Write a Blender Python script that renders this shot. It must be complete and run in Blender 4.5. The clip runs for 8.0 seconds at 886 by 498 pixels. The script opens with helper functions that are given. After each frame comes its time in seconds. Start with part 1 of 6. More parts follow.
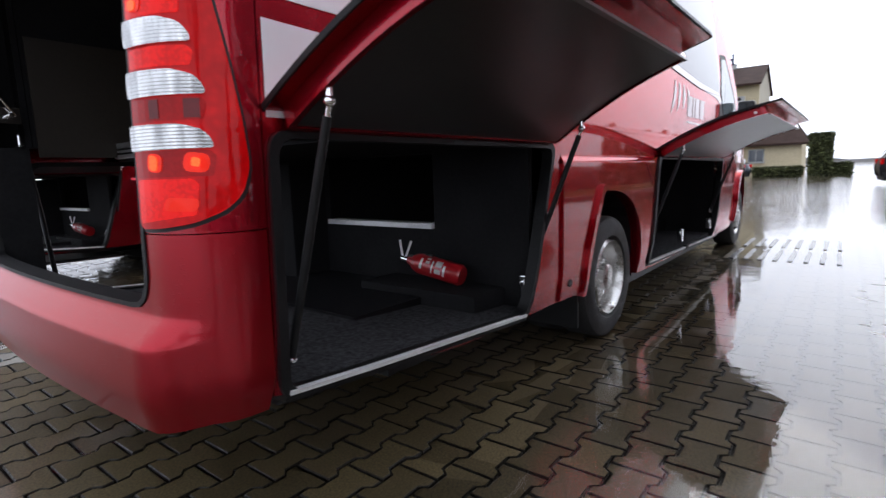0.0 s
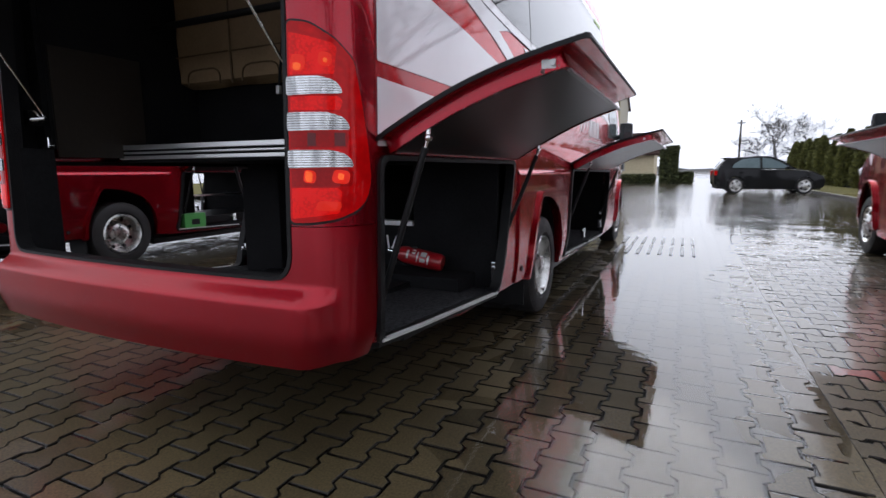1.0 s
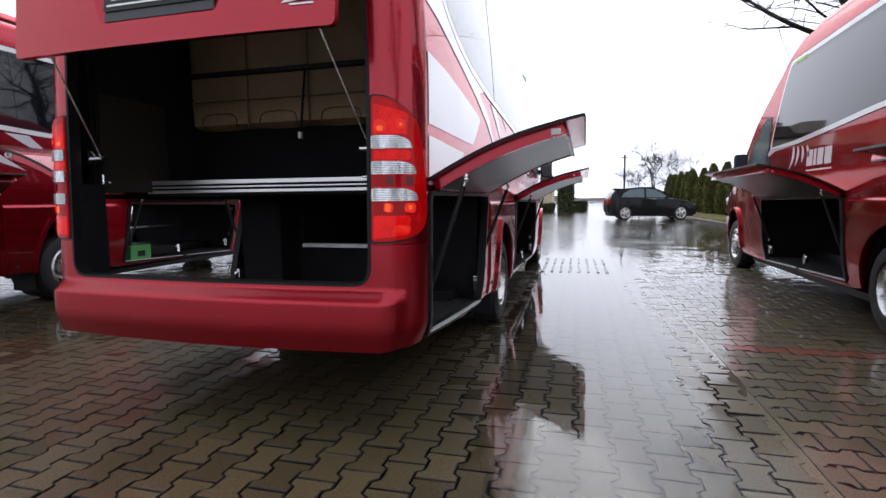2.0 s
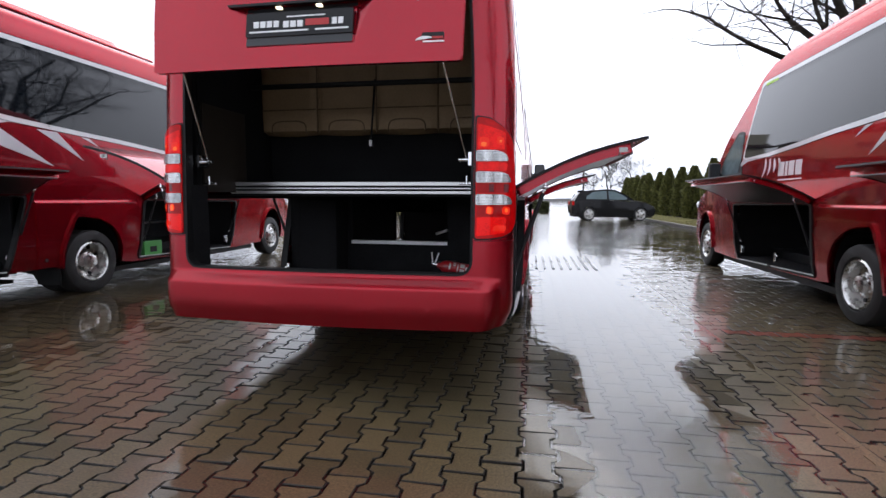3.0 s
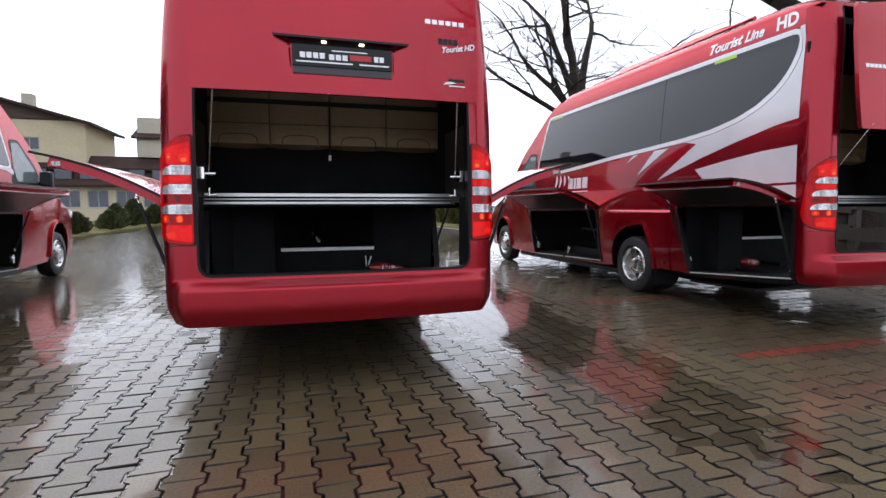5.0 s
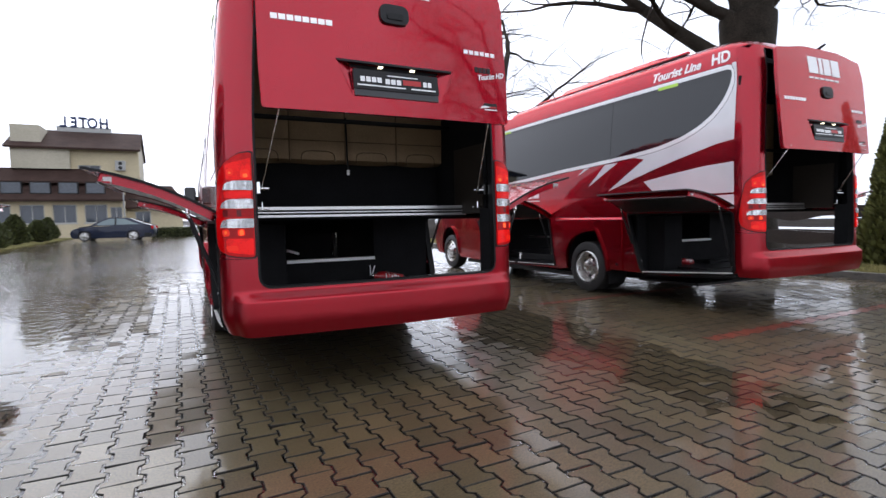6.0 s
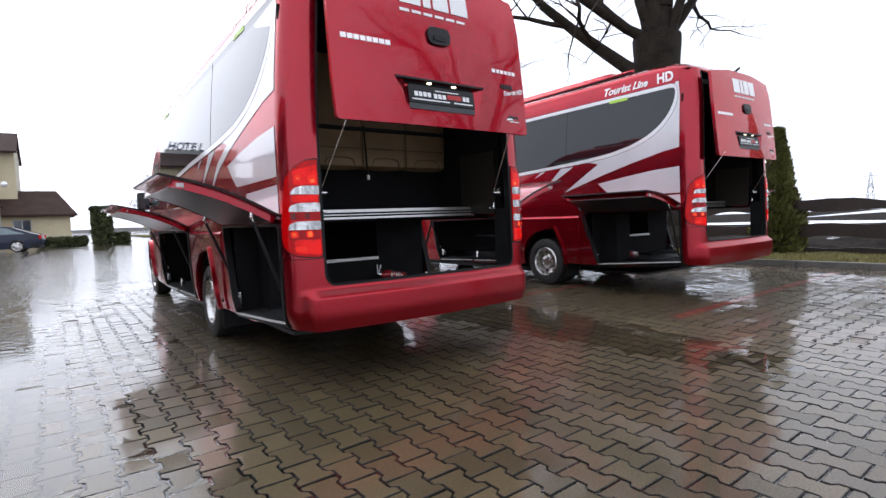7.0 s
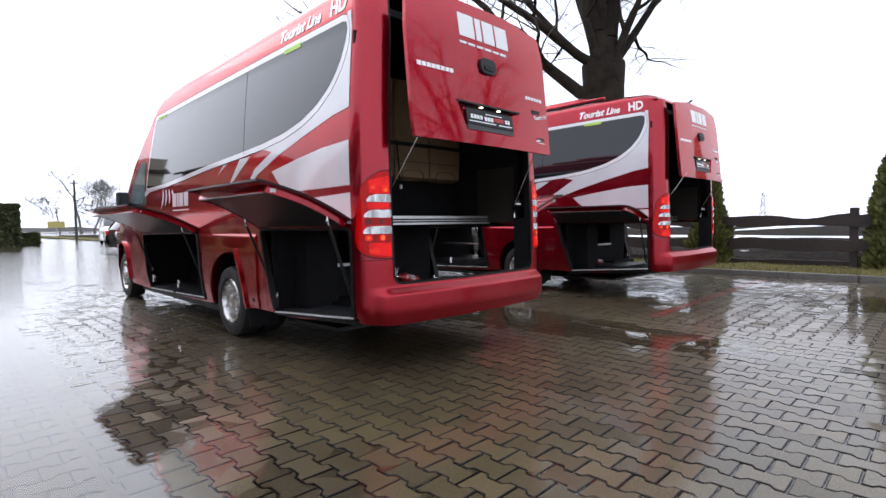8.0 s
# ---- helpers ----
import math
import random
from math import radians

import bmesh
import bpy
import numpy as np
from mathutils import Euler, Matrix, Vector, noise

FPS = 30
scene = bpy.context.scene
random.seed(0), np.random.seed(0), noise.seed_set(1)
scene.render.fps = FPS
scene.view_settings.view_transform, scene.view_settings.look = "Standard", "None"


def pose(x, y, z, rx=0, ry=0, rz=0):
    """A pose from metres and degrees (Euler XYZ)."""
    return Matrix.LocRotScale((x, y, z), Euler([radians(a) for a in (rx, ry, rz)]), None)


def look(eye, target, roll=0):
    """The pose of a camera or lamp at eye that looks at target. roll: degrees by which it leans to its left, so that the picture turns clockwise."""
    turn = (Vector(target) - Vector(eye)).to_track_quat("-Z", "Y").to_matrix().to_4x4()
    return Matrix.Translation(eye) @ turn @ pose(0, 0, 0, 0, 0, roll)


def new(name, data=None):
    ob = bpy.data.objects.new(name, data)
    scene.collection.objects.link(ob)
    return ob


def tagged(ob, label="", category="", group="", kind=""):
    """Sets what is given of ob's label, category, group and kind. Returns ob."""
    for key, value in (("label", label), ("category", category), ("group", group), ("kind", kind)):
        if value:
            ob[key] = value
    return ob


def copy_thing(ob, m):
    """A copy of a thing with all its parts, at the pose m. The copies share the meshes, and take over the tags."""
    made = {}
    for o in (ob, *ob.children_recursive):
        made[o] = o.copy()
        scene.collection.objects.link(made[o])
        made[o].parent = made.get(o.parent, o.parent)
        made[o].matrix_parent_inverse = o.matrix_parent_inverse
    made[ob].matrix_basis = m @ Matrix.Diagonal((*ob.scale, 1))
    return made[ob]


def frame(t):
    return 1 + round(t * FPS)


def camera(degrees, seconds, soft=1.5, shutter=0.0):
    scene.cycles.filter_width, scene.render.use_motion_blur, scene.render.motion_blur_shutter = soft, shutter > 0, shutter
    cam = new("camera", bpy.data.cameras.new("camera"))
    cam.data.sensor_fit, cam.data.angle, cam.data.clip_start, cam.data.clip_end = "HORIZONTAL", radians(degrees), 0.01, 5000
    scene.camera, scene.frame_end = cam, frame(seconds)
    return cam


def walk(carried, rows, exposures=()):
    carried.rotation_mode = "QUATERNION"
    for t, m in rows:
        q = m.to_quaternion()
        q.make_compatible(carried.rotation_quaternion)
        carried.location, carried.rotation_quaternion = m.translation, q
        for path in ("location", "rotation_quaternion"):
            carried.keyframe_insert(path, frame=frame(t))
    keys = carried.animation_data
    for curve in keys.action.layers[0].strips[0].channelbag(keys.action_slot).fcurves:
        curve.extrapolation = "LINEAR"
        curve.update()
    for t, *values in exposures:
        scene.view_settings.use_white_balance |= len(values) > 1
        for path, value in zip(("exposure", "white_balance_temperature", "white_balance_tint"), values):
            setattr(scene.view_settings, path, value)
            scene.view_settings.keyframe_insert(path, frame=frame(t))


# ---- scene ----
cam = camera(81.4, 8.0, soft=1.45, shutter=0.3)
PATH = [
    (0, (2.018, -0.455, 0.955), (0.803, 1.107, 0.665), -1.9),
    (0.5, (1.986, -0.82, 0.985), (0.961, 0.87, 0.68), -1.7),
    (1, (1.888, -1.194, 1.011), (1.052, 0.598, 0.711), -0.3),
    (1.5, (1.769, -1.553, 1.02), (1.14, 0.333, 0.799), -0.1),
    (1.7, (1.706, -1.72, 1.016), (1.149, 0.192, 0.829), -0.6),
    (2.8, (1.238, -2.364, 1.062), (0.84, -0.415, 0.858), 0.6),
    (3, (1.081, -2.477, 1.051), (0.742, -0.516, 0.857), 0.3),
    (3.5, (0.753, -2.668, 1.061), (0.625, -0.681, 0.878), 0.1),
    (4, (0.433, -2.858, 1.069), (0.649, -0.875, 0.921), 0.2),
    (4.5, (0.073, -2.982, 1.06), (0.505, -1.037, 0.883), -0.4),
    (5.8, (-1.006, -3.042, 1.05), (-0.172, -1.228, 0.936), -0.5),
    (6, (-1.184, -3.016, 1.06), (-0.275, -1.239, 0.937), -1.1),
    (6.5, (-1.642, -2.955, 1.047), (-0.574, -1.269, 0.921), -2.2),
    (7, (-2.105, -2.881, 1.068), (-0.902, -1.289, 0.945), -2.1),
    (7.5, (-2.571, -2.807, 1.078), (-1.258, -1.301, 0.993), -1.8),
    (8, (-3.031, -2.648, 1.087), (-1.616, -1.239, 0.987), -0.8),
]
walk(cam, [(t, look(eye, target, roll)) for t, eye, target, roll in PATH],
     exposures=[(0, -0.32), (0.5, -0.74), (1.5, -0.70), (3, -0.52), (4.5, -0.44), (8, -0.36)])


# ---- world, sun, exposure ----
scene.view_settings.exposure = 0.0
world = bpy.data.worlds.new("overcast")
scene.world = world
world.use_nodes = True
wt = world.node_tree
wt.nodes.clear()
w_out = wt.nodes.new("ShaderNodeOutputWorld")
w_bg = wt.nodes.new("ShaderNodeBackground")
w_sky = wt.nodes.new("ShaderNodeTexSky")
w_sky.sky_type, w_sky.sun_disc = "NISHITA", False
w_sky.sun_elevation, w_sky.sun_rotation = radians(40), radians(-7)
w_sky.air_density, w_sky.dust_density = 1.5, 6.0
w_scale = wt.nodes.new("ShaderNodeVectorMath")
w_scale.operation = "SCALE"
w_scale.inputs["Scale"].default_value = 0.08
w_noise = wt.nodes.new("ShaderNodeTexNoise")
w_noise.inputs["Scale"].default_value, w_noise.inputs["Detail"].default_value = 1.6, 4.0
w_ramp = wt.nodes.new("ShaderNodeValToRGB")
w_ramp.color_ramp.elements[0].position, w_ramp.color_ramp.elements[1].position = 0.25, 0.75
w_ramp.color_ramp.elements[0].color = (0.80, 0.855, 1.0, 1)
w_ramp.color_ramp.elements[1].color = (0.94, 0.98, 1.12, 1)
# overcast sky: the zenith is a little brighter than the horizon
w_coord = wt.nodes.new("ShaderNodeTexCoord")
w_split = wt.nodes.new("ShaderNodeSeparateXYZ")
wt.links.new(w_coord.outputs["Generated"], w_split.inputs[0])
w_rise = wt.nodes.new("ShaderNodeMapRange")
w_rise.inputs["From Min"].default_value, w_rise.inputs["From Max"].default_value = 0.0, 1.0
w_rise.inputs["To Min"].default_value, w_rise.inputs["To Max"].default_value = 1.36, 1.56
wt.links.new(w_split.outputs["Z"], w_rise.inputs["Value"])
w_dome = wt.nodes.new("ShaderNodeVectorMath")
w_dome.operation = "SCALE"
wt.links.new(w_ramp.outputs[0], w_dome.inputs[0])
# the cloud is a little thinner over the open yard
w_side = wt.nodes.new("ShaderNodeMapRange")
w_side.inputs["From Min"].default_value, w_side.inputs["From Max"].default_value = -1.0, 1.0
w_side.inputs["To Min"].default_value, w_side.inputs["To Max"].default_value = 1.45, 1.55
w_lean = wt.nodes.new("ShaderNodeVectorMath")
w_lean.operation = "DOT_PRODUCT"
w_lean.inputs[1].default_value = (-0.35, 0.94, 0.0)
wt.links.new(w_coord.outputs["Generated"], w_lean.inputs[0])
wt.links.new(w_lean.outputs["Value"], w_side.inputs["Value"])
# the hidden sun glows through the cloud
w_aim = wt.nodes.new("ShaderNodeVectorMath")
w_aim.operation = "DOT_PRODUCT"
w_aim.inputs[1].default_value = (0.06, 0.76, 0.645)
wt.links.new(w_coord.outputs["Generated"], w_aim.inputs[0])
w_glow = wt.nodes.new("ShaderNodeMapRange")
w_glow.interpolation_type = "SMOOTHSTEP"
w_glow.inputs["From Min"].default_value, w_glow.inputs["From Max"].default_value = 0.66, 1.0
w_glow.inputs["To Min"].default_value, w_glow.inputs["To Max"].default_value = 1.0, 1.7
wt.links.new(w_aim.outputs["Value"], w_glow.inputs["Value"])
w_lit = wt.nodes.new("ShaderNodeMath")
w_lit.operation = "MULTIPLY"
wt.links.new(w_side.outputs[0], w_lit.inputs[0])
wt.links.new(w_glow.outputs[0], w_lit.inputs[1])
w_both = wt.nodes.new("ShaderNodeMath")
w_both.operation = "MULTIPLY"
wt.links.new(w_rise.outputs[0], w_both.inputs[0])
wt.links.new(w_lit.outputs[0], w_both.inputs[1])
wt.links.new(w_both.outputs[0], w_dome.inputs["Scale"])
w_mix = wt.nodes.new("ShaderNodeMix")
w_mix.data_type = "RGBA"
w_mix.inputs[0].default_value = 0.92
wt.links.new(w_sky.outputs[0], w_scale.inputs[0])
wt.links.new(w_noise.outputs["Fac"], w_ramp.inputs[0])
wt.links.new(w_scale.outputs[0], w_mix.inputs[6])
wt.links.new(w_dome.outputs[0], w_mix.inputs[7])
wt.links.new(w_mix.outputs[2], w_bg.inputs["Color"])
w_bg.inputs["Strength"].default_value = 1.0
wt.links.new(w_bg.outputs[0], w_out.inputs[0])
sun_data = bpy.data.lights.new("sun", "SUN")
sun_data.energy, sun_data.angle, sun_data.color = 0.5, radians(35), (1.0, 0.97, 0.93)
sun = new("sun", sun_data)
sun.matrix_world = look((0, 0, 30), (4.7, -35.6, 0))

# ---- materials ----
def nodes_of(name):
    m = bpy.data.materials.new(name)
    m.use_nodes = True
    return m, m.node_tree, m.node_tree.nodes["Principled BSDF"]


def material(name, color, rough=0.5, metal=0.0, coat=0.0, vary=0.0, scale=6.0, bump=0.0, bump_scale=60.0,
             rough_vary=0.0, emit=None, strength=0.0, spec=0.5, island=0.0, dirt=0.0):
    """Principled surface with two scales of colour variation, gloss variation and fine relief."""
    m, tree, bsdf = nodes_of(name)
    new_node, link = tree.nodes.new, tree.links.new
    bsdf.inputs["Base Color"].default_value = (*color, 1)
    bsdf.inputs["Roughness"].default_value = rough
    bsdf.inputs["Metallic"].default_value = metal
    bsdf.inputs["Coat Weight"].default_value = coat
    bsdf.inputs["Coat Roughness"].default_value = 0.03
    bsdf.inputs["Specular IOR Level"].default_value = spec
    if emit:
        bsdf.inputs["Emission Color"].default_value = (*emit, 1)
        bsdf.inputs["Emission Strength"].default_value = strength
    coords = new_node("ShaderNodeTexCoord")
    if vary or rough_vary or dirt:
        big = new_node("ShaderNodeTexNoise")
        big.inputs["Scale"].default_value, big.inputs["Detail"].default_value = scale, 6.0
        fine = new_node("ShaderNodeTexNoise")
        fine.inputs["Scale"].default_value, fine.inputs["Detail"].default_value = scale * 14, 3.0
        link(coords.outputs["Object"], big.inputs["Vector"])
        link(coords.outputs["Object"], fine.inputs["Vector"])
        add = new_node("ShaderNodeMath")
        add.operation = "ADD"
        link(big.outputs["Fac"], add.inputs[0])
        link(fine.outputs["Fac"], add.inputs[1])
        if vary:
            span = new_node("ShaderNodeMapRange")
            span.inputs["From Min"].default_value, span.inputs["From Max"].default_value = 0.7, 1.3
            span.inputs["To Min"].default_value, span.inputs["To Max"].default_value = 1 - vary, 1 + vary
            link(add.outputs[0], span.inputs["Value"])
            value = span.outputs[0]
            if island:
                geo = new_node("ShaderNodeNewGeometry")
                per = new_node("ShaderNodeMapRange")
                per.inputs["To Min"].default_value, per.inputs["To Max"].default_value = 1 - island, 1 + island
                link(geo.outputs["Random Per Island"], per.inputs["Value"])
                both = new_node("ShaderNodeMath")
                both.operation = "MULTIPLY"
                link(value, both.inputs[0])
                link(per.outputs[0], both.inputs[1])
                value = both.outputs[0]
            tint = new_node("ShaderNodeVectorMath")
            tint.operation = "SCALE"
            tint.inputs[0].default_value = color
            link(value, tint.inputs["Scale"])
            link(tint.outputs[0], bsdf.inputs["Base Color"])
        if rough_vary:
            gloss = new_node("ShaderNodeMapRange")
            gloss.inputs["From Min"].default_value, gloss.inputs["From Max"].default_value = 0.7, 1.3
            gloss.inputs["To Min"].default_value = max(0.0, rough - rough_vary)
            gloss.inputs["To Max"].default_value = min(1.0, rough + rough_vary)
            link(add.outputs[0], gloss.inputs["Value"])
            link(gloss.outputs[0], bsdf.inputs["Roughness"])
    if bump:
        relief = new_node("ShaderNodeTexNoise")
        relief.inputs["Scale"].default_value, relief.inputs["Detail"].default_value = bump_scale, 4.0
        link(coords.outputs["Object"], relief.inputs["Vector"])
        bumps = new_node("ShaderNodeBump")
        bumps.inputs["Strength"].default_value, bumps.inputs["Distance"].default_value = bump, 0.01
        link(relief.outputs["Fac"], bumps.inputs["Height"])
        link(bumps.outputs["Normal"], bsdf.inputs["Normal"])
    return m


def paint(name, color, metal=0.0, rough=0.3, coat=1.0, spec=0.5, coat_rough=0.04):
    """Car paint under clear coat, beaded with rain drops."""
    m, tree, bsdf = nodes_of(name)
    new_node, link = tree.nodes.new, tree.links.new
    bsdf.inputs["Metallic"].default_value = metal
    bsdf.inputs["Roughness"].default_value = rough
    bsdf.inputs["Coat Weight"].default_value = coat
    bsdf.inputs["Specular IOR Level"].default_value = spec
    bsdf.inputs["Coat Roughness"].default_value = coat_rough
    bsdf.inputs["Specular Tint"].default_value = (0.8, 0.28, 0.30, 1) if metal > 0.5 else (1, 1, 1, 1)
    coords = new_node("ShaderNodeTexCoord")
    haze = new_node("ShaderNodeTexNoise")
    haze.inputs["Scale"].default_value, haze.inputs["Detail"].default_value = 2.2, 5.0
    link(coords.outputs["Object"], haze.inputs["Vector"])
    span = new_node("ShaderNodeMapRange")
    span.inputs["From Min"].default_value, span.inputs["From Max"].default_value = 0.3, 0.7
    span.inputs["To Min"].default_value, span.inputs["To Max"].default_value = 0.92, 1.06
    link(haze.outputs["Fac"], span.inputs["Value"])
    tint = new_node("ShaderNodeVectorMath")
    tint.operation = "SCALE"
    tint.inputs[0].default_value = color
    link(span.outputs[0], tint.inputs["Scale"])
    link(tint.outputs[0], bsdf.inputs["Base Color"])
    drops = new_node("ShaderNodeTexVoronoi")
    drops.inputs["Scale"].default_value = 140.0
    link(coords.outputs["Object"], drops.inputs["Vector"])
    ramp = new_node("ShaderNodeMapRange")
    ramp.inputs["From Min"].default_value, ramp.inputs["From Max"].default_value = 0.05, 0.28
    ramp.inputs["To Min"].default_value, ramp.inputs["To Max"].default_value = 1.0, 0.0
    link(drops.outputs["Distance"], ramp.inputs["Value"])
    sieve = new_node("ShaderNodeTexNoise")
    sieve.inputs["Scale"].default_value = 26.0
    link(coords.outputs["Object"], sieve.inputs["Vector"])
    gate = new_node("ShaderNodeMapRange")
    gate.inputs["From Min"].default_value, gate.inputs["From Max"].default_value = 0.45, 0.58
    link(sieve.outputs["Fac"], gate.inputs["Value"])
    product = new_node("ShaderNodeMath")
    product.operation = "MULTIPLY"
    link(ramp.outputs[0], product.inputs[0])
    link(gate.outputs[0], product.inputs[1])
    bumps = new_node("ShaderNodeBump")
    bumps.inputs["Strength"].default_value, bumps.inputs["Distance"].default_value = 0.3, 0.002
    link(product.outputs[0], bumps.inputs["Height"])
    link(bumps.outputs["Normal"], bsdf.inputs["Normal"])
    link(bumps.outputs["Normal"], bsdf.inputs["Coat Normal"])
    return m


RED = paint("red_paint", (0.33, 0.0045, 0.016), 0.82, 0.26, 0.85, 0.2)
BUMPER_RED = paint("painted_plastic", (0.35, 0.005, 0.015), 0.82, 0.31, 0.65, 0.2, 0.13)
SILVER = paint("silver_paint", (0.66, 0.67, 0.69), 0.08, 0.35)
NAVY = paint("navy_paint", (0.006, 0.011, 0.032), 0.0, 0.3, 0.5, 0.3)
CHARCOAL = paint("charcoal_paint", (0.003, 0.003, 0.004), 0.0, 0.3, 0.4, 0.2)
STRIPE = paint("white_stripe_paint", (0.80, 0.81, 0.82), 0.0, 0.35)
PALE = paint("pale_paint", (0.6, 0.6, 0.58), 0.1, 0.35)
WHITE = material("white_film", (0.82, 0.82, 0.82), 0.35, coat=0.5, vary=0.04, scale=3)
LIME = material("lime_sticker", (0.45, 0.72, 0.08), 0.4, vary=0.05)
DARK_GLASS = material("privacy_glass", (0.006, 0.008, 0.011), 0.03, coat=0.2, spec=0.5, vary=0.15, scale=1.5, bump=0.004, bump_scale=3)
# base colour lightened to imitate daylight through the glass and sky on it
DAYLIT_GLASS = material("daylit_glass", (0.15, 0.20, 0.21), 0.03, spec=0.6, vary=0.2, scale=1.2)
RUBBER = material("black_rubber", (0.008, 0.008, 0.0085), 0.5, vary=0.2, scale=9, bump=0.2, bump_scale=120, spec=0.25)
TYRE = material("tyre_rubber", (0.022, 0.021, 0.021), 0.6, vary=0.25, scale=12, bump=0.3, bump_scale=90, rough_vary=0.15)
PLASTIC = material("black_plastic", (0.010, 0.010, 0.011), 0.45, spec=0.3, vary=0.15, scale=10, bump=0.1, bump_scale=200)
CARPET = material("charcoal_carpet", (0.050, 0.050, 0.053), 0.95, vary=0.9, scale=60, bump=0.9, bump_scale=260, spec=0.1)
LINER = material("black_liner", (0.012, 0.012, 0.013), 0.85, vary=0.25, scale=5, bump=0.2, bump_scale=300, spec=0.15)
FLAP_LINER = material("grey_liner", (0.040, 0.040, 0.042), 0.28, vary=0.15, scale=4, bump=0.05, bump_scale=250, spec=0.5)
SEAM = material("brown_stitching", (0.16, 0.108, 0.06), 0.8, vary=0.2, scale=40)
BEIGE = material("beige_leather", (0.33, 0.225, 0.125), 0.6, vary=0.12, scale=5, bump=0.3, bump_scale=70)
BROWN = material("brown_panel", (0.022, 0.016, 0.011), 0.6, vary=0.15, scale=4, bump=0.1, bump_scale=90)
ALU = material("brushed_aluminium", (0.72, 0.72, 0.72), 0.38, 1.0, vary=0.05, scale=8, rough_vary=0.04)
SILL = material("anodised_sill", (0.85, 0.85, 0.85), 0.4, 0.3, vary=0.1, scale=8, rough_vary=0.1)
GREY_PANEL = material("dark_grey_panel", (0.035, 0.037, 0.04), 0.5, vary=0.1, scale=6)
GREY = material("grey_edge", (0.20, 0.20, 0.205), 0.35, 0.2, vary=0.1)
ZINC = material("zinc_plated_steel", (0.50, 0.50, 0.49), 0.38, 0.9, vary=0.2, scale=30, rough_vary=0.1)
CHROME = material("chrome", (0.82, 0.82, 0.82), 0.12, 1.0, vary=0.06, scale=12, rough_vary=0.06)
RIM = material("polished_rim", (0.62, 0.61, 0.59), 0.28, 1.0, vary=0.15, scale=10, rough_vary=0.12)


def lit_lens(name, color, glow, strength, cells):
    """Moulded lens before a lit reflector: the glow breaks up in facets."""
    m, tree, bsdf = nodes_of(name)
    new_node, link = tree.nodes.new, tree.links.new
    bsdf.inputs["Base Color"].default_value = (*color, 1)
    bsdf.inputs["Roughness"].default_value = 0.12
    bsdf.inputs["Specular IOR Level"].default_value = 0.1
    bsdf.inputs["Coat Weight"].default_value, bsdf.inputs["Coat Roughness"].default_value = 0.2, 0.03
    coords = new_node("ShaderNodeTexCoord")
    facets = new_node("ShaderNodeTexVoronoi")
    facets.feature = "SMOOTH_F1"
    facets.inputs["Scale"].default_value = cells
    big = new_node("ShaderNodeTexNoise")
    big.inputs["Scale"].default_value, big.inputs["Detail"].default_value = 14.0, 1.0
    link(coords.outputs["Object"], facets.inputs["Vector"])
    link(coords.outputs["Object"], big.inputs["Vector"])
    one = new_node("ShaderNodeMapRange")
    one.inputs["From Min"].default_value, one.inputs["From Max"].default_value = 0.1, 0.6
    one.inputs["To Min"].default_value, one.inputs["To Max"].default_value = 1.2, 0.75
    link(facets.outputs["Distance"], one.inputs["Value"])
    two = new_node("ShaderNodeMapRange")
    two.inputs["From Min"].default_value, two.inputs["From Max"].default_value = 0.32, 0.68
    two.inputs["To Min"].default_value, two.inputs["To Max"].default_value = 0.75 * strength, 1.3 * strength
    link(big.outputs["Fac"], two.inputs["Value"])
    both = new_node("ShaderNodeMath")
    both.operation = "MULTIPLY"
    link(one.outputs[0], both.inputs[0])
    link(two.outputs[0], both.inputs[1])
    bsdf.inputs["Emission Color"].default_value = (*glow, 1)
    link(both.outputs[0], bsdf.inputs["Emission Strength"])
    return m


LENS_RED = lit_lens("red_lens", (0.30, 0.002, 0.003), (1.0, 0.004, 0.006), 0.24, 60.0)
LENS_MID = lit_lens("bright_red_lens", (0.45, 0.003, 0.003), (1.0, 0.010, 0.008), 0.55, 130.0)
LENS_DARK = lit_lens("dark_red_lens", (0.20, 0.002, 0.003), (1.0, 0.006, 0.008), 0.17, 130.0)
LENS_MAROON = material("maroon_reflector", (0.13, 0.004, 0.006), 0.15, coat=0.3, vary=0.3, scale=30, spec=0.2)


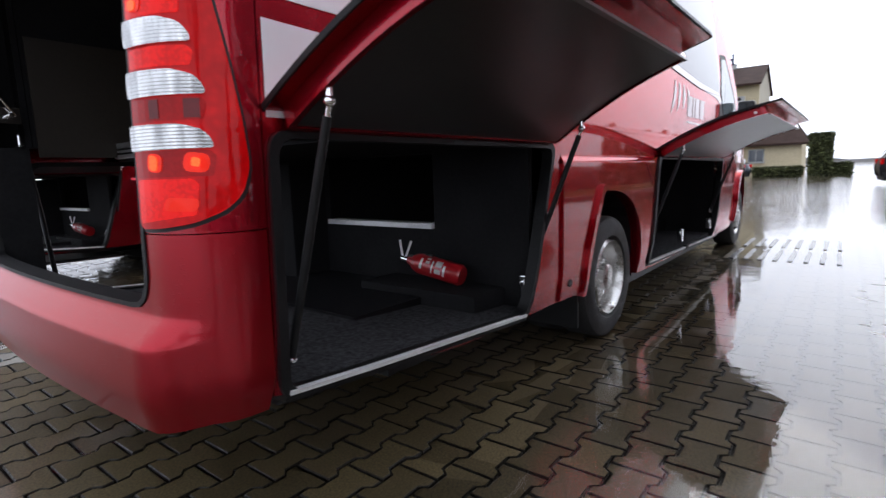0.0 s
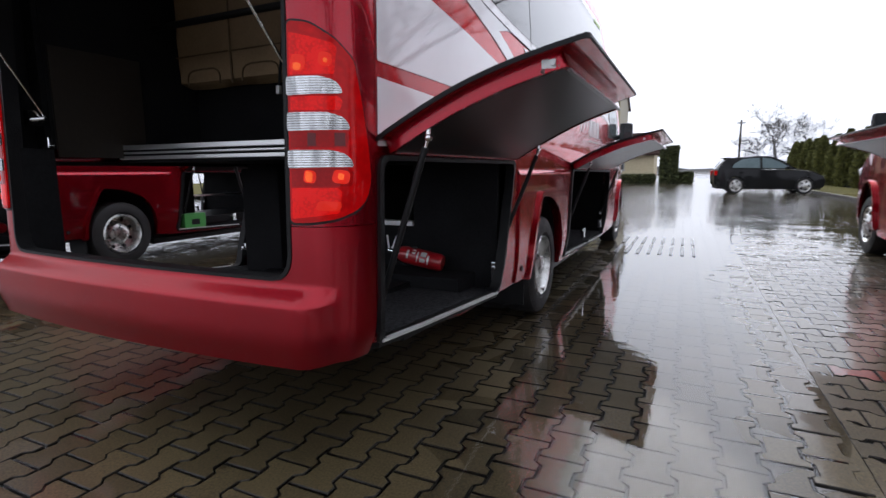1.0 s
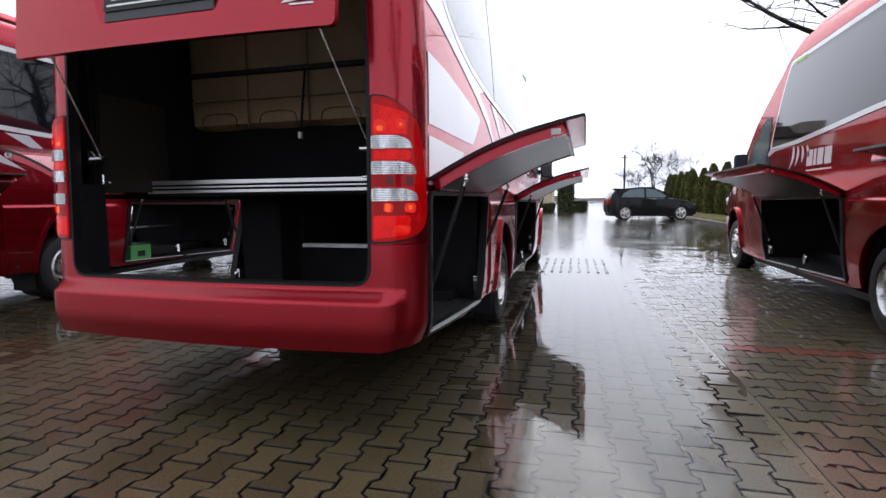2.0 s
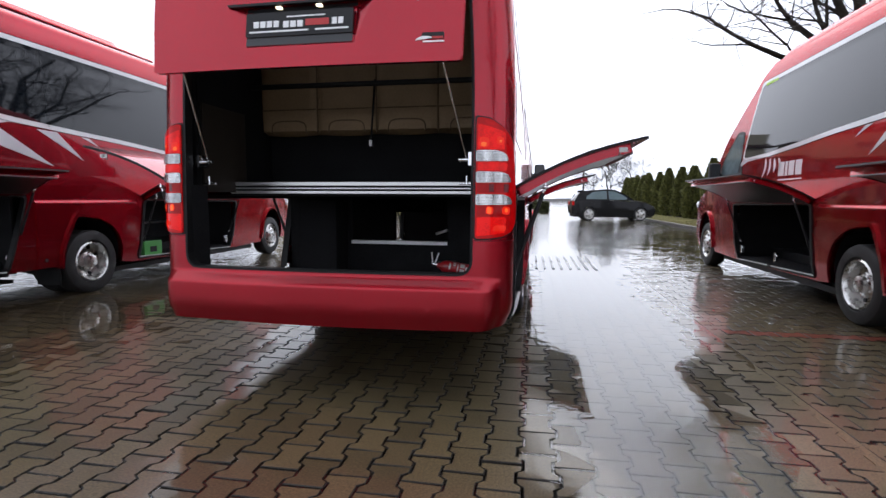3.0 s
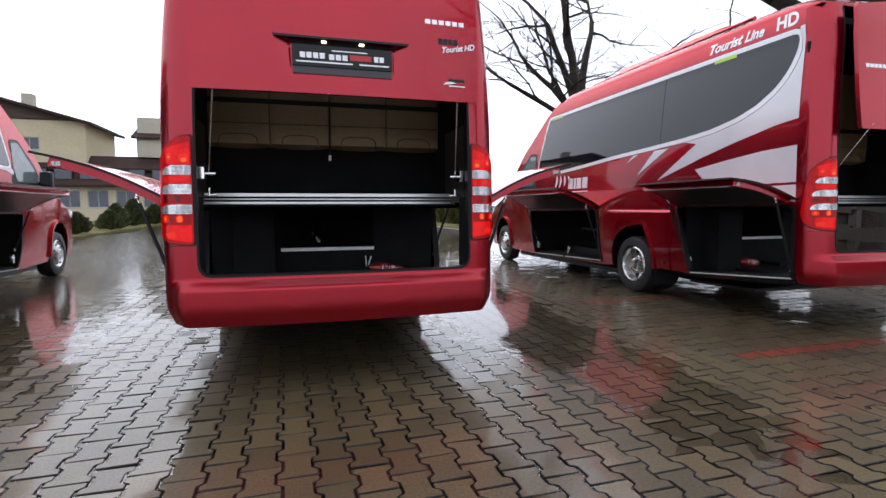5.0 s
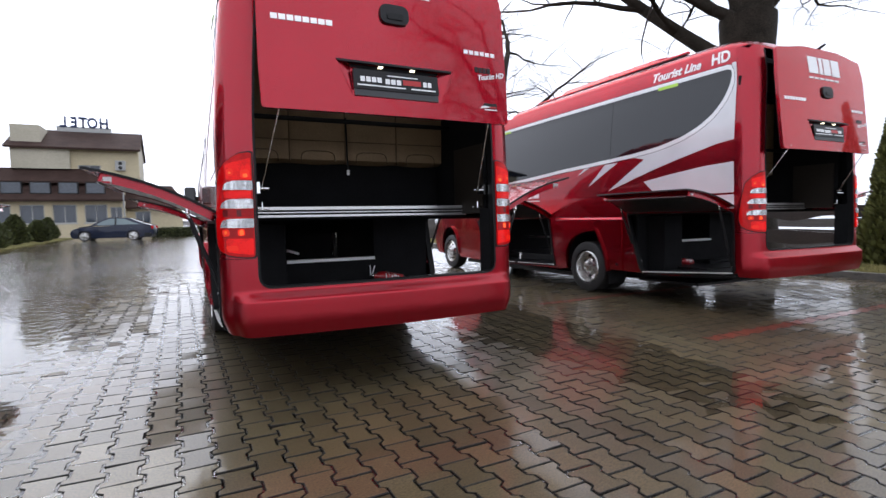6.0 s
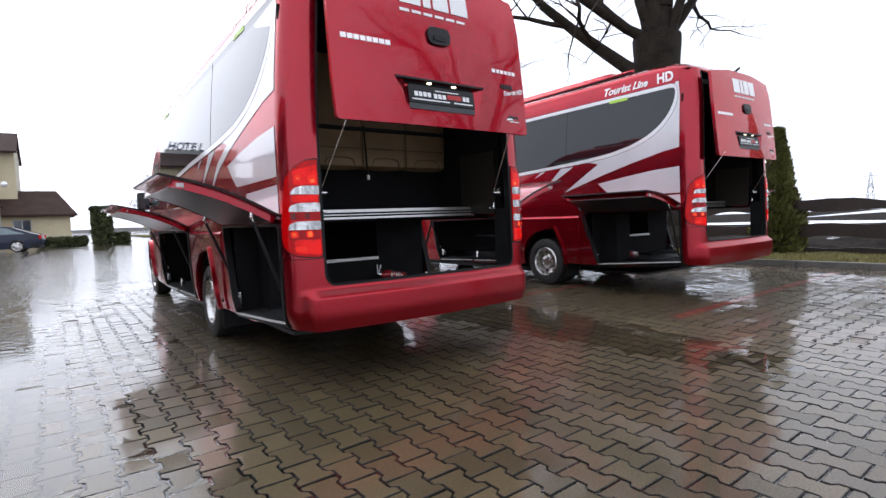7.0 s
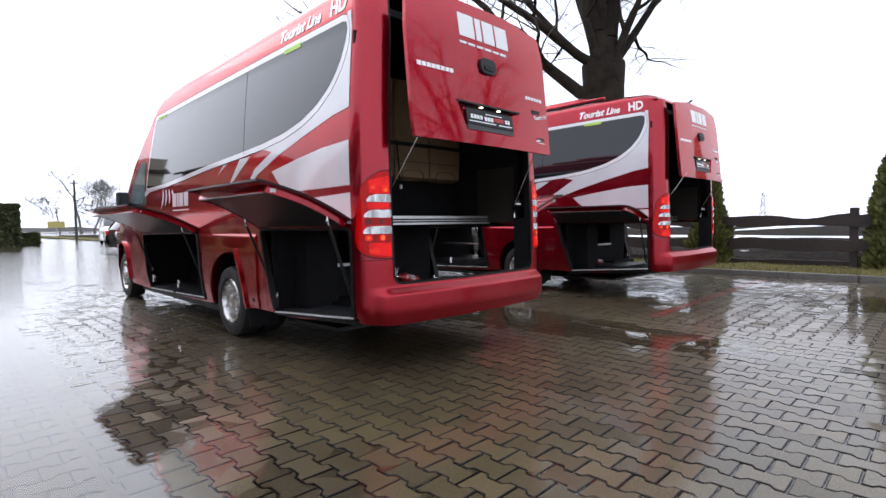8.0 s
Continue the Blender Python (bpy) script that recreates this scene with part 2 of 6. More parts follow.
def ribbed_lens():
    """Clear plastic over a mirror, with fine ribs and broad dark and bright patches."""
    m, tree, bsdf = nodes_of("clear_lens")
    new_node, link = tree.nodes.new, tree.links.new
    coords = new_node("ShaderNodeTexCoord")
    squeeze = new_node("ShaderNodeMapping")
    squeeze.inputs["Scale"].default_value = (30, 30, 7)
    link(coords.outputs["Object"], squeeze.inputs["Vector"])
    patch = new_node("ShaderNodeTexNoise")
    patch.inputs["Scale"].default_value, patch.inputs["Detail"].default_value = 1.0, 2.0
    link(squeeze.outputs[0], patch.inputs["Vector"])
    ramp = new_node("ShaderNodeValToRGB")
    ramp.color_ramp.elements[0].position, ramp.color_ramp.elements[1].position = 0.36, 0.60
    ramp.color_ramp.elements[0].color = (0.38, 0.385, 0.39, 1)
    ramp.color_ramp.elements[1].color = (0.74, 0.745, 0.75, 1)
    link(patch.outputs["Fac"], ramp.inputs[0])
    link(ramp.outputs[0], bsdf.inputs["Base Color"])
    ribs = new_node("ShaderNodeTexWave")
    ribs.bands_direction = "Z"
    ribs.inputs["Scale"].default_value, ribs.inputs["Distortion"].default_value = 44.0, 0.3
    link(coords.outputs["Object"], ribs.inputs["Vector"])
    bumps = new_node("ShaderNodeBump")
    bumps.inputs["Strength"].default_value, bumps.inputs["Distance"].default_value = 0.35, 0.0015
    link(ribs.outputs["Fac"], bumps.inputs["Height"])
    link(bumps.outputs["Normal"], bsdf.inputs["Normal"])
    bsdf.inputs["Metallic"].default_value, bsdf.inputs["Roughness"].default_value = 0.8, 0.18
    bsdf.inputs["Coat Weight"].default_value = 0.6
    return m


LENS_CLEAR = ribbed_lens()
BULB_RED = lit_lens("lit_tail_bulb", (0.6, 0.02, 0.01), (1.0, 0.022, 0.008), 0.55, 150.0)
BULB_WARM = lit_lens("lit_orange_bulb", (0.8, 0.1, 0.02), (1.0, 0.12, 0.025), 1.0, 190.0)
PLATE_LAMP = material("lit_plate_lamp", (0.9, 0.9, 0.8), 0.3, emit=(1.0, 0.88, 0.62), strength=3.5)
EXTINGUISHER = material("red_enamel", (0.36, 0.010, 0.016), 0.3, coat=0.6, vary=0.1, scale=20)
GREEN = material("green_sticker", (0.10, 0.42, 0.10), 0.5, vary=0.08)
HOSE = material("black_hose", (0.02, 0.02, 0.02), 0.5, vary=0.1)


# ---- mesh helpers ----
def part(name, bm, mat, parent=None, label="", smooth=False, bevel=0.0):
    """One bmesh as one mesh object under its thing."""
    bmesh.ops.recalc_face_normals(bm, faces=bm.faces[:])
    if bevel:
        bmesh.ops.bevel(bm, geom=bm.edges[:], offset=bevel, segments=2, affect="EDGES", profile=0.6, clamp_overlap=True)
    data = bpy.data.meshes.new(name)
    bm.to_mesh(data)
    bm.free()
    if mat:
        data.materials.append(mat)
    if smooth:
        data.shade_smooth()
        data.set_sharp_from_angle(angle=radians(38))
    ob = new(name, data)
    if parent:
        ob.parent = parent
    if label:
        ob["label"] = label
    return ob


def box_into(bm, lo, hi, m=None):
    made = bmesh.ops.create_cube(bm, size=1.0)["verts"]
    size = Vector(hi) - Vector(lo)
    mid = (Vector(hi) + Vector(lo)) / 2
    for v in made:
        v.co = Vector((v.co.x * size.x, v.co.y * size.y, v.co.z * size.z)) + mid
        if m:
            v.co = m @ v.co
    return bm


def box(lo, hi, m=None):
    return box_into(bmesh.new(), lo, hi, m)


def tube_into(bm, a, b, r, r2=None, sides=12):
    a, b = Vector(a), Vector(b)
    turn = (b - a).to_track_quat("Z", "Y").to_matrix().to_4x4()
    m = Matrix.Translation((a + b) / 2) @ turn
    bmesh.ops.create_cone(bm, cap_ends=True, segments=sides, radius1=r, radius2=r if r2 is None else r2,
                          depth=(b - a).length, matrix=m)
    return bm


def tube(a, b, r, r2=None, sides=12):
    return tube_into(bmesh.new(), a, b, r, r2, sides)


def lathe(profile, sides=36, m=None, close=False):
    """Turn (radius, height) round the z axis."""
    bm = bmesh.new()
    rings = []
    for r, h in profile:
        if r < 1e-5:
            rings.append([bm.verts.new((0, 0, h))])
        else:
            rings.append([bm.verts.new((r * math.cos(2 * math.pi * i / sides), r * math.sin(2 * math.pi * i / sides), h)) for i in range(sides)])
    pairs = list(zip(rings, rings[1:])) + ([(rings[-1], rings[0])] if close else [])
    for a, b in pairs:
        for i in range(sides):
            j = (i + 1) % sides
            if len(a) == 1 and len(b) == 1:
                continue
            if len(a) == 1:
                bm.faces.new((a[0], b[i], b[j]))
            elif len(b) == 1:
                bm.faces.new((a[i], a[j], b[0]))
            else:
                bm.faces.new((a[i], a[j], b[j], b[i]))
    if m:
        bmesh.ops.transform(bm, matrix=m, verts=bm.verts[:])
    return bm


def skin(outline, holes, place, cuts_u=(), cuts_v=(), thick=0.0, lift=0.0):
    """A flat outline with holes, cut into strips and laid on a curved surface by place(u, v, w)."""
    bm = bmesh.new()
    for loop in (outline, *holes):
        vs = [bm.verts.new((u, v, 0)) for u, v in loop]
        for a, b in zip(vs, vs[1:] + vs[:1]):
            bm.edges.new((a, b))
    bmesh.ops.triangle_fill(bm, use_beauty=True, use_dissolve=False, edges=bm.edges[:], normal=(0, 0, 1))
    lo_u, hi_u = min(p[0] for p in outline), max(p[0] for p in outline)
    lo_v, hi_v = min(p[1] for p in outline), max(p[1] for p in outline)
    for axis, cuts, lo, hi in (((1, 0, 0), cuts_u, lo_u, hi_u), ((0, 1, 0), cuts_v, lo_v, hi_v)):
        for c in cuts:
            if lo + 1e-4 < c < hi - 1e-4:
                bmesh.ops.bisect_plane(bm, geom=bm.verts[:] + bm.edges[:] + bm.faces[:], dist=1e-5,
                                       plane_co=(c, 0, 0) if axis[0] else (0, c, 0), plane_no=axis)
    if thick:
        grown = bmesh.ops.extrude_face_region(bm, geom=bm.faces[:])["geom"]
        back = {g for g in grown if isinstance(g, bmesh.types.BMVert)}
    else:
        back = set()
    for v in bm.verts:
        v.co = Vector(place(v.co.x, v.co.y, lift - (thick if v in back else 0.0)))
    return bm


def steps(lo, hi, d):
    n = max(1, round((hi - lo) / d))
    return [lo + (hi - lo) * i / n for i in range(1, n)]


def smooth(a, b, x):
    k = min(1.0, max(0.0, (x - a) / (b - a)))
    return k * k * (3 - 2 * k)


def rounded(points, r, n=4):
    """An outline with its corners rounded."""
    done = []
    for i, p in enumerate(points):
        a, b = Vector(points[i - 1]), Vector(points[(i + 1) % len(points)])
        p = Vector(p)
        da, db = (a - p), (b - p)
        k = min(r, da.length * 0.45, db.length * 0.45)
        s, e = p + da.normalized() * k, p + db.normalized() * k
        for j in range(n + 1):
            t = j / n
            done.append(tuple(s * (1 - t) ** 2 + p * 2 * t * (1 - t) + e * t * t))
    return done


def empty(name, label, category, group=""):
    return tagged(new(name), label, category, group)


def letters(text, size, shear=0.0):
    """Built-in lettering as a flat mesh, its lower left corner at the origin."""
    curve = bpy.data.curves.new("lettering", "FONT")
    curve.body, curve.size, curve.shear, curve.resolution_u, curve.offset = text, size, shear, 3, 0.035 * size
    ob = bpy.data.objects.new("lettering", curve)
    scene.collection.objects.link(ob)
    data = bpy.data.meshes.new_from_object(ob.evaluated_get(bpy.context.evaluated_depsgraph_get()))
    bpy.data.objects.remove(ob)
    bpy.data.curves.remove(curve)
    bm = bmesh.new()
    bm.from_mesh(data)
    bpy.data.meshes.remove(data)
    return bm


# ---- the bus ----
EDGE = 0.857  # length along the skin = EDGE + y on the side


def half_width(z):
    if z < 0.55:
        return 0.985 - 0.02 * ((0.55 - z) / 0.2) ** 2
    if z < 1.5:
        return 0.985
    if z < 2.45:
        return 0.985 - 0.07 * ((z - 1.5) / 0.95) ** 1.6
    return 0.915 - 0.035 * ((z - 2.45) / 0.25) ** 2


def nose_taper(y):
    return 1.0 - 0.16 * max(0.0, (y - 5.6) / 2.0) ** 2


def shell(u, v, w):
    """The bus's outer skin: u runs from the middle of the rear round the corner and along the side, v is the height."""
    sg, s = (1 if u >= 0 else -1), abs(u)
    if s <= 0.81:
        x, y, n = s, 0.05 - 0.035 * (1 - (s / 0.81) ** 2), (0.0, -1.0)
    elif s < 1.077:
        a = (s - 0.81) / 0.17
        x, y, n = 0.81 + 0.17 * math.sin(a), 0.05 + 0.17 * (1 - math.cos(a)), (math.sin(a), -math.cos(a))
    else:
        x, y, n = 0.98, 0.22 + (s - 1.077), (1.0, 0.0)
    fade = max(0.0, 1 - y / 0.9)
    y += fade * 0.035 * (v - 0.7)
    if v > 2.3:
        y += fade * 0.35 * (v - 2.3) ** 2
    x *= half_width(v) / 0.98 * nose_taper(y)
    shelf = 0.5 * min(1.0, max(0.0, (0.654 - v) / 0.050)) + 0.5 * smooth(0.664, 0.596, v)
    lip = 0.060 * shelf * (1 - smooth(0.83, 0.95, s)) - 0.03 * smooth(0.50, 0.38, v)
    d = w + lip * (1.0 if s < 1.077 else max(0.0, 1 - (s - 1.077) * 8))
    return sg * (x + n[0] * d), y + n[1] * d, v


def side(sg):
    """Places (y, z) points on one side's skin."""
    return lambda y, z, w: shell(sg * (EDGE + y), z, w)


REAR_OPEN = [(0.25, 0.43), (1.44, 0.345), (1.66, 1.06), (0.25, 1.06)]
FRONT_OPEN = [(3.08, 0.31), (5.12, 0.25), (5.30, 1.0), (3.2, 1.02)]
GLASS = [(5.02, 1.60), (4.3, 1.615), (3.6, 1.66), (2.87, 1.715), (2.2, 1.75), (1.6, 1.785), (1.2, 1.825), (0.9, 1.89), (0.68, 1.97),
         (0.5, 2.08), (0.38, 2.21), (0.31, 2.36), (0.29, 2.50), (1.6, 2.495), (3.2, 2.485), (4.72, 2.47)]
HUB_R, HUB_F, TYRE_R = 2.40, 6.55, 0.345


def wheel(bus, sg, y, rear):
    """Tyre and polished rim, facing outwards."""
    m = pose(sg * 0.965 * nose_taper(y), y, TYRE_R, 0, 90 * sg, 0)
    hub = new("wheel")
    hub.parent = bus
    rubber = lathe([(0.222, -0.20), (0.29, -0.215), (0.335, -0.20), (0.345, -0.17), (0.345, -0.03), (0.335, -0.005), (0.30, 0.012), (0.235, 0.008),
                    (0.222, -0.01)], 48, m, close=True)
    part("tyre", rubber, TYRE, hub, smooth=True)
    if rear:
        rim = lathe([(0.224, -0.19), (0.218, -0.004), (0.206, 0.008), (0.196, -0.004), (0.19, -0.05), (0.178, -0.10), (0.135, -0.115), (0.115, -0.10), (0.105, -0.06),
                     (0.075, -0.045), (0.07, -0.01), (0.045, 0.0), (0.0, 0.0)], 48, m)
    else:
        rim = lathe([(0.224, -0.19), (0.218, -0.004), (0.206, 0.008), (0.196, -0.01), (0.185, -0.03), (0.15, 0.0), (0.12, 0.018), (0.09, 0.01), (0.07, 0.03),
                     (0.04, 0.035), (0.0, 0.035)], 48, m)
    part("rim", rim, RIM, hub, smooth=True)
    for i in range(8):
        a = 2 * math.pi * (i + 0.5) / 8
        r, h = (0.155, -0.106) if rear else (0.155, 0.004)
        vent = bmesh.new()
        bmesh.ops.create_cone(vent, cap_ends=True, segments=10, radius1=0.02, radius2=0.02, depth=0.012, matrix=m @ pose(r * math.cos(a), r * math.sin(a), h))
        part("vent_hole", vent, PLASTIC, hub)
    for i in range(6):
        a = 2 * math.pi * i / 6
        r, h = (0.09, -0.048) if rear else (0.085, 0.022)
        nut = bmesh.new()
        bmesh.ops.create_cone(nut, cap_ends=True, segments=6, radius1=0.014, radius2=0.012, depth=0.025, matrix=m @ pose(r * math.cos(a), r * math.sin(a), h))
        part("wheel_nut", nut, CHROME, hub)
    if rear:
        inner = lathe([(0.222, -0.44), (0.33, -0.44), (0.345, -0.41), (0.345, -0.27), (0.33, -0.245), (0.222, -0.245)], 36, m, close=True)
        part("inner_tyre", inner, TYRE, hub, smooth=True)


ARCH = [(0.43, 0.40), (0.425, 0.48), (0.395, 0.58), (0.345, 0.66), (0.275, 0.722), (0.18, 0.775), (0.07, 0.812), (-0.06, 0.834), (-0.19, 0.842), (-0.215, 0.836), (-0.245, 0.80), (-0.31, 0.68), (-0.375, 0.55), (-0.40, 0.46), (-0.40, 0.40)]


def arch_line(y0, r, n=14):
    """The outline of a wheel cutout, from its front foot over the top to its rear foot."""
    if y0 == HUB_R:
        return [(y0 + y * (r / 0.43 if y > 0 else r / 0.40), z) for y, z in ARCH]
    return [(y0 + r * math.cos(math.pi * i / n), TYRE_R + 0.03 + (r + 0.07) * math.sin(math.pi * i / n) ** 0.75) for i in range(n + 1)]


def flap_place(sg, hinge_y, hinge_z, rise):
    """Open luggage flap: v is the way from the hinge to its free edge."""
    def place(y, v, w):
        bend = 0.035 * math.sin(min(1.0, v / 0.72) * math.pi)
        a = radians(rise)
        return (sg * (0.985 * nose_taper(y) + v * math.cos(a) - (w + bend) * math.sin(a)), y,
                hinge_z + v * math.sin(a) + (w + bend) * math.cos(a))
    return place


def shrunk(outline, d_side, d_tip, d_root):
    """An outline pulled in at its sides, its free edge and its hinge."""
    lo, hi = min(p[0] for p in outline), max(p[0] for p in outline)
    top = max(p[1] for p in outline)
    mid = (lo + hi) / 2
    return [(mid + (y - mid) * (1 - 2 * d_side / (hi - lo)), d_root + v * (top - d_tip - d_root) / top) for y, v in outline]


def luggage_flap(bus, sg, outline, hinge_z, rise, name):
    """Thin outer skin, a red box frame set in from its edge, and a grey inner panel."""
    place = flap_place(sg, 0, hinge_z, rise)
    ys = [p[0] for p in outline]
    lo, hi = min(ys), max(ys)
    rows = steps(0, 0.74, 0.06)
    flap = part(name, skin(shrunk(outline, 0.004, 0.004, 0.0), [], place, (), rows, 0.012, 0.030), RED, bus, "red luggage flap raised on gas struts", smooth=True)
    part("edge_trim", skin(outline, [shrunk(outline, 0.006, 0.007, -0.002)], place, (), rows, 0.014, 0.031), RUBBER, flap, "black rubber edge trim", smooth=True)
    frame_out, frame_in = shrunk(outline, 0.045, 0.085, 0.01), shrunk(outline, 0.062, 0.098, 0.02)
    part("rim", skin(frame_out, [frame_in], place, (), rows, 0.046, 0.017), RED, flap, "red box frame", smooth=True)
    part("liner", skin(shrunk(outline, 0.0625, 0.0985, 0.021), [], place, (), rows, 0.035, 0.012), FLAP_LINER, flap, "dark grey flat inner panel", smooth=True)
    edge = [p for p in frame_in if p[1] > 0.5]
    e0, e1 = min(p[0] for p in edge), max(p[0] for p in edge)
    tip = max(p[1] for p in frame_out)
    part("edge_seal", skin([(e0 + 0.02, tip - 0.010), (e1 - 0.02, tip - 0.010), (e1 - 0.02, tip + 0.002), (e0 + 0.02, tip + 0.002)], [], place, (), (), 0.010, -0.028), GREY, flap, "grey edge strip")
    for y, v in ((lo + 0.065, 0.58), (e1 + 0.03, 0.53)):
        p = Vector(place(y, v, -0.008))
        latch = bmesh.new()
        box_into(latch, (-0.020, -0.010, -0.012), (0.020, 0.010, 0.012), Matrix.Translation(p))
        tube_into(latch, p + Vector((sg * 0.012, -0.018, 0.003)), p + Vector((sg * 0.012, 0.018, 0.003)), 0.009)
        tube_into(latch, p + Vector((-sg * 0.018, -0.010, -0.022)), p + Vector((-sg * 0.010, 0.010, -0.004)), 0.006)
        tube_into(latch, p + Vector((sg * 0.03, -0.006, -0.006)), p + Vector((sg * 0.008, 0.006, -0.004)), 0.004)
        part("latch", latch, ZINC, flap, "chrome rotary latch", smooth=True)


def gas_strut(bus, top, foot, sg):
    top, foot = Vector(top), Vector(foot)
    mid = top.lerp(foot, 0.05)
    strut = part("gas_strut", tube(mid, foot, 0.011), PLASTIC, bus, "black gas strut", smooth=True)
    part("rod", tube(top, mid, 0.006), CHROME, strut, smooth=True)
    for p in (top, foot):
        ball = bmesh.new()
        bmesh.ops.create_icosphere(ball, subdivisions=2, radius=0.014, matrix=Matrix.Translation(p))
        tube_into(ball, p, p + Vector((0, 0.0, 0.03)), 0.009)
        part("ball_joint", ball, CHROME, strut, smooth=True)


LAMP = [(0.800, 0.856), (0.87, 0.858), (0.94, 0.868), (1.0, 0.892), (1.035, 0.925), (1.052, 0.985), (1.042, 1.08), (1.022, 1.2), (0.995, 1.335), (0.94, 1.392), (0.87, 1.436), (0.802, 1.448)]


def tail_lamp(bus, sg):
    """Rounded lens with three clear bands, bright chambers and lit bulbs."""
    ring = [(sg * u, v) for u, v in LAMP]
    lamp = part("tail_lamp", skin(rounded(ring, 0.02), [], shell, [sg * k for k in steps(0.79, 1.06, 0.02)], steps(0.86, 1.45, 0.04), 0.04, 0.012),
                LENS_RED, bus, "red tail lamp with three clear bands, lit", smooth=True)
    for z0, s1 in ((1.236, 0.958), (1.133, 0.978), (1.024, 0.987)):
        band = rounded([(sg * 0.802, z0 - 0.003), (sg * s1, z0), (sg * (s1 - 0.004), z0 + 0.018), (sg * (s1 - 0.020), z0 + 0.038), (sg * (s1 - 0.06), z0 + 0.050), (sg * 0.802, z0 + 0.051)], 0.010)
        part("clear_band", skin(band, [], shell, [sg * k for k in steps(0.79, 1.0, 0.02)], steps(z0, z0 + 0.05, 0.02), 0.02, 0.020), LENS_CLEAR, lamp, "clear ribbed lens band", smooth=True)
    zones = ((1.190, 1.230, 0.81, 0.960, LENS_MID, "bright red chamber"), (1.292, 1.415, 0.808, 0.945, LENS_MID, "bright red chamber"),
             (0.966, 1.020, 0.808, 0.99, LENS_DARK, "dark red chamber"), (0.868, 0.962, 0.808, 0.955, LENS_MID, "bright red chamber"),
             (1.082, 1.128, 0.808, 0.978, LENS_DARK, "dark red reflector"))
    for z0, z1, u0, u1, mat, text in zones:
        low = 0.018 if z0 < 0.9 else 0.0
        top = 0.035 if z1 > 1.4 else 0.0
        pts = [(sg * u0, z0), (sg * (u1 - 0.008), z0 + low), (sg * u1, z1 - 0.012 - top), (sg * (u1 - 0.012), z1 - top), (sg * u0, z1)]
        part("reflector", skin(rounded(pts, 0.006), [], shell, [sg * k for k in steps(u0, u1, 0.02)], (), 0.01, 0.0135), mat, lamp, text)
    for u0, u1 in ((0.862, 0.885), (0.935, 0.965)):
        part("reflector", skin([(sg * u0, 1.086), (sg * u1, 1.086), (sg * u1, 1.124), (sg * u0, 1.124)], [], shell, (), (), 0.004, 0.0150), LENS_MAROON, lamp, "dark maroon square")
    for u0, z0, w, h, mat in ((0.812, 1.298, 0.050, 0.055, BULB_RED), (0.822, 1.303, 0.026, 0.024, BULB_WARM), (0.893, 1.312, 0.040, 0.045, BULB_RED), (0.908, 1.324, 0.012, 0.014, BULB_WARM),
                              (0.846, 0.974, 0.040, 0.044, BULB_RED), (0.853, 0.978, 0.022, 0.036, BULB_WARM), (0.925, 0.972, 0.054, 0.046, BULB_RED), (0.942, 0.985, 0.018, 0.022, BULB_WARM),
                              (0.880, 0.892, 0.075, 0.032, BULB_RED)):
        core = 0.0168 if mat == BULB_WARM else 0.0155
        cell = rounded([(sg * u0, z0 + 0.12 * h), (sg * (u0 + w * 0.9), z0), (sg * (u0 + w), z0 + 0.85 * h), (sg * (u0 + 0.12 * w), z0 + h)], 0.35 * min(w, h), 3)
        part("bulb", skin(cell, [], shell, (), (), 0.005, core), mat, lamp, "lit bulb behind the lens")
    cu, cv = 0.925, 1.15
    seal = rounded([(sg * (cu + (u - cu) * 1.075), cv + (v - cv) * 1.030) for u, v in LAMP], 0.02)
    part("lamp_seal", skin(seal, [], shell, [sg * k for k in steps(0.79, 1.06, 0.02)], steps(0.85, 1.45, 0.05), 0.02, 0.004), PLASTIC, bus, smooth=True)


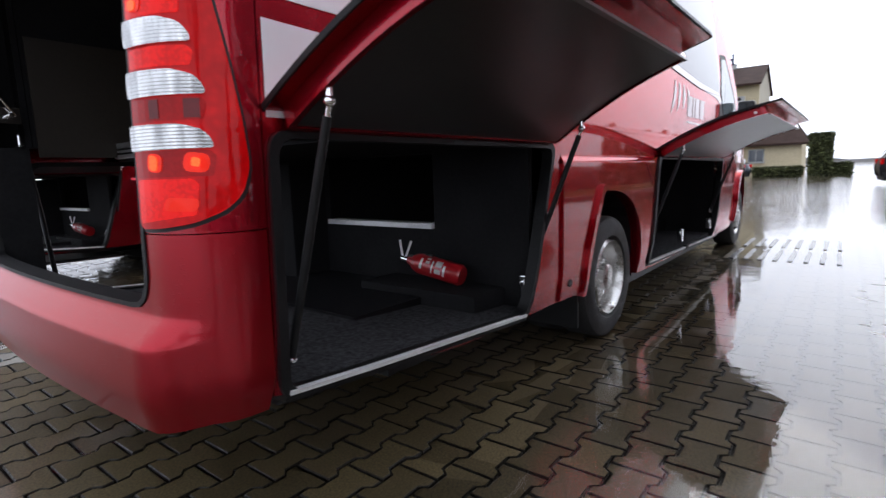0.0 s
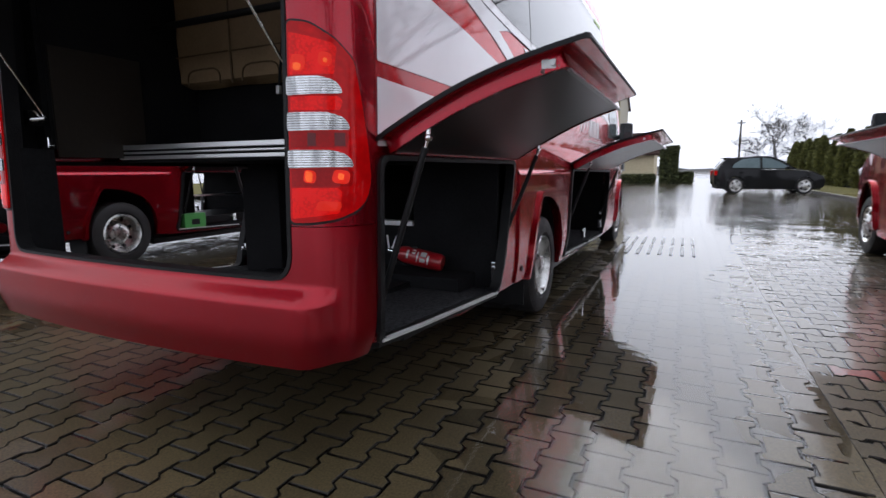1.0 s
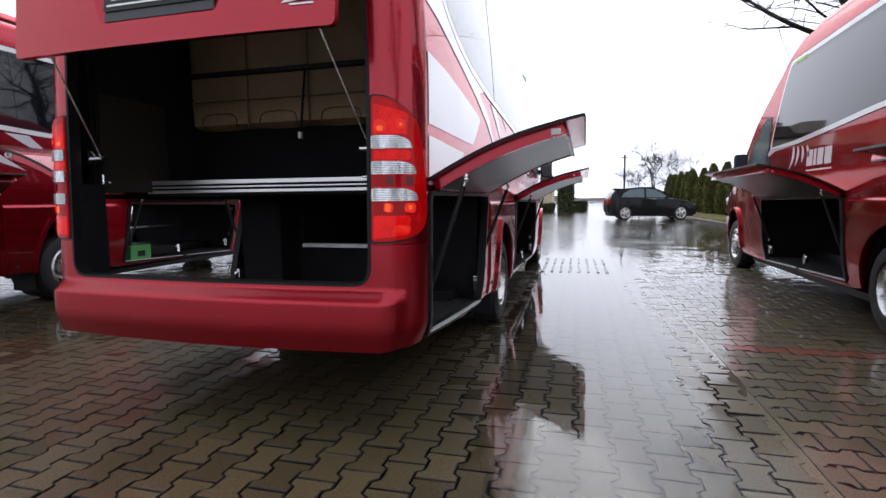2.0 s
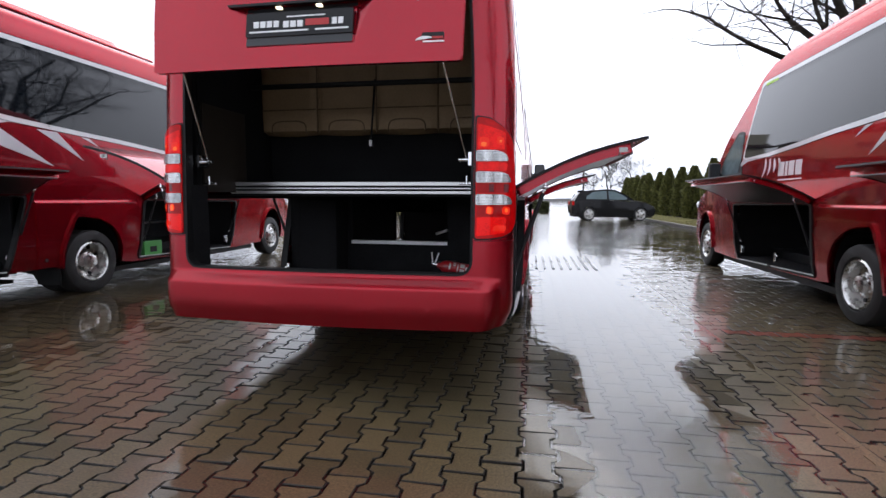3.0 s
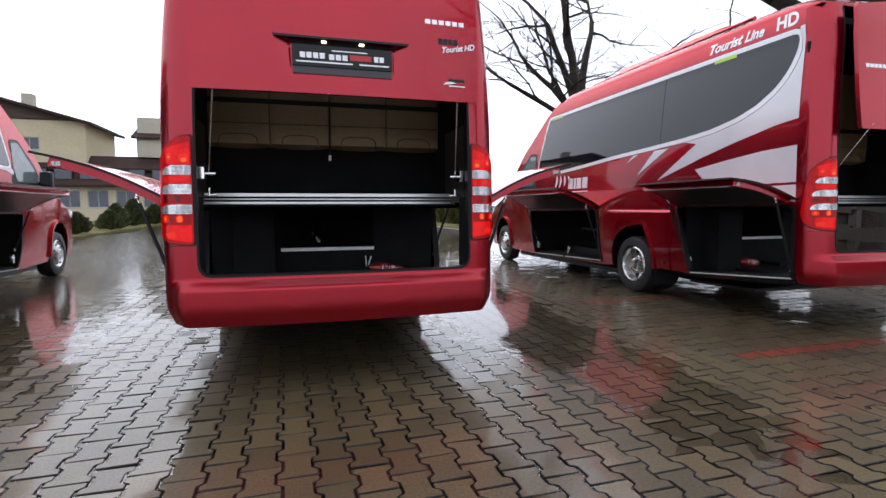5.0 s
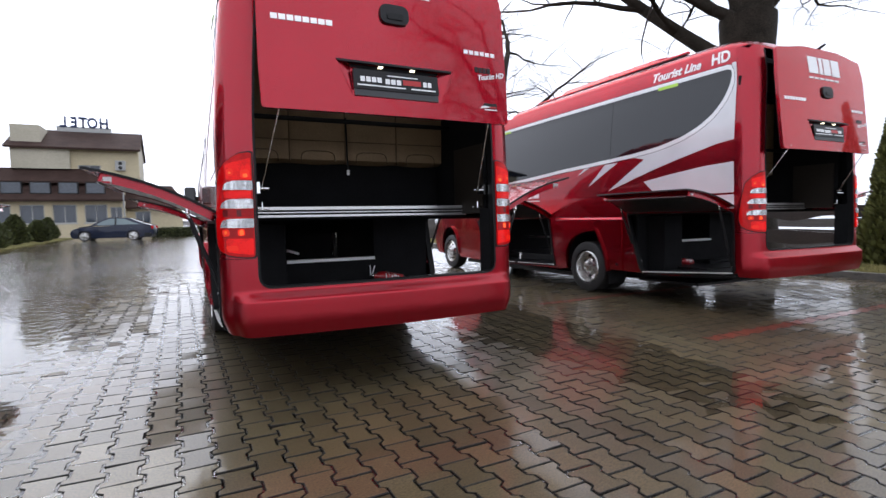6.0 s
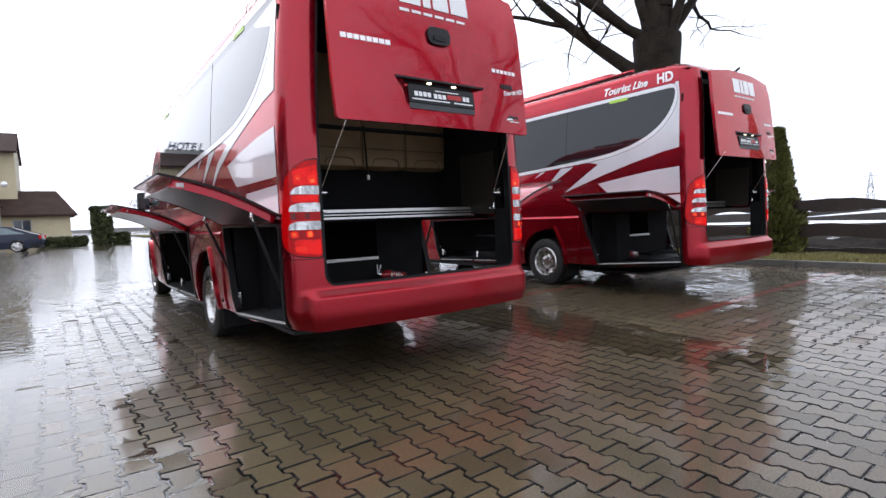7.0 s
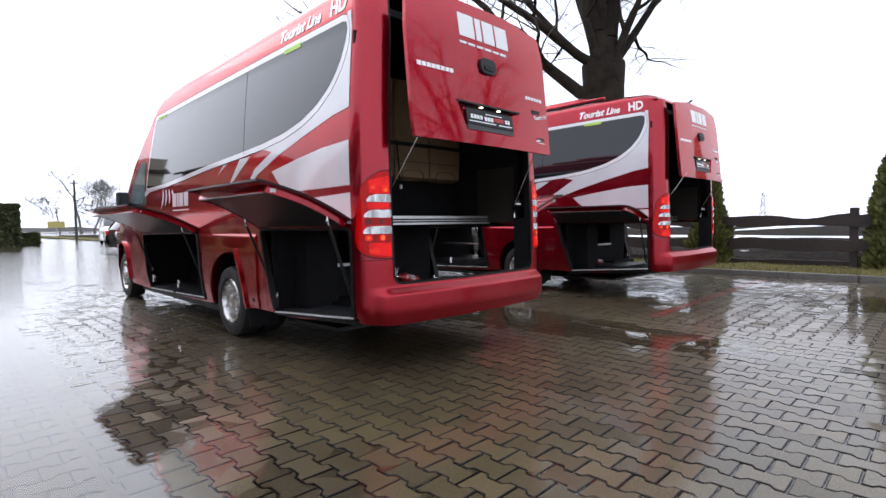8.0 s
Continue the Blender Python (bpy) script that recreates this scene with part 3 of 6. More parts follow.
def tailgate(bus, swing):
    """Rear door, lifted out and up on its arms; swing is how far it stands out."""
    def place(x, z, w):
        return x, -swing + (z - 1.66) * 0.10 - 0.02 * (1 - (x / 0.75) ** 2) - w + 0.22 * max(0.0, z - 2.45) ** 1.6, z
    outline = rounded([(-0.765, 1.655), (0.765, 1.655), (0.772, 1.9), (0.768, 2.40), (0.735, 2.64), (0.3, 2.70), (-0.3, 2.70), (-0.735, 2.64), (-0.768, 2.40), (-0.772, 1.9)], 0.022)
    hole = rounded([(-0.275, 1.752), (0.275, 1.752), (0.36, 1.955), (-0.36, 1.955)], 0.012)
    cx, cz = steps(-0.78, 0.78, 0.12), steps(1.65, 2.7, 0.1)
    gate = part("tailgate", skin(outline, [hole], place, cx, cz, 0.03, 0.0), RED, bus, "red tailgate raised, with number plate recess", smooth=True)
    inner = [(x * 0.97, 1.67 + (z - 1.655) * 0.97) for x, z in outline]
    part("inner_trim", skin(inner, [], place, cx, cz, 0.02, -0.032), LINER, gate, "black inner trim", smooth=True)
    # recess for the plate
    back = bmesh.new()
    f = [back.verts.new(place(x, z, 0.0)) for x, z in ((-0.275, 1.752), (0.275, 1.752), (0.36, 1.955), (-0.36, 1.955))]
    b = [back.verts.new(place(x, z, -d)) for x, z, d in ((-0.268, 1.757, 0.006), (0.268, 1.757, 0.006), (0.275, 1.94, 0.034), (-0.275, 1.94, 0.034))]
    back.faces.new(b)
    for i in range(4):
        j = (i + 1) % 4
        back.faces.new((f[i], f[j], b[j], b[i]))
    part("plate_recess", back, RED, gate)
    hood = skin([(-0.355, 1.946), (0.355, 1.946), (0.362, 1.958), (-0.362, 1.958)], [], place, (), (), 0.03, 0.005)
    part("recess_lip", hood, PLASTIC, gate)

    def on_plate(x, z, w):
        return x, place(0, z, 0)[1] + 0.016 - 0.055 * (1.94 - z) - w, z
    holder = part("number_plate", skin(rounded([(-0.265, 1.80), (0.265, 1.80), (0.265, 1.913), (-0.265, 1.913)], 0.008), [], on_plate, (), (), 0.012, 0.006), PLASTIC, gate, "black plate carrying an unreadable white and red line")
    part("recess_panel", skin([(-0.262, 1.760), (0.262, 1.760), (0.263, 1.798), (-0.263, 1.798)], [], on_plate, (), (), 0.004, 0.0), GREY_PANEL, gate, "dark grey strip below the plate")
    print_red = material("red_print", (0.45, 0.02, 0.02), 0.4, vary=0.05)
    for x0, x1, z0, z1, n, ink in ((-0.225, -0.09, 1.842, 1.872, 4, WHITE), (0.165, 0.225, 1.842, 1.872, 2, WHITE), (-0.075, 0.03, 1.838, 1.868, 3, WHITE), (-0.06, 0.13, 1.885, 1.891, 1, WHITE),
                                   (-0.245, 0.05, 1.818, 1.826, 1, WHITE), (0.085, 0.245, 1.818, 1.826, 1, WHITE), (0.035, 0.15, 1.842, 1.872, 1, print_red)):
        for i in range(n):
            a, b2 = x0 + (x1 - x0) * i / n, x0 + (x1 - x0) * (i + (0.78 if n > 1 else 1)) / n
            part("print_bar", skin([(a, z0), (b2, z0), (b2, z1), (a, z1)], [], on_plate, (), (), 0.002, 0.0085), ink, holder)
    for x in (-0.1, 0.1):
        p = Vector(place(x, 1.932, 0.0))
        part("plate_lamp", box(p + Vector((-0.013, -0.002, -0.005)), p + Vector((0.013, 0.02, 0.005))), PLATE_LAMP, gate, "small lit plate lamp", bevel=0.003)
    knob = skin(rounded([(-0.09, 2.193), (0.09, 2.193), (0.09, 2.308), (-0.09, 2.308)], 0.05), [], place, (), (), 0.03, 0.018)
    grip = part("handle", knob, PLASTIC, gate, "black oval handle", bevel=0.004)
    part("grip", skin(rounded([(-0.05, 2.218), (0.05, 2.218), (0.05, 2.253), (-0.05, 2.253)], 0.012), [], place, (), (), 0.01, 0.024), RUBBER, grip)
    # badge shapes
    def badge(name, rects, mat, label):
        for pts in rects:
            part(name, skin(pts, [], place, (), (), 0.003, 0.004 if mat in (WHITE, print_red) else 0.003), mat, gate, label)
    r = lambda x0, x1, z0, z1: [(x0, z0), (x1, z0), (x1, z1), (x0, z1)]
    badge("emblem_shape", [r(x0, x0 + w, 2.43, 2.60) for x0, w in ((-0.275, 0.16), (-0.095, 0.06), (-0.015, 0.125), (0.13, 0.145))], WHITE, "white block shape")
    badge("emblem_bar", [r(-0.28 + 0.09 * i, -0.21 + 0.09 * i, 2.375, 2.393) for i in range(6)], WHITE, "small white bar")
    badge("badge_bar", [r(-0.70 + 0.042 * i, -0.665 + 0.042 * i, 2.135, 2.165) for i in range(8)], ALU, "silver badge bar")
    badge("badge_bar", [r(0.46 + 0.04 * i, 0.49 + 0.04 * i, 2.085, 2.11) for i in range(6)], ALU, "silver badge bar")
    badge("badge_bar", [r(0.535 + 0.030 * i, 0.559 + 0.030 * i, 1.975, 2.008) for i in range(4)], PLASTIC, "dark badge bar")
    script = letters("Tourist HD", 0.046, 0.2)
    for v in script.verts:
        v.co = Vector(place(0.55 + v.co.x * 0.92, 1.925 + v.co.y + 0.16 * v.co.x, 0.004))
    part("lettering", script, WHITE, gate, "white script lettering")
    badge("badge_bar", [rounded(r(0.585, 0.685, 1.752, 1.782), 0.008)], PLASTIC, "dark sticker")
    badge("badge_bar", [[(0.555, 1.748), (0.60, 1.752), (0.635, 1.757), (0.62, 1.764), (0.59, 1.766), (0.57, 1.760)], r(0.59, 0.685, 1.738, 1.745)], WHITE, "white sticker bar")
    badge("badge_bar", [r(0.632, 0.68, 1.7535, 1.763)], print_red, "red sticker bar")
    for sg in (-1, 1):
        top, foot = Vector((sg * 0.66, -0.10, 1.70)), Vector((sg * 0.74, 0.20, 1.25))
        arm = part("gate_arm", tube(top, foot, 0.0045), CHROME, bus, "thin chrome gate arm", smooth=True)
        joint = box((sg * 0.775 - 0.02, 0.14, 1.22), (sg * 0.775 + 0.02, 0.22, 1.285))
        tube_into(joint, (sg * 0.70, 0.18, 1.25), (sg * 0.80, 0.18, 1.25), 0.009)
        part("hinge", joint, CHROME, arm, "chrome hinge bracket", smooth=True)
        pin = tube((sg * 0.74, 0.20, 1.125), (sg * 0.74, 0.20, 1.17), 0.006)
        tube_into(pin, (sg * 0.70, 0.20, 1.13), (sg * 0.78, 0.20, 1.13), 0.005)
        part("lock_pin", pin, CHROME, arm, "chrome lock pin", smooth=True)


def tour_bus(rise, flap_rise, swing):
    """One coach; rise lifts the stripes of its livery behind the rear wheel, flap_rise and swing are how far its flaps and tailgate stand open."""
    bus = empty("tour_bus", "wine-red tour coach with silver stripes, luggage flaps and tailgate open", "bus", "parked tour coaches")
    # ---- sides with cutouts ----
    for sg in (1, -1):
        place = side(sg)
        foot = [(0.235, 0.40), (0.30, 0.40)]
        arch_r = arch_line(HUB_R, 0.39)
        arch_f = arch_line(HUB_F, 0.40)
        outline = [(0.235, 0.44), (0.235, 2.70), (4.5, 2.70), (4.75, 2.58), (5.05, 2.38), (5.62, 1.98), (6.1, 1.55), (6.55, 1.24), (7.2, 1.06), (7.42, 0.9), (7.45, 0.45), (7.3, 0.28)]
        outline += [(HUB_F + 0.40, 0.28)] + arch_f + [(HUB_F - 0.40, 0.26), (5.3, 0.24), (3.0, 0.27), (HUB_R + 0.39, 0.30)] + arch_r + [(HUB_R - 0.39, 0.34), (1.5, 0.34), (1.0, 0.345)]
        # bottom edge under the rear opening is the sill strip
        part("side_panel", skin(outline, [rounded(REAR_OPEN, 0.05), rounded(FRONT_OPEN, 0.05)], place, steps(0.2, 7.4, 0.4), steps(0.3, 1.5, 0.15) + steps(1.5, 2.3, 0.08) + steps(2.3, 2.7, 0.03) + [1.5, 2.3], 0.03, 0.0), RED, bus, "wine-red painted side panel", smooth=True)
        grid = steps(0.2, 5.6, 0.3)
        rows = [1.5, 2.3] + steps(1.5, 2.3, 0.08) + steps(2.3, 2.7, 0.03)
        part("side_window", skin(rounded(GLASS, 0.06, 2), [], place, grid, rows, 0.004, 0.006), DARK_GLASS, bus, "long dark privacy-glass window band", smooth=True)
        for y in (1.95,):
            part("window_joint", skin([(y, 1.74 if y < 3 else 1.67), (y + 0.003, 1.74 if y < 3 else 1.67), (y + 0.003, 2.485), (y, 2.485)], [], place, (), rows, 0.002, 0.0075), LINER, bus)
        low = GLASS[:13]
        under = [(y + (0.0 if z < 1.9 else -0.02), z - 0.045 + (0.01 if y > 3 else 0.0)) for y, z in low]
        up = lambda pts: [(y, z + rise * (1 - smooth(1.5, 2.2, y))) for y, z in pts]
        tail = up([(0.245, 1.785), (0.45, 1.758), (0.587, 1.728), (0.904, 1.657), (1.304, 1.553), (1.65, 1.45), (1.98, 1.353), (1.72, 1.51)])
        swoosh = low[:6] + [(0.9, 1.895), (0.68, 1.975), (0.5, 2.085), (0.38, 2.215), (0.315, 2.36), (0.29, 2.555), (0.245, 2.555)] + tail + [(1.40, 1.70), (1.55, 1.735),
                          (2.2, 1.705), (2.87, 1.668), (3.6, 1.612), (4.3, 1.57), (4.9, 1.55), (5.1, 1.50), (5.12, 1.54)]
        part("silver_stripe", skin(swoosh, [], place, grid, rows, 0.003, 0.0035), SILVER, bus, "silver swoosh below the window", smooth=True)
        cy, cz = 2.4, 2.15
        for grow, lift, mat, text in ((0.052, 0.0042, LINER, "thin dark joint"), (0.047, 0.0048, STRIPE, "white line round the window")):
            ring = []
            for k, p in enumerate(GLASS):
                a, b = Vector(GLASS[k - 1]), Vector(GLASS[(k + 1) % len(GLASS)])
                n = (b - a).normalized()
                ring.append((p[0] + n.y * grow, p[1] - n.x * grow) if (p[0] + n.y * grow - cy) ** 2 + 4 * (p[1] - n.x * grow - cz) ** 2 > (p[0] - cy) ** 2 + 4 * (p[1] - cz) ** 2 else (p[0] - n.y * grow, p[1] + n.x * grow))
            part("window_border", skin(rounded(ring, 0.06, 2), [], place, grid, rows, 0.002, lift), mat, bus, text, smooth=True)
        for pts in ([(2.04, 1.70), (1.815, 1.705), (2.348, 1.429)], [(2.43, 1.68), (2.33, 1.685), (2.556, 1.598)],
                    up([(0.245, 1.562), (0.585, 1.545), (0.987, 1.498), (1.40, 1.437), (1.30, 1.346), (1.16, 1.25), (0.245, 1.255)]),
                    [(0.245, 1.235 + rise * 0.7), (0.245, 1.092), (1.0, 1.10), (0.92, 1.225 + rise * 0.6)]):
            part("silver_stripe", skin(pts, [], place, grid, rows, 0.002, 0.0035), SILVER, bus, "silver stripe panel", smooth=True)
        # white emblem: a fan of bars and four block shapes
        shapes = []
        for i in range(4):
            spine = [(4.44 - 0.115 * i + 0.10 * k + (0.20 - 0.05 * i) * (1 - k) ** 2 - 0.20, 1.315 + 0.028 * i + (0.235 - 0.035 * i) * k) for k in (0.0, 0.25, 0.5, 0.75, 1.0)]
            wide = (0.004, 0.040, 0.052, 0.045, 0.006)
            shapes.append([(y + w * 0.5, z) for (y, z), w in zip(spine, wide)] + [(y - w * 0.5 - 0.004, z + 0.004) for (y, z), w in reversed(list(zip(spine, wide)))])
        for y0, w, z0 in ((3.985, 0.135, 1.325), (3.825, 0.055, 1.325), (3.745, 0.125, 1.325), (3.59, 0.135, 1.325)):
            shapes.append([(y0, z0), (y0 - w, z0), (y0 - w - 0.012, z0 + 0.155), (y0 - 0.012, z0 + 0.155)])
        shapes.append([(3.985, 1.275), (3.44, 1.275), (3.44, 1.290), (3.985, 1.290)])
        if sg > 0:
            shapes = [[(7.88 - y, z) for y, z in pts] for pts in shapes]
        for pts in shapes:
            part("emblem_shape", skin(pts, [], place, (), (), 0.002, 0.003), WHITE, bus, "white emblem shape")
        # lettering along the roof edge
        for text, size, y0, z0, shear in (("Tourist Line", 0.135, 1.36, 2.588, 0.25), ("HD", 0.165, 0.55, 2.588, 0.0)):
            bm = letters(text, size, shear)
            wide = max(v.co.x for v in bm.verts)
            for v in bm.verts:
                y = y0 - v.co.x if sg < 0 else y0 - wide + v.co.x
                v.co = Vector(place(y, z0 + v.co.y, 0.004))
            part("lettering", bm, WHITE, bus, "white lettering")
        part("sticker", skin([(1.25, 2.47), (0.98, 2.47), (0.98, 2.505), (1.25, 2.505)], [], place, (), (), 0.002, 0.0095), LIME, bus, "lime green sticker")
        part("sticker", skin([(4.62, 2.455), (4.30, 2.455), (4.30, 2.485), (4.62, 2.485)], [], place, (), (), 0.002, 0.0095), LIME, bus, "lime green sticker")
        # raised panel round the rear wheel with a slanted top edge
        raised = [(1.735, 0.345), (1.74, 0.985), (3.06, 0.975), (2.985, 0.28), (HUB_R + 0.39, 0.30)] + arch_r + [(HUB_R - 0.39, 0.34)]
        part("wheel_panel", skin(raised, [], place, steps(1.7, 3.1, 0.2), steps(0.3, 1.0, 0.1), 0.012, 0.0135), RED, bus, "raised red panel round the wheel", smooth=True)
        ledge = lambda y, z, w: place(y, z, 0.0135 * (1 - smooth(0.985, 1.02, z)) + 0.0005 + w)
        part("ledge", skin([(1.735, 0.983), (3.06, 0.973), (3.06, 1.02), (1.735, 1.03)], [], ledge, steps(1.7, 3.1, 0.2), steps(0.97, 1.03, 0.008), 0.004, 0.0), RED, bus, smooth=True)
        part("crease", skin([(1.72, 1.155), (6.1, 1.13), (6.1, 1.145), (1.72, 1.17)], [], lambda y, z, w: place(y, z, w + 0.006), steps(1.7, 6.1, 0.3), (), 0.008, 0.0), RED, bus, smooth=True)
        # wheel arches
        for hub, r in ((HUB_R, 0.39), (HUB_F, 0.40)):
            line = arch_line(hub, r)
            outer = [(hub + (y - hub) * 1.09, TYRE_R + (z - TYRE_R) * 1.06 + 0.003) for y, z in line]
            ring = [(hub + r, 0.30)] + line + [(hub - r, 0.32), (hub - r * 1.09, 0.32)] + outer[::-1] + [(hub + r * 1.09, 0.30)]
            part("wheel_arch", skin(ring, [], place, (), steps(0.3, 0.95, 0.08), 0.06, 0.034), RED, bus, "flared red wheel arch", smooth=True)
            housing = bmesh.new()
            ends = [[housing.verts.new((sg * (x * nose_taper(hub)), hub + (y - hub) * 1.01, z)) for y, z in [(hub + r, 0.28)] + line + [(hub - r, 0.28)]] for x in (0.955, 0.5)]
            for i in range(len(ends[0]) - 1):
                housing.faces.new((ends[0][i], ends[0][i + 1], ends[1][i + 1], ends[1][i]))
            housing.faces.new(ends[1])
            part("wheel_housing", housing, PLASTIC, bus)
        part("mud_flap", box((sg * 0.81 - 0.14, HUB_R - 0.40, 0.14), (sg * 0.81 + 0.14, HUB_R - 0.385, 0.50)), RUBBER, bus, "black rubber mud flap", bevel=0.004)
        wheel(bus, sg, HUB_R, True)
        wheel(bus, sg, HUB_F, False)
        # rubber seals and sills round the openings
        for loop, name in ((REAR_OPEN, "rear"), (FRONT_OPEN, "front")):
            cy, cz = sum(p[0] for p in loop) / 4, sum(p[1] for p in loop) / 4
            o = rounded([(cy + (y - cy) * 1.012, cz + (z - cz) * 1.02) for y, z in loop], 0.06)
            i = rounded([(cy + (y - cy) * 0.975, cz + (z - cz) * 0.96) for y, z in loop], 0.05)
            part("door_seal", skin(o, [i], place, steps(0.2, 5.4, 0.25), steps(0.25, 1.1, 0.1), 0.05, 0.012), RUBBER, bus, "black rubber door seal", smooth=True)
            (y0, z0), (y1, z1) = loop[0], loop[1]
            if name == "front":
                ym, zm = (y0 + y1) / 2, (z0 + z1) / 2
                part("sill_gap", skin([(ym - 0.03, zm), (ym + 0.03, zm), (ym + 0.03, zm + 0.03), (ym - 0.03, zm + 0.03)], [], place, (), (), 0.03, 0.026), RUBBER, bus)
            part("sill_strip", skin([(y0 + 0.02, z0 + 0.004), (y1 - 0.02, z1 + 0.004), (y1 - 0.02, z1 + 0.016), (y0 + 0.02, z0 + 0.016)], [], place, steps(y0, y1, 0.3), (), 0.02, 0.019), SILL, bus, "aluminium sill strip")
            part("sill_rubber", skin([(y0 + 0.015, z0 - 0.018), (y1, z1 - 0.018), (y1, z1 + 0.002), (y0 + 0.015, z0 + 0.002)], [], place, steps(y0, y1, 0.3), (), 0.05, 0.008), RUBBER, bus)
        for y, z in ((1.50, 0.46), (5.02, 0.40), (4.0, 0.40)):
            p = Vector((sg * 0.94, y, z))
            catch = box(p + Vector((-0.02, -0.025, -0.05)), p + Vector((0.02, 0.025, 0.05)))
            tube_into(catch, p + Vector((0.0, -0.045, 0.02)), p + Vector((0.0, 0.03, 0.02)), 0.012)
            part("catch", catch, CHROME, bus, "chrome door catch", bevel=0.004)
        part("cap", tube((sg * 0.98, 1.82, 0.42), (sg * 0.995, 1.82, 0.42), 0.018), PLASTIC, bus)
        # flaps with their struts
        flap_a = rounded([(0.245, 0.0), (1.70, 0.0), (1.62, 0.32), (1.46, 0.71), (0.26, 0.71)], 0.02, 3)
        luggage_flap(bus, sg, flap_a, 1.085, flap_rise, "luggage_flap")
        gas_strut(bus, (sg * 1.14, 0.31, 1.115), (sg * 0.93, 0.31, 0.50), sg)
        gas_strut(bus, (sg * 1.14, 1.60, 1.115), (sg * 0.95, 1.58, 0.62), sg)
        flap_b = rounded([(3.14, 0.0), (5.36, 0.0), (5.25, 0.4), (5.14, 0.74), (3.10, 0.74)], 0.02, 3)
        luggage_flap(bus, sg, flap_b, 1.035, 20, "luggage_flap")
        gas_strut(bus, (sg * 1.13, 3.24, 1.06), (sg * 0.93, 3.22, 0.48), sg)
        gas_strut(bus, (sg * 1.10, 5.22, 1.05), (sg * 0.92, 5.16, 0.5), sg)
        # rear corner post and lamp
        post = [(sg * u, v) for u, v in ((0.786, 0.845), (1.088, 0.845), (1.088, 2.70), (0.786, 2.70))]
        part("rear_corner", skin(post, [], shell, [sg * k for k in steps(0.786, 1.09, 0.03)], steps(0.85, 2.7, 0.1), 0.03, 0.0), RED, bus, "wine-red rear corner post", smooth=True)
        tail_lamp(bus, sg)
        part("corner_liner", skin([(sg * 0.79, 0.70), (sg * 1.10, 0.70), (sg * 1.10, 2.64), (sg * 0.79, 2.64)], [], shell, [sg * k for k in steps(0.79, 1.07, 0.03)], steps(0.7, 2.6, 0.1), 0.008, -0.034), LINER, bus, "black inner lining of the post", smooth=True)
        # cab
        cab = [(5.10, 1.62), (5.12, 1.92), (5.30, 1.94), (5.72, 1.62), (5.90, 1.42), (5.2, 1.42)]
        part("cab_window", skin(rounded(cab, 0.04), [], place, steps(5.1, 6, 0.2), (), 0.004, 0.006), DAYLIT_GLASS, bus, "cab side window", smooth=True)
        part("cab_window_frame", skin(rounded([(5.06, 1.38), (5.08, 1.96), (5.32, 1.98), (5.78, 1.64), (6.0, 1.38)], 0.05), [], place, steps(5.1, 6, 0.2), (), 0.004, 0.003), PLASTIC, bus, smooth=True)
        arm = part("mirror", box((-0.080, -0.055, -0.13), (0.080, 0.055, 0.13), pose(sg * 1.09, 5.85, 1.465)), PLASTIC, bus, "large black door mirror", bevel=0.035)
        part("mirror_arm", tube((sg * 0.93, 5.88, 1.42), (sg * 1.08, 5.86, 1.43), 0.03), PLASTIC, arm)
        part("mirror_glass", box((-0.066, -0.061, -0.112), (0.066, -0.056, 0.112), pose(sg * 1.09, 5.85, 1.465)), DARK_GLASS, arm, bevel=0.001)
        part("headlamp", box((-0.16, -0.14, -0.12), (0.16, 0.14, 0.12), pose(sg * 0.66, 7.40, 0.95, -25, 0, -25 * sg)), LENS_CLEAR, bus, "clear headlamp", bevel=0.03)
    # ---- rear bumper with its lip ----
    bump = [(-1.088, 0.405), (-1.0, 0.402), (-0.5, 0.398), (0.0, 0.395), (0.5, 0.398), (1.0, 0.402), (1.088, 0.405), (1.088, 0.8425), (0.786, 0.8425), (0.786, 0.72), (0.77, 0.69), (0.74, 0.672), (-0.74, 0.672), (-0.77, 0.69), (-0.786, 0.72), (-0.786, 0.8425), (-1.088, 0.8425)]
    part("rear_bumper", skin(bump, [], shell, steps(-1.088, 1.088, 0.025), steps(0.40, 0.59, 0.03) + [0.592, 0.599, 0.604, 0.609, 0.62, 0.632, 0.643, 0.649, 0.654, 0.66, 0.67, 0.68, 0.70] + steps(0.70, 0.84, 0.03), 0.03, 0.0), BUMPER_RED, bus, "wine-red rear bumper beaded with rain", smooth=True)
    under = bmesh.new()
    box_into(under, (-0.78, -0.66, -0.050), (0.78, -0.5, -0.034), pose(0, 0.83, 0.392, -3.3))
    box_into(under, (-0.88, -0.498, -0.055), (0.88, 0.7, -0.035), pose(0, 0.83, 0.392, -3.3))
    part("underside", under, PLASTIC, bus)
    ring_out = [(0.790, 2.66), (0.790, 0.745), (0.783, 0.712), (0.768, 0.688), (0.745, 0.673), (0.71, 0.668)]
    ring_in = [(0.70, 0.680), (0.738, 0.684), (0.757, 0.697), (0.771, 0.718), (0.777, 0.75), (0.777, 2.66)]
    loop = ring_out + [(-u, v) for u, v in reversed(ring_out)] + [(-u, v) for u, v in reversed(ring_in)] + ring_in
    part("gate_gasket", skin(loop, [], shell, steps(-0.7, 0.7, 0.1), steps(0.75, 2.6, 0.1), 0.06, 0.004), RUBBER, bus, "black rubber gasket round the tailgate opening", smooth=True)
    # ---- roof ----
    roof = bmesh.new()
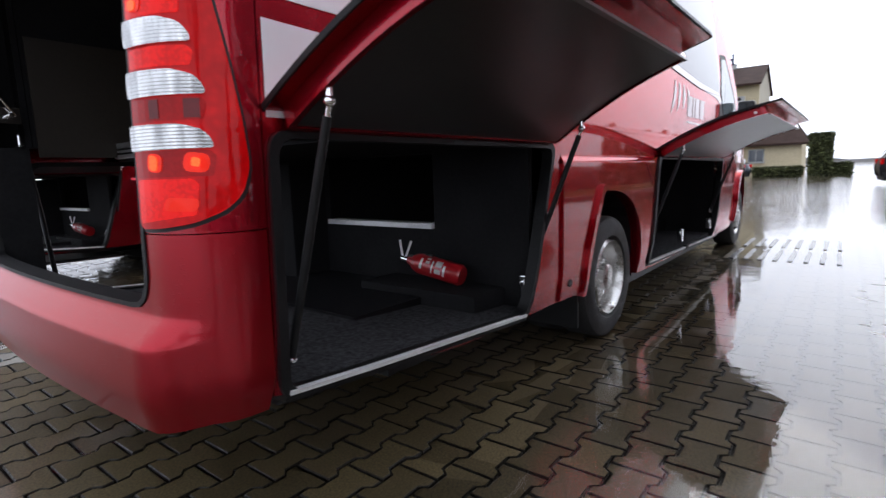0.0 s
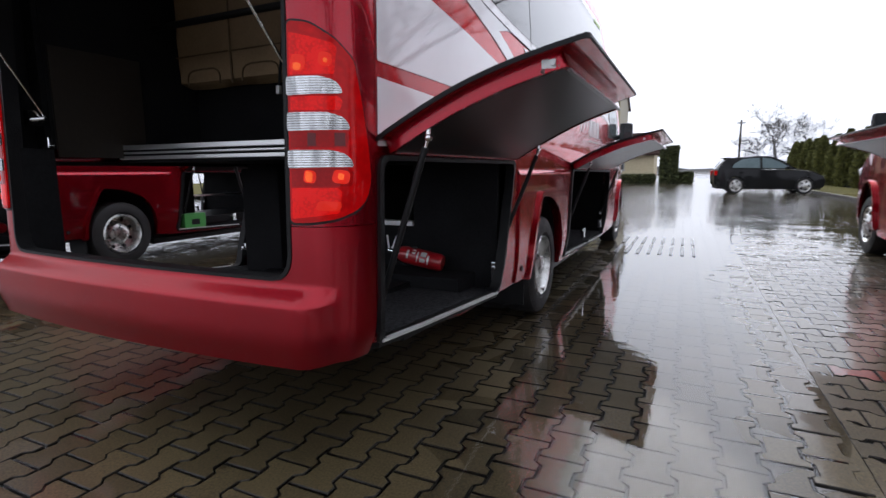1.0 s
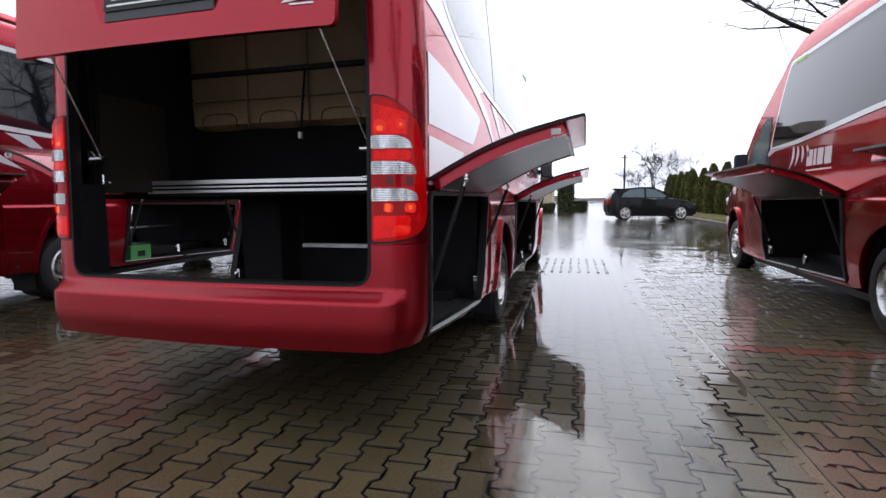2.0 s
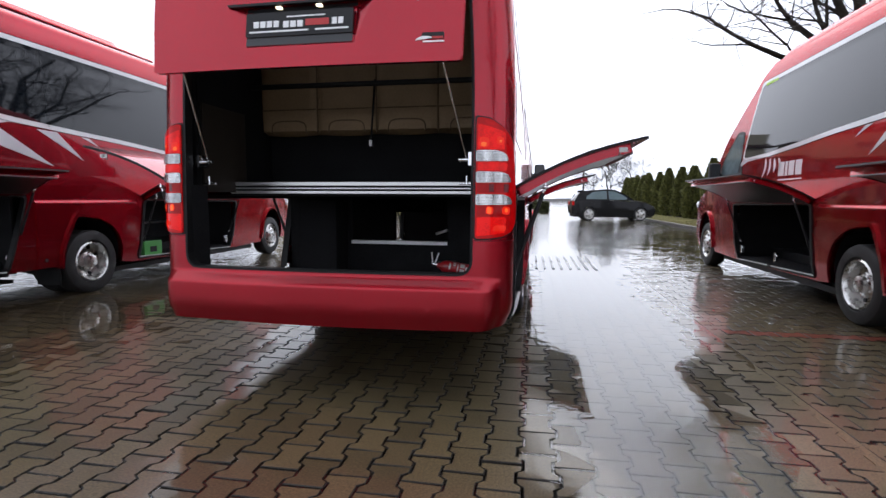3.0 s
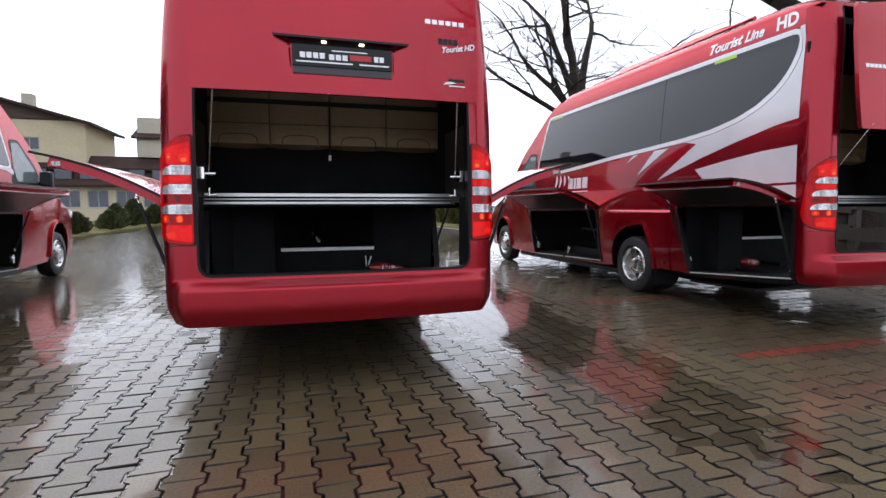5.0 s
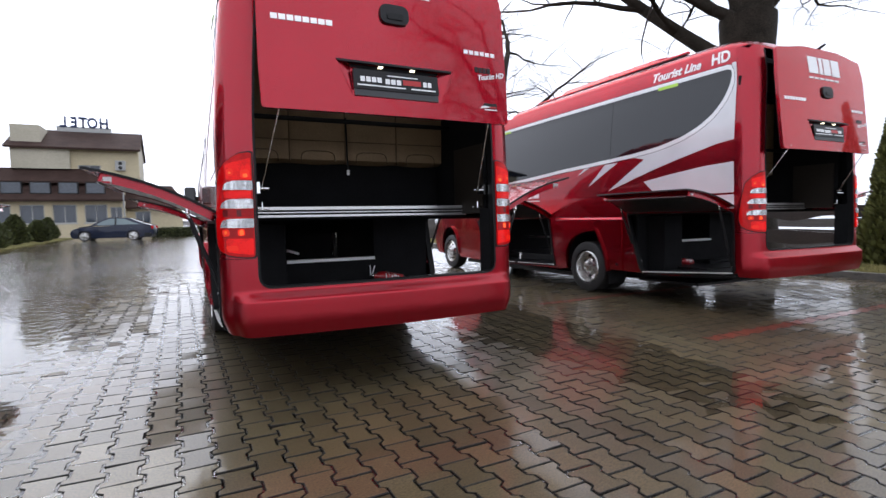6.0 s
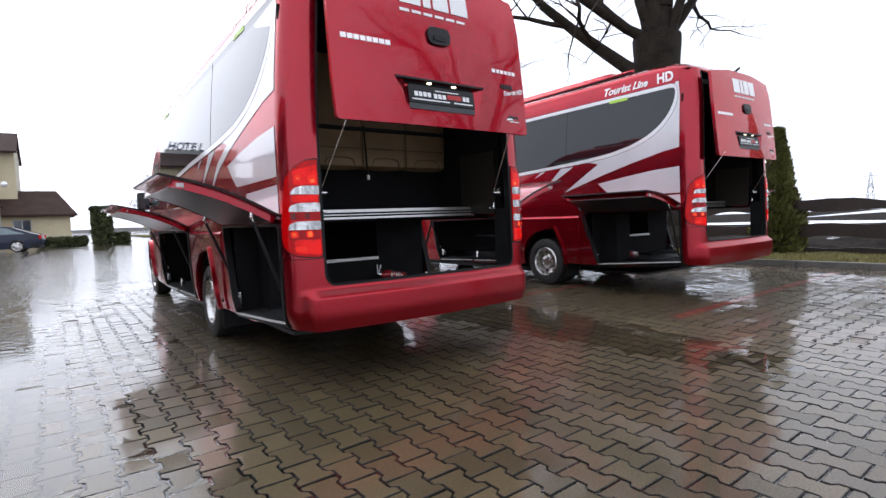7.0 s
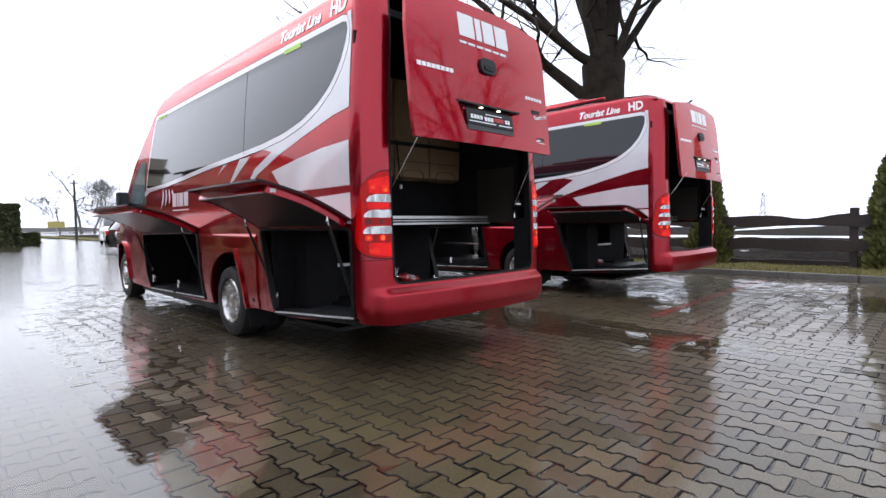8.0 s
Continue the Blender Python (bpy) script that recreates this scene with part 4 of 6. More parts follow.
    stations = [(0.20, 0.0), (0.26, 0.4), (0.40, 0.8), (0.7, 1.0), (1.5, 1.0), (2.5, 1.0), (3.5, 1.0), (4.2, 0.95), (4.62, 0.7), (5.0, 0.3)]
    rings = []
    for y, k in stations:
        ring = []
        for i in range(25):
            a = math.pi * i / 24
            x = 0.88 * math.copysign(abs(math.cos(a)) ** 0.6, math.cos(a))
            base = 2.695 if y < 4.4 else 2.695 - (y - 4.4) * 0.5
            ring.append(roof.verts.new((x, y, base + (0.02 + 0.16 * k) * math.sin(a) ** 0.75)))
        rings.append(ring)
    for a, b in zip(rings, rings[1:]):
        for i in range(24):
            roof.faces.new((a[i], a[i + 1], b[i + 1], b[i]))
    roof.faces.new(rings[0])
    part("roof", roof, RED, bus, "wine-red rounded roof", smooth=True)
    pod = skin(rounded([(-0.6, 1.5), (0.6, 1.5), (0.6, 3.5), (-0.6, 3.5)], 0.15), [], lambda x, y, w: (x * (1 - 1.2 * max(0, w)), y, 2.86 + w), (), (), 0.10, 0.13)
    part("roof_unit", pod, RED, bus, "low red roof unit", bevel=0.02)
    for sg in (-1, 1):
        rail = part("roof_rail", tube((sg * 0.60, 1.1, 2.905), (sg * 0.56, 4.0, 2.90), 0.022, sides=8), RED, bus, "low red roof rail", smooth=True)
        part("rail_gap", tube((sg * 0.62, 1.1, 2.875), (sg * 0.58, 4.0, 2.87), 0.014, sides=6), LINER, rail)
    part("aerial", tube((0.55, 0.45, 2.80), (0.62, 0.30, 2.92), 0.022, 0.014), PLASTIC, bus, "short black roof fin")
    # ---- front end ----
    front = [(4.5, 2.72), (5.05, 2.40), (5.62, 2.0), (6.1, 1.57), (6.55, 1.27), (7.2, 1.09), (7.5, 0.9), (7.56, 0.6), (7.45, 0.28)]
    for lo, hi, name, mat, text in ((0, 1, "roof_front", RED, ""), (1, 4, "windscreen", DARK_GLASS, "dark windscreen"), (4, 6, "bonnet", RED, ""), (6, 8, "front_bumper", RED, "")):
        bm = bmesh.new()
        rows = []
        for y, z in front[lo:hi + 1]:
            row = []
            for i in range(13):
                k = -1 + i / 6
                w = half_width(z) * nose_taper(y) - 0.012
                row.append(bm.verts.new((k * w, y + 0.20 * (1 - abs(k) ** 3) - 0.02, z + 0.03 * (1 - k * k))))
            rows.append(row)
        for a, b in zip(rows, rows[1:]):
            for i in range(12):
                bm.faces.new((a[i], a[i + 1], b[i + 1], b[i]))
        part(name, bm, mat, bus, text, smooth=True)
    # ---- luggage space ----
    boards = box((-0.80, -0.73, -0.03), (0.80, -0.57, 0.0), pose(0, 0.83, 0.392, -3.3))
    part("luggage_floor", box_into(boards, (-0.93, -0.57, -0.03), (0.93, 0.73, 0.0), pose(0, 0.83, 0.392, -3.3)), CARPET, bus, "speckled charcoal carpet floor")
    wall = skin([(-0.93, 0.33), (0.93, 0.33), (0.93, 1.5), (-0.93, 1.5)], [[(-0.39, 0.71), (0.40, 0.71), (0.40, 1.05), (-0.39, 1.05)]], lambda x, z, w: (x, 1.57 + w, z), (), (), 0.03, 0.0)
    part("partition", wall, LINER, bus, "black carpeted partition with a pass-through")
    part("pass_trim", box((-0.39, 1.515, 0.685), (0.40, 1.60, 0.712)), SILL, bus, "aluminium lip of the pass-through", bevel=0.002)
    part("step_box", box((0.10, 1.30, 0.33), (0.80, 1.56, 0.435)), LINER, bus, "black carpeted box", bevel=0.01)
    part("inner_box", box((-0.74, 1.30, 0.34), (-0.43, 1.56, 1.03)), LINER, bus, "black carpeted box", bevel=0.008)
    part("tunnel", box((-0.46, 1.6, 0.40), (0.46, 3.15, 0.42)), LINER, bus)
    for sg in (-1, 1):
        part("tunnel_wall", box((sg * 0.47 - 0.01, 1.6, 0.40), (sg * 0.47 + 0.01, 3.05, 1.10)), LINER, bus)
        part("inner_liner", box((sg * 0.86 - 0.015, 0.27, 1.125), (sg * 0.86 + 0.015, 1.56, 2.55)), LINER, bus)
        part("inner_liner", box((sg * 0.885 - 0.045, 0.245, 1.125), (sg * 0.885 + 0.035, 0.268, 2.40)), LINER, bus)
        part("side_trim", box((sg * 0.835 - 0.006, 0.285, 1.085), (sg * 0.835 + 0.006, 0.73, 1.60)), BROWN, bus, "brown board side trim")
        part("shut_post", box((sg * 0.84 - 0.06, 0.10, 0.42), (sg * 0.84 + 0.06, 0.24, 1.12)), LINER, bus)
    part("deck", box((-0.88, 0.62, 1.065), (0.88, 3.1, 1.085)), LINER, bus)
    shelf = part("shelf", box((-0.865, 0.615, 1.085), (0.865, 1.5, 1.15)), LINER, bus, "shelf edged with three aluminium rails")
    for z0, z1 in ((1.078, 1.096), (1.107, 1.117), (1.128, 1.152)):
        part("rail", box((-0.865, 0.598, z0), (0.865, 0.616, z1)), ALU, shelf, bevel=0.003)
    # seat backs above the shelf
    for i in range(4):
        x0 = -0.86 + 0.43 * i
        pad = bmesh.new()
        rows = []
        for k in range(29):
            z = 1.49 + 0.91 * k / 28
            row = []
            for q in range(15):
                s = -1 + 2 * q / 14
                x = x0 + 0.215 + 0.2145 * s
                round_off = (1 - 0.22 * abs(s) ** 24) * (1 - (1 - smooth(1.49, 1.53, z)) ** 2)
                hump = math.exp(-(((s * 0.9) ** 4) + ((z - 1.52) / 0.10) ** 4))
                fold = 0.006 * noise.noise(Vector((x * 5, z * 14, i * 3.0))) - 0.016 * hump
                row.append(pad.verts.new((x, 1.06 - 0.085 * round_off - fold * round_off, z + 0.012 * s * s * (1 if k == 0 else 0))))
            rows.append(row)
        for a, b in zip(rows, rows[1:]):
            for q in range(14):
                pad.faces.new((a[q], a[q + 1], b[q + 1], b[q]))
        for row in rows:
            back = [pad.verts.new((row[e].co.x, 1.09, row[e].co.z)) for e in (0, 14)]
            row.append(back)
        pad.faces.new([rows[0][q] for q in range(15)] + [rows[0][15][1], rows[0][15][0]])
        for a, b in zip(rows, rows[1:]):
            pad.faces.new((a[0], b[0], b[15][0], a[15][0]))
            pad.faces.new((a[14], b[14], b[15][1], a[15][1]))
        cushion = part("seat_back", pad, BEIGE, bus, "beige leather seat back with piped seams", smooth=True)
        mid = x0 + 0.215
        arch = [(mid + 0.13 * math.copysign(abs(math.cos(a)) ** 0.5, math.cos(a)), 1.505 + 0.085 * math.sin(a) ** 0.5) for a in (math.pi * k / 16 for k in range(17))]
        piping = bmesh.new()
        for (xa, za), (xb, zb) in zip(arch, arch[1:]):
            tube_into(piping, (xa, 0.984, za), (xb, 0.984, zb), 0.0045, sides=6)
        part("piping", piping, SEAM, cushion, "stitched arched seam", smooth=True)
        part("piping", tube((x0 + 0.008, 0.976, 1.665), (x0 + 0.422, 0.976, 1.667), 0.005, sides=6), SEAM, cushion, "stitched cross seam", smooth=True)
        part("piping", tube((x0 + 0.430, 0.990, 1.50), (x0 + 0.430, 0.990, 2.38), 0.006, sides=6), SEAM, cushion)
    part("seat_riser", box((-0.88, 1.10, 1.15), (0.88, 1.13, 2.6)), LINER, bus)
    part("cross_tube", tube((-0.88, 0.85, 1.80), (0.88, 0.85, 1.80), 0.018), PLASTIC, bus, smooth=True)
    part("header", box((-0.78, 0.20, 2.55), (0.78, 1.1, 2.60)), LINER, bus)
    buckle = part("belt", tube((0.0, 0.96, 1.85), (-0.01, 0.90, 1.44), 0.007), RUBBER, bus, "hanging black belt with buckle")
    part("buckle", box((-0.02, 0.885, 1.40), (0.0, 0.905, 1.44)), WHITE, buckle, bevel=0.003)
    # front luggage space
    part("front_floor", box((-0.93, 3.05, 0.27), (0.93, 5.15, 0.295)), CARPET, bus)
    part("front_bulkhead", box((-0.93, 5.2, 0.27), (0.93, 5.22, 1.1)), LINER, bus)
    bulk = skin([(-0.93, 0.27), (0.93, 0.27), (0.93, 1.1), (-0.93, 1.1)], [[(-0.45, 0.42), (0.45, 0.42), (0.45, 0.90), (-0.45, 0.90)]], lambda x, z, w: (x, 3.08 + w, z), (), (), 0.02, 0.0)
    part("rear_bulkhead", bulk, LINER, bus)
    part("front_deck", box((-0.93, 3.0, 1.03), (0.93, 5.25, 1.06)), LINER, bus)
    part("divider", box((-0.03, 3.9, 0.29), (0.03, 4.15, 1.04)), LINER, bus)
    part("divider_rail", box((-0.012, 3.1, 0.655), (0.012, 5.2, 0.68)), ALU, bus, "aluminium shelf edge")
    part("chassis", box((-0.5, 0.9, 0.30), (0.5, 7.2, 0.40)), PLASTIC, bus, "dark underbody")
    # unseen box and drum, added to keep light from passing under the coach
    part("light_block", box((-0.55, 1.72, 0.19), (0.15, 2.12, 0.36)), PLASTIC, bus, "unseen dark box added to block light under the coach", bevel=0.03)
    part("round_light_block", lathe([(0.0, -0.16), (0.12, -0.14), (0.17, 0.0), (0.12, 0.14), (0.0, 0.16)], 16, pose(0.25, HUB_R, 0.33, 90)), PLASTIC, bus, smooth=True)
    # added trays, set low to block bright sky reflections beneath the floor
    part("light_block_tray", box((-0.72, 0.85, 0.235), (0.72, 1.70, 0.265), pose(0, 0, 0, -1.0)), PLASTIC, bus, "dark tray added to block light under the coach")
    part("light_block_tray", box((-0.84, 2.85, 0.165), (0.84, 6.0, 0.225)), PLASTIC, bus, "dark tray added to block light under the coach")
    part("axle", tube((-0.8, HUB_R, TYRE_R), (0.8, HUB_R, TYRE_R), 0.06), PLASTIC, bus)
    part("floor_pan", box((-0.86, 1.6, 1.06), (0.86, 6.0, 1.10)), PLASTIC, bus)
    tailgate(bus, swing)
    return bus


bus_b = tour_bus(0.10, 20.8, 0.165)
bus_c = tour_bus(0.0, 13.8, 0.085)
BUS_B = pose(0.0, 0.0, 0.0, 0, 0, -0.85)
BUS_C = pose(4.745, -0.02, 0.0, 0, 0, -0.8)
BUS_A = pose(-4.62, 0.02, 0.0, 0, 0, 1.0)
copy_thing(bus_c, BUS_A)
bus_b.matrix_basis = BUS_B
bus_c.matrix_basis = BUS_C

# ---- ground materials ----
def wet_paving(name, color, island, film_lo=0.03, film_hi=0.11, swell=0.8):
    """Concrete pavers under a thin film of rain."""
    m, tree, bsdf = nodes_of(name)
    new_node, link = tree.nodes.new, tree.links.new
    coords = new_node("ShaderNodeTexCoord")
    geo = new_node("ShaderNodeNewGeometry")
    info = new_node("ShaderNodeObjectInfo")
    big = new_node("ShaderNodeTexNoise")
    big.inputs["Scale"].default_value, big.inputs["Detail"].default_value = 0.7, 5.0
    fine = new_node("ShaderNodeTexNoise")
    fine.inputs["Scale"].default_value, fine.inputs["Detail"].default_value = 130.0, 3.0
    link(geo.outputs["Position"], big.inputs["Vector"])
    link(geo.outputs["Position"], fine.inputs["Vector"])
    per = new_node("ShaderNodeMath")
    per.operation = "ADD"
    link(geo.outputs["Random Per Island"], per.inputs[0])
    link(info.outputs["Random"], per.inputs[1])
    wrap = new_node("ShaderNodeMath")
    wrap.operation = "FRACT"
    link(per.outputs[0], wrap.inputs[0])
    piece = new_node("ShaderNodeMapRange")
    piece.inputs["To Min"].default_value, piece.inputs["To Max"].default_value = 1 - island, 1 + island
    link(wrap.outputs[0], piece.inputs["Value"])
    patch = new_node("ShaderNodeMapRange")
    patch.inputs["From Min"].default_value, patch.inputs["From Max"].default_value = 0.3, 0.7
    patch.inputs["To Min"].default_value, patch.inputs["To Max"].default_value = 0.8, 1.2
    link(big.outputs["Fac"], patch.inputs["Value"])
    grain = new_node("ShaderNodeMapRange")
    grain.inputs["From Min"].default_value, grain.inputs["From Max"].default_value = 0.3, 0.7
    grain.inputs["To Min"].default_value, grain.inputs["To Max"].default_value = 0.55, 1.45
    link(fine.outputs["Fac"], grain.inputs["Value"])
    one, two = new_node("ShaderNodeMath"), new_node("ShaderNodeMath")
    one.operation = two.operation = "MULTIPLY"
    link(piece.outputs[0], one.inputs[0])
    link(patch.outputs[0], one.inputs[1])
    link(one.outputs[0], two.inputs[0])
    link(grain.outputs[0], two.inputs[1])
    tone = new_node("ShaderNodeMix")
    tone.data_type = "RGBA"
    tone.inputs[6].default_value = (*color, 1)
    tone.inputs[7].default_value = (color[0] * 1.06, color[1] * 0.93, color[2] * 0.95, 1)
    red_patch = new_node("ShaderNodeTexNoise")
    red_patch.inputs["Scale"].default_value = 0.45
    link(geo.outputs["Position"], red_patch.inputs["Vector"])
    sel = new_node("ShaderNodeMapRange")
    sel.inputs["From Min"].default_value, sel.inputs["From Max"].default_value = 0.48, 0.66
    link(red_patch.outputs["Fac"], sel.inputs["Value"])
    link(sel.outputs[0], tone.inputs[0])
    tint = new_node("ShaderNodeVectorMath")
    tint.operation = "SCALE"
    link(tone.outputs[2], tint.inputs[0])
    link(two.outputs[0], tint.inputs["Scale"])
    link(tint.outputs[0], bsdf.inputs["Base Color"])
    bsdf.inputs["Roughness"].default_value = 0.5
    bsdf.inputs["Specular IOR Level"].default_value = 0.28
    bsdf.inputs["Coat Weight"].default_value = 0.78
    bsdf.inputs["Coat IOR"].default_value = 1.37
    film = new_node("ShaderNodeMapRange")
    film.inputs["From Min"].default_value, film.inputs["From Max"].default_value = 0.35, 0.65
    film.inputs["To Min"].default_value, film.inputs["To Max"].default_value = film_lo, film_hi
    link(big.outputs["Fac"], film.inputs["Value"])
    link(film.outputs[0], bsdf.inputs["Coat Roughness"])
    bumps = new_node("ShaderNodeBump")
    bumps.inputs["Strength"].default_value, bumps.inputs["Distance"].default_value = 0.35, 0.002
    link(fine.outputs["Fac"], bumps.inputs["Height"])
    link(bumps.outputs["Normal"], bsdf.inputs["Normal"])
    ripple = new_node("ShaderNodeTexNoise")
    ripple.inputs["Scale"].default_value, ripple.inputs["Detail"].default_value = 11.0, 7.0
    link(geo.outputs["Position"], ripple.inputs["Vector"])
    sway = new_node("ShaderNodeBump")
    sway.inputs["Strength"].default_value, sway.inputs["Distance"].default_value = swell, 0.0015
    link(ripple.outputs["Fac"], sway.inputs["Height"])
    grit = new_node("ShaderNodeBump")
    grit.inputs["Strength"].default_value, grit.inputs["Distance"].default_value = 0.10, 0.001
    link(fine.outputs["Fac"], grit.inputs["Height"])
    link(sway.outputs["Normal"], grit.inputs["Normal"])
    link(grit.outputs["Normal"], bsdf.inputs["Coat Normal"])
    return m


PAVER = wet_paving("wet_paver", (0.090, 0.068, 0.033), 0.24)
PAVER_ORANGE = wet_paving("wet_orange_paver", (0.19, 0.040, 0.02), 0.12)
JOINT = material("wet_joint_sand", (0.013, 0.011, 0.008), 0.35, vary=0.4, scale=8, bump=0.8, bump_scale=70, spec=0.35)
YARD = wet_paving("wet_yard", (0.055, 0.048, 0.038), 0.0, 0.02, 0.10, 1.6)
KERB = material("wet_concrete", (0.12, 0.112, 0.10), 0.35, vary=0.25, scale=4, bump=0.3, bump_scale=60, rough_vary=0.15)
SOIL = material("dark_soil", (0.020, 0.016, 0.013), 0.95, vary=0.7, scale=0.5, bump=1.0, bump_scale=4, spec=0.03)
LAWN = material("winter_lawn", (0.125, 0.112, 0.042), 0.9, vary=0.5, scale=1.3, bump=0.8, bump_scale=40, spec=0.05)
GRASS = material("grass_blades", (0.19, 0.165, 0.058), 0.8, vary=0.4, scale=2.0, island=0.35)
SNOW = material("old_snow", (0.72, 0.74, 0.78), 0.6, vary=0.12, scale=0.3, bump=0.4, bump_scale=2)
LEAF = material("thuja_leaf", (0.122, 0.126, 0.034), 0.7, vary=0.4, scale=3.0, island=0.5)
# near-black leaf colour standing in for the shade deep inside foliage
LEAF_SHADE = material("foliage_shade", (0.018, 0.022, 0.008), 0.9, vary=0.3, scale=4)
BUSH_LEAF = material("bush_leaf", (0.060, 0.070, 0.022), 0.7, vary=0.4, scale=3.0, island=0.5)
BARK = material("wet_bark", (0.032, 0.026, 0.020), 0.8, vary=0.5, scale=3.0, bump=1.0, bump_scale=18, spec=0.1)
TWIG = material("twig_bark", (0.07, 0.06, 0.052), 0.85, vary=0.3, scale=3.0)
# twig colour paled to grey, so distance haze is painted in
HAZE_TWIG = material("haze_twigs", (0.13, 0.125, 0.12), 0.9, vary=0.2, scale=1.0)
PLANK = material("dark_stained_wood", (0.024, 0.015, 0.011), 0.55, vary=0.45, scale=2.0, bump=0.6, bump_scale=22)
CREAM = material("cream_render", (0.56, 0.48, 0.32), 0.85, vary=0.10, scale=0.6, bump=0.2, bump_scale=20)
PALE_RENDER = material("pale_render", (0.46, 0.42, 0.33), 0.85, vary=0.10, scale=0.6, bump=0.2, bump_scale=20)
ROOF_TILE = material("brown_roof_tiles", (0.045, 0.027, 0.022), 0.8, vary=0.3, scale=1.2, bump=0.5, bump_scale=8, spec=0.12)
FRAME = material("white_window_frame", (0.38, 0.38, 0.37), 0.5, vary=0.06, scale=3)
PANE = material("window_pane", (0.035, 0.045, 0.06), 0.05, spec=0.8, vary=0.3, scale=0.6)
CLADDING = material("brown_boards", (0.075, 0.045, 0.034), 0.7, vary=0.2, scale=1.5, bump=0.3, bump_scale=12)
SIGN_BLUE = material("navy_sign", (0.03, 0.045, 0.11), 0.4, vary=0.1)
DRAIN_IRON = material("wet_grating", (0.06, 0.06, 0.062), 0.25, vary=0.2, scale=9, spec=0.5)
GALV = material("galvanised_steel", (0.35, 0.36, 0.37), 0.5, 0.6, vary=0.2, scale=2)


def water_material():
    m, tree, bsdf = nodes_of("rain_water")
    bsdf.inputs["Base Color"].default_value = (0.93, 0.94, 0.95, 1)
    bsdf.inputs["Roughness"].default_value = 0.0
    bsdf.inputs["Transmission Weight"].default_value = 1.0
    bsdf.inputs["IOR"].default_value = 1.42
    geo = tree.nodes.new("ShaderNodeNewGeometry")
    ripple = tree.nodes.new("ShaderNodeTexNoise")
    ripple.inputs["Scale"].default_value, ripple.inputs["Detail"].default_value = 8.0, 4.0
    tree.links.new(geo.outputs["Position"], ripple.inputs["Vector"])
    sway = tree.nodes.new("ShaderNodeBump")
    sway.inputs["Strength"].default_value, sway.inputs["Distance"].default_value = 0.9, 0.0018
    # wind ripples grow over the open yard
    where = tree.nodes.new("ShaderNodeVectorMath")
    where.operation = "DOT_PRODUCT"
    where.inputs[1].default_value = (-1.2, 1.0, 0.0)
    tree.links.new(geo.outputs["Position"], where.inputs[0])
    open_yard = tree.nodes.new("ShaderNodeMapRange")
    open_yard.inputs["From Min"].default_value, open_yard.inputs["From Max"].default_value = 5.5, 15.0
    open_yard.inputs["To Min"].default_value, open_yard.inputs["To Max"].default_value = 1.0, 11.0
    tree.links.new(where.outputs["Value"], open_yard.inputs["Value"])
    ruffled = tree.nodes.new("ShaderNodeMapRange")
    ruffled.inputs["From Min"].default_value, ruffled.inputs["From Max"].default_value = 5.0, 14.0
    ruffled.inputs["To Min"].default_value, ruffled.inputs["To Max"].default_value = 0.035, 0.09
    tree.links.new(where.outputs["Value"], ruffled.inputs["Value"])
    tree.links.new(ruffled.outputs[0], bsdf.inputs["Roughness"])
    swelled = tree.nodes.new("ShaderNodeMath")
    swelled.operation = "MULTIPLY"
    tree.links.new(ripple.outputs["Fac"], swelled.inputs[0])
    tree.links.new(open_yard.outputs[0], swelled.inputs[1])
    tree.links.new(swelled.outputs[0], sway.inputs["Height"])
    tree.links.new(sway.outputs["Normal"], bsdf.inputs["Normal"])
    return m


WATER = water_material()


def mesh_from(name, verts, faces, mats, parent=None, index=None):
    data = bpy.data.meshes.new(name)
    data.from_pydata(verts, [], faces)
    for mat in mats:
        data.materials.append(mat)
    if index is not None:
        data.polygons.foreach_set("material_index", index)
    data.update()
    ob = new(name, data)
    if parent:
        ob.parent = parent
    return ob


# ---- ground sheet, field, verge ----
g = bmesh.new()
box_into(g, (-600, -600, -0.5), (600, 600, -0.045))
tagged(part("ground", g, YARD), "wet dark yard paving reaching the horizon", "ground", kind="structure")


def kerb_x(y):
    """The line of the kerb beside the yard."""
    return 8.12 - 0.035 * min(y, 18) - 0.6 * smooth(4, 18, y)


verge = bmesh.new()
ys = [-30, -20, -12] + [-8 + 1.0 * i for i in range(46)] + [45, 60, 90]
cols = [[verge.verts.new((kerb_x(y) + dx, y, z)) for dx, z in ((0.10, 0.0), (0.10, 0.085), (0.5, 0.10), (1.6, 0.11), (2.3, 0.09))] for y in ys]
for a, b in zip(cols, cols[1:]):
    for i in range(4):
        verge.faces.new((a[i], b[i], b[i + 1], a[i + 1]))
tagged(part("lawn_verge", verge, LAWN, smooth=True), "thin yellow-green winter grass strip behind the kerb", "grass", kind="structure")
field = bmesh.new()
rows = []
FURROWS = (2.3, 2.8, 3.4, 4.0, 4.8, 5.8, 7.0, 8.5, 10.0, 12.0, 14.5, 20.0, 60.0, 180.0, 600.0)
for y in [-30, -20, -12] + [-8 + 0.4 * i for i in range(113)] + [45, 60, 90]:
    row = []
    for k, dx in enumerate(FURROWS):
        wave = 0.30 * noise.noise(Vector((dx * 0.7, y * 0.55, 0))) + 0.10 * noise.noise(Vector((dx * 2.1, y * 1.9, 4))) if 0 < k < 11 else 0
        row.append(field.verts.new((kerb_x(y) + dx, y if dx < 40 else y * (1 + 0.02 * dx), 0.08 + wave)))
    rows.append(row)
for a, b in zip(rows, rows[1:]):
    for i in range(len(FURROWS) - 1):
        field.faces.new((a[i], b[i], b[i + 1], a[i + 1]))
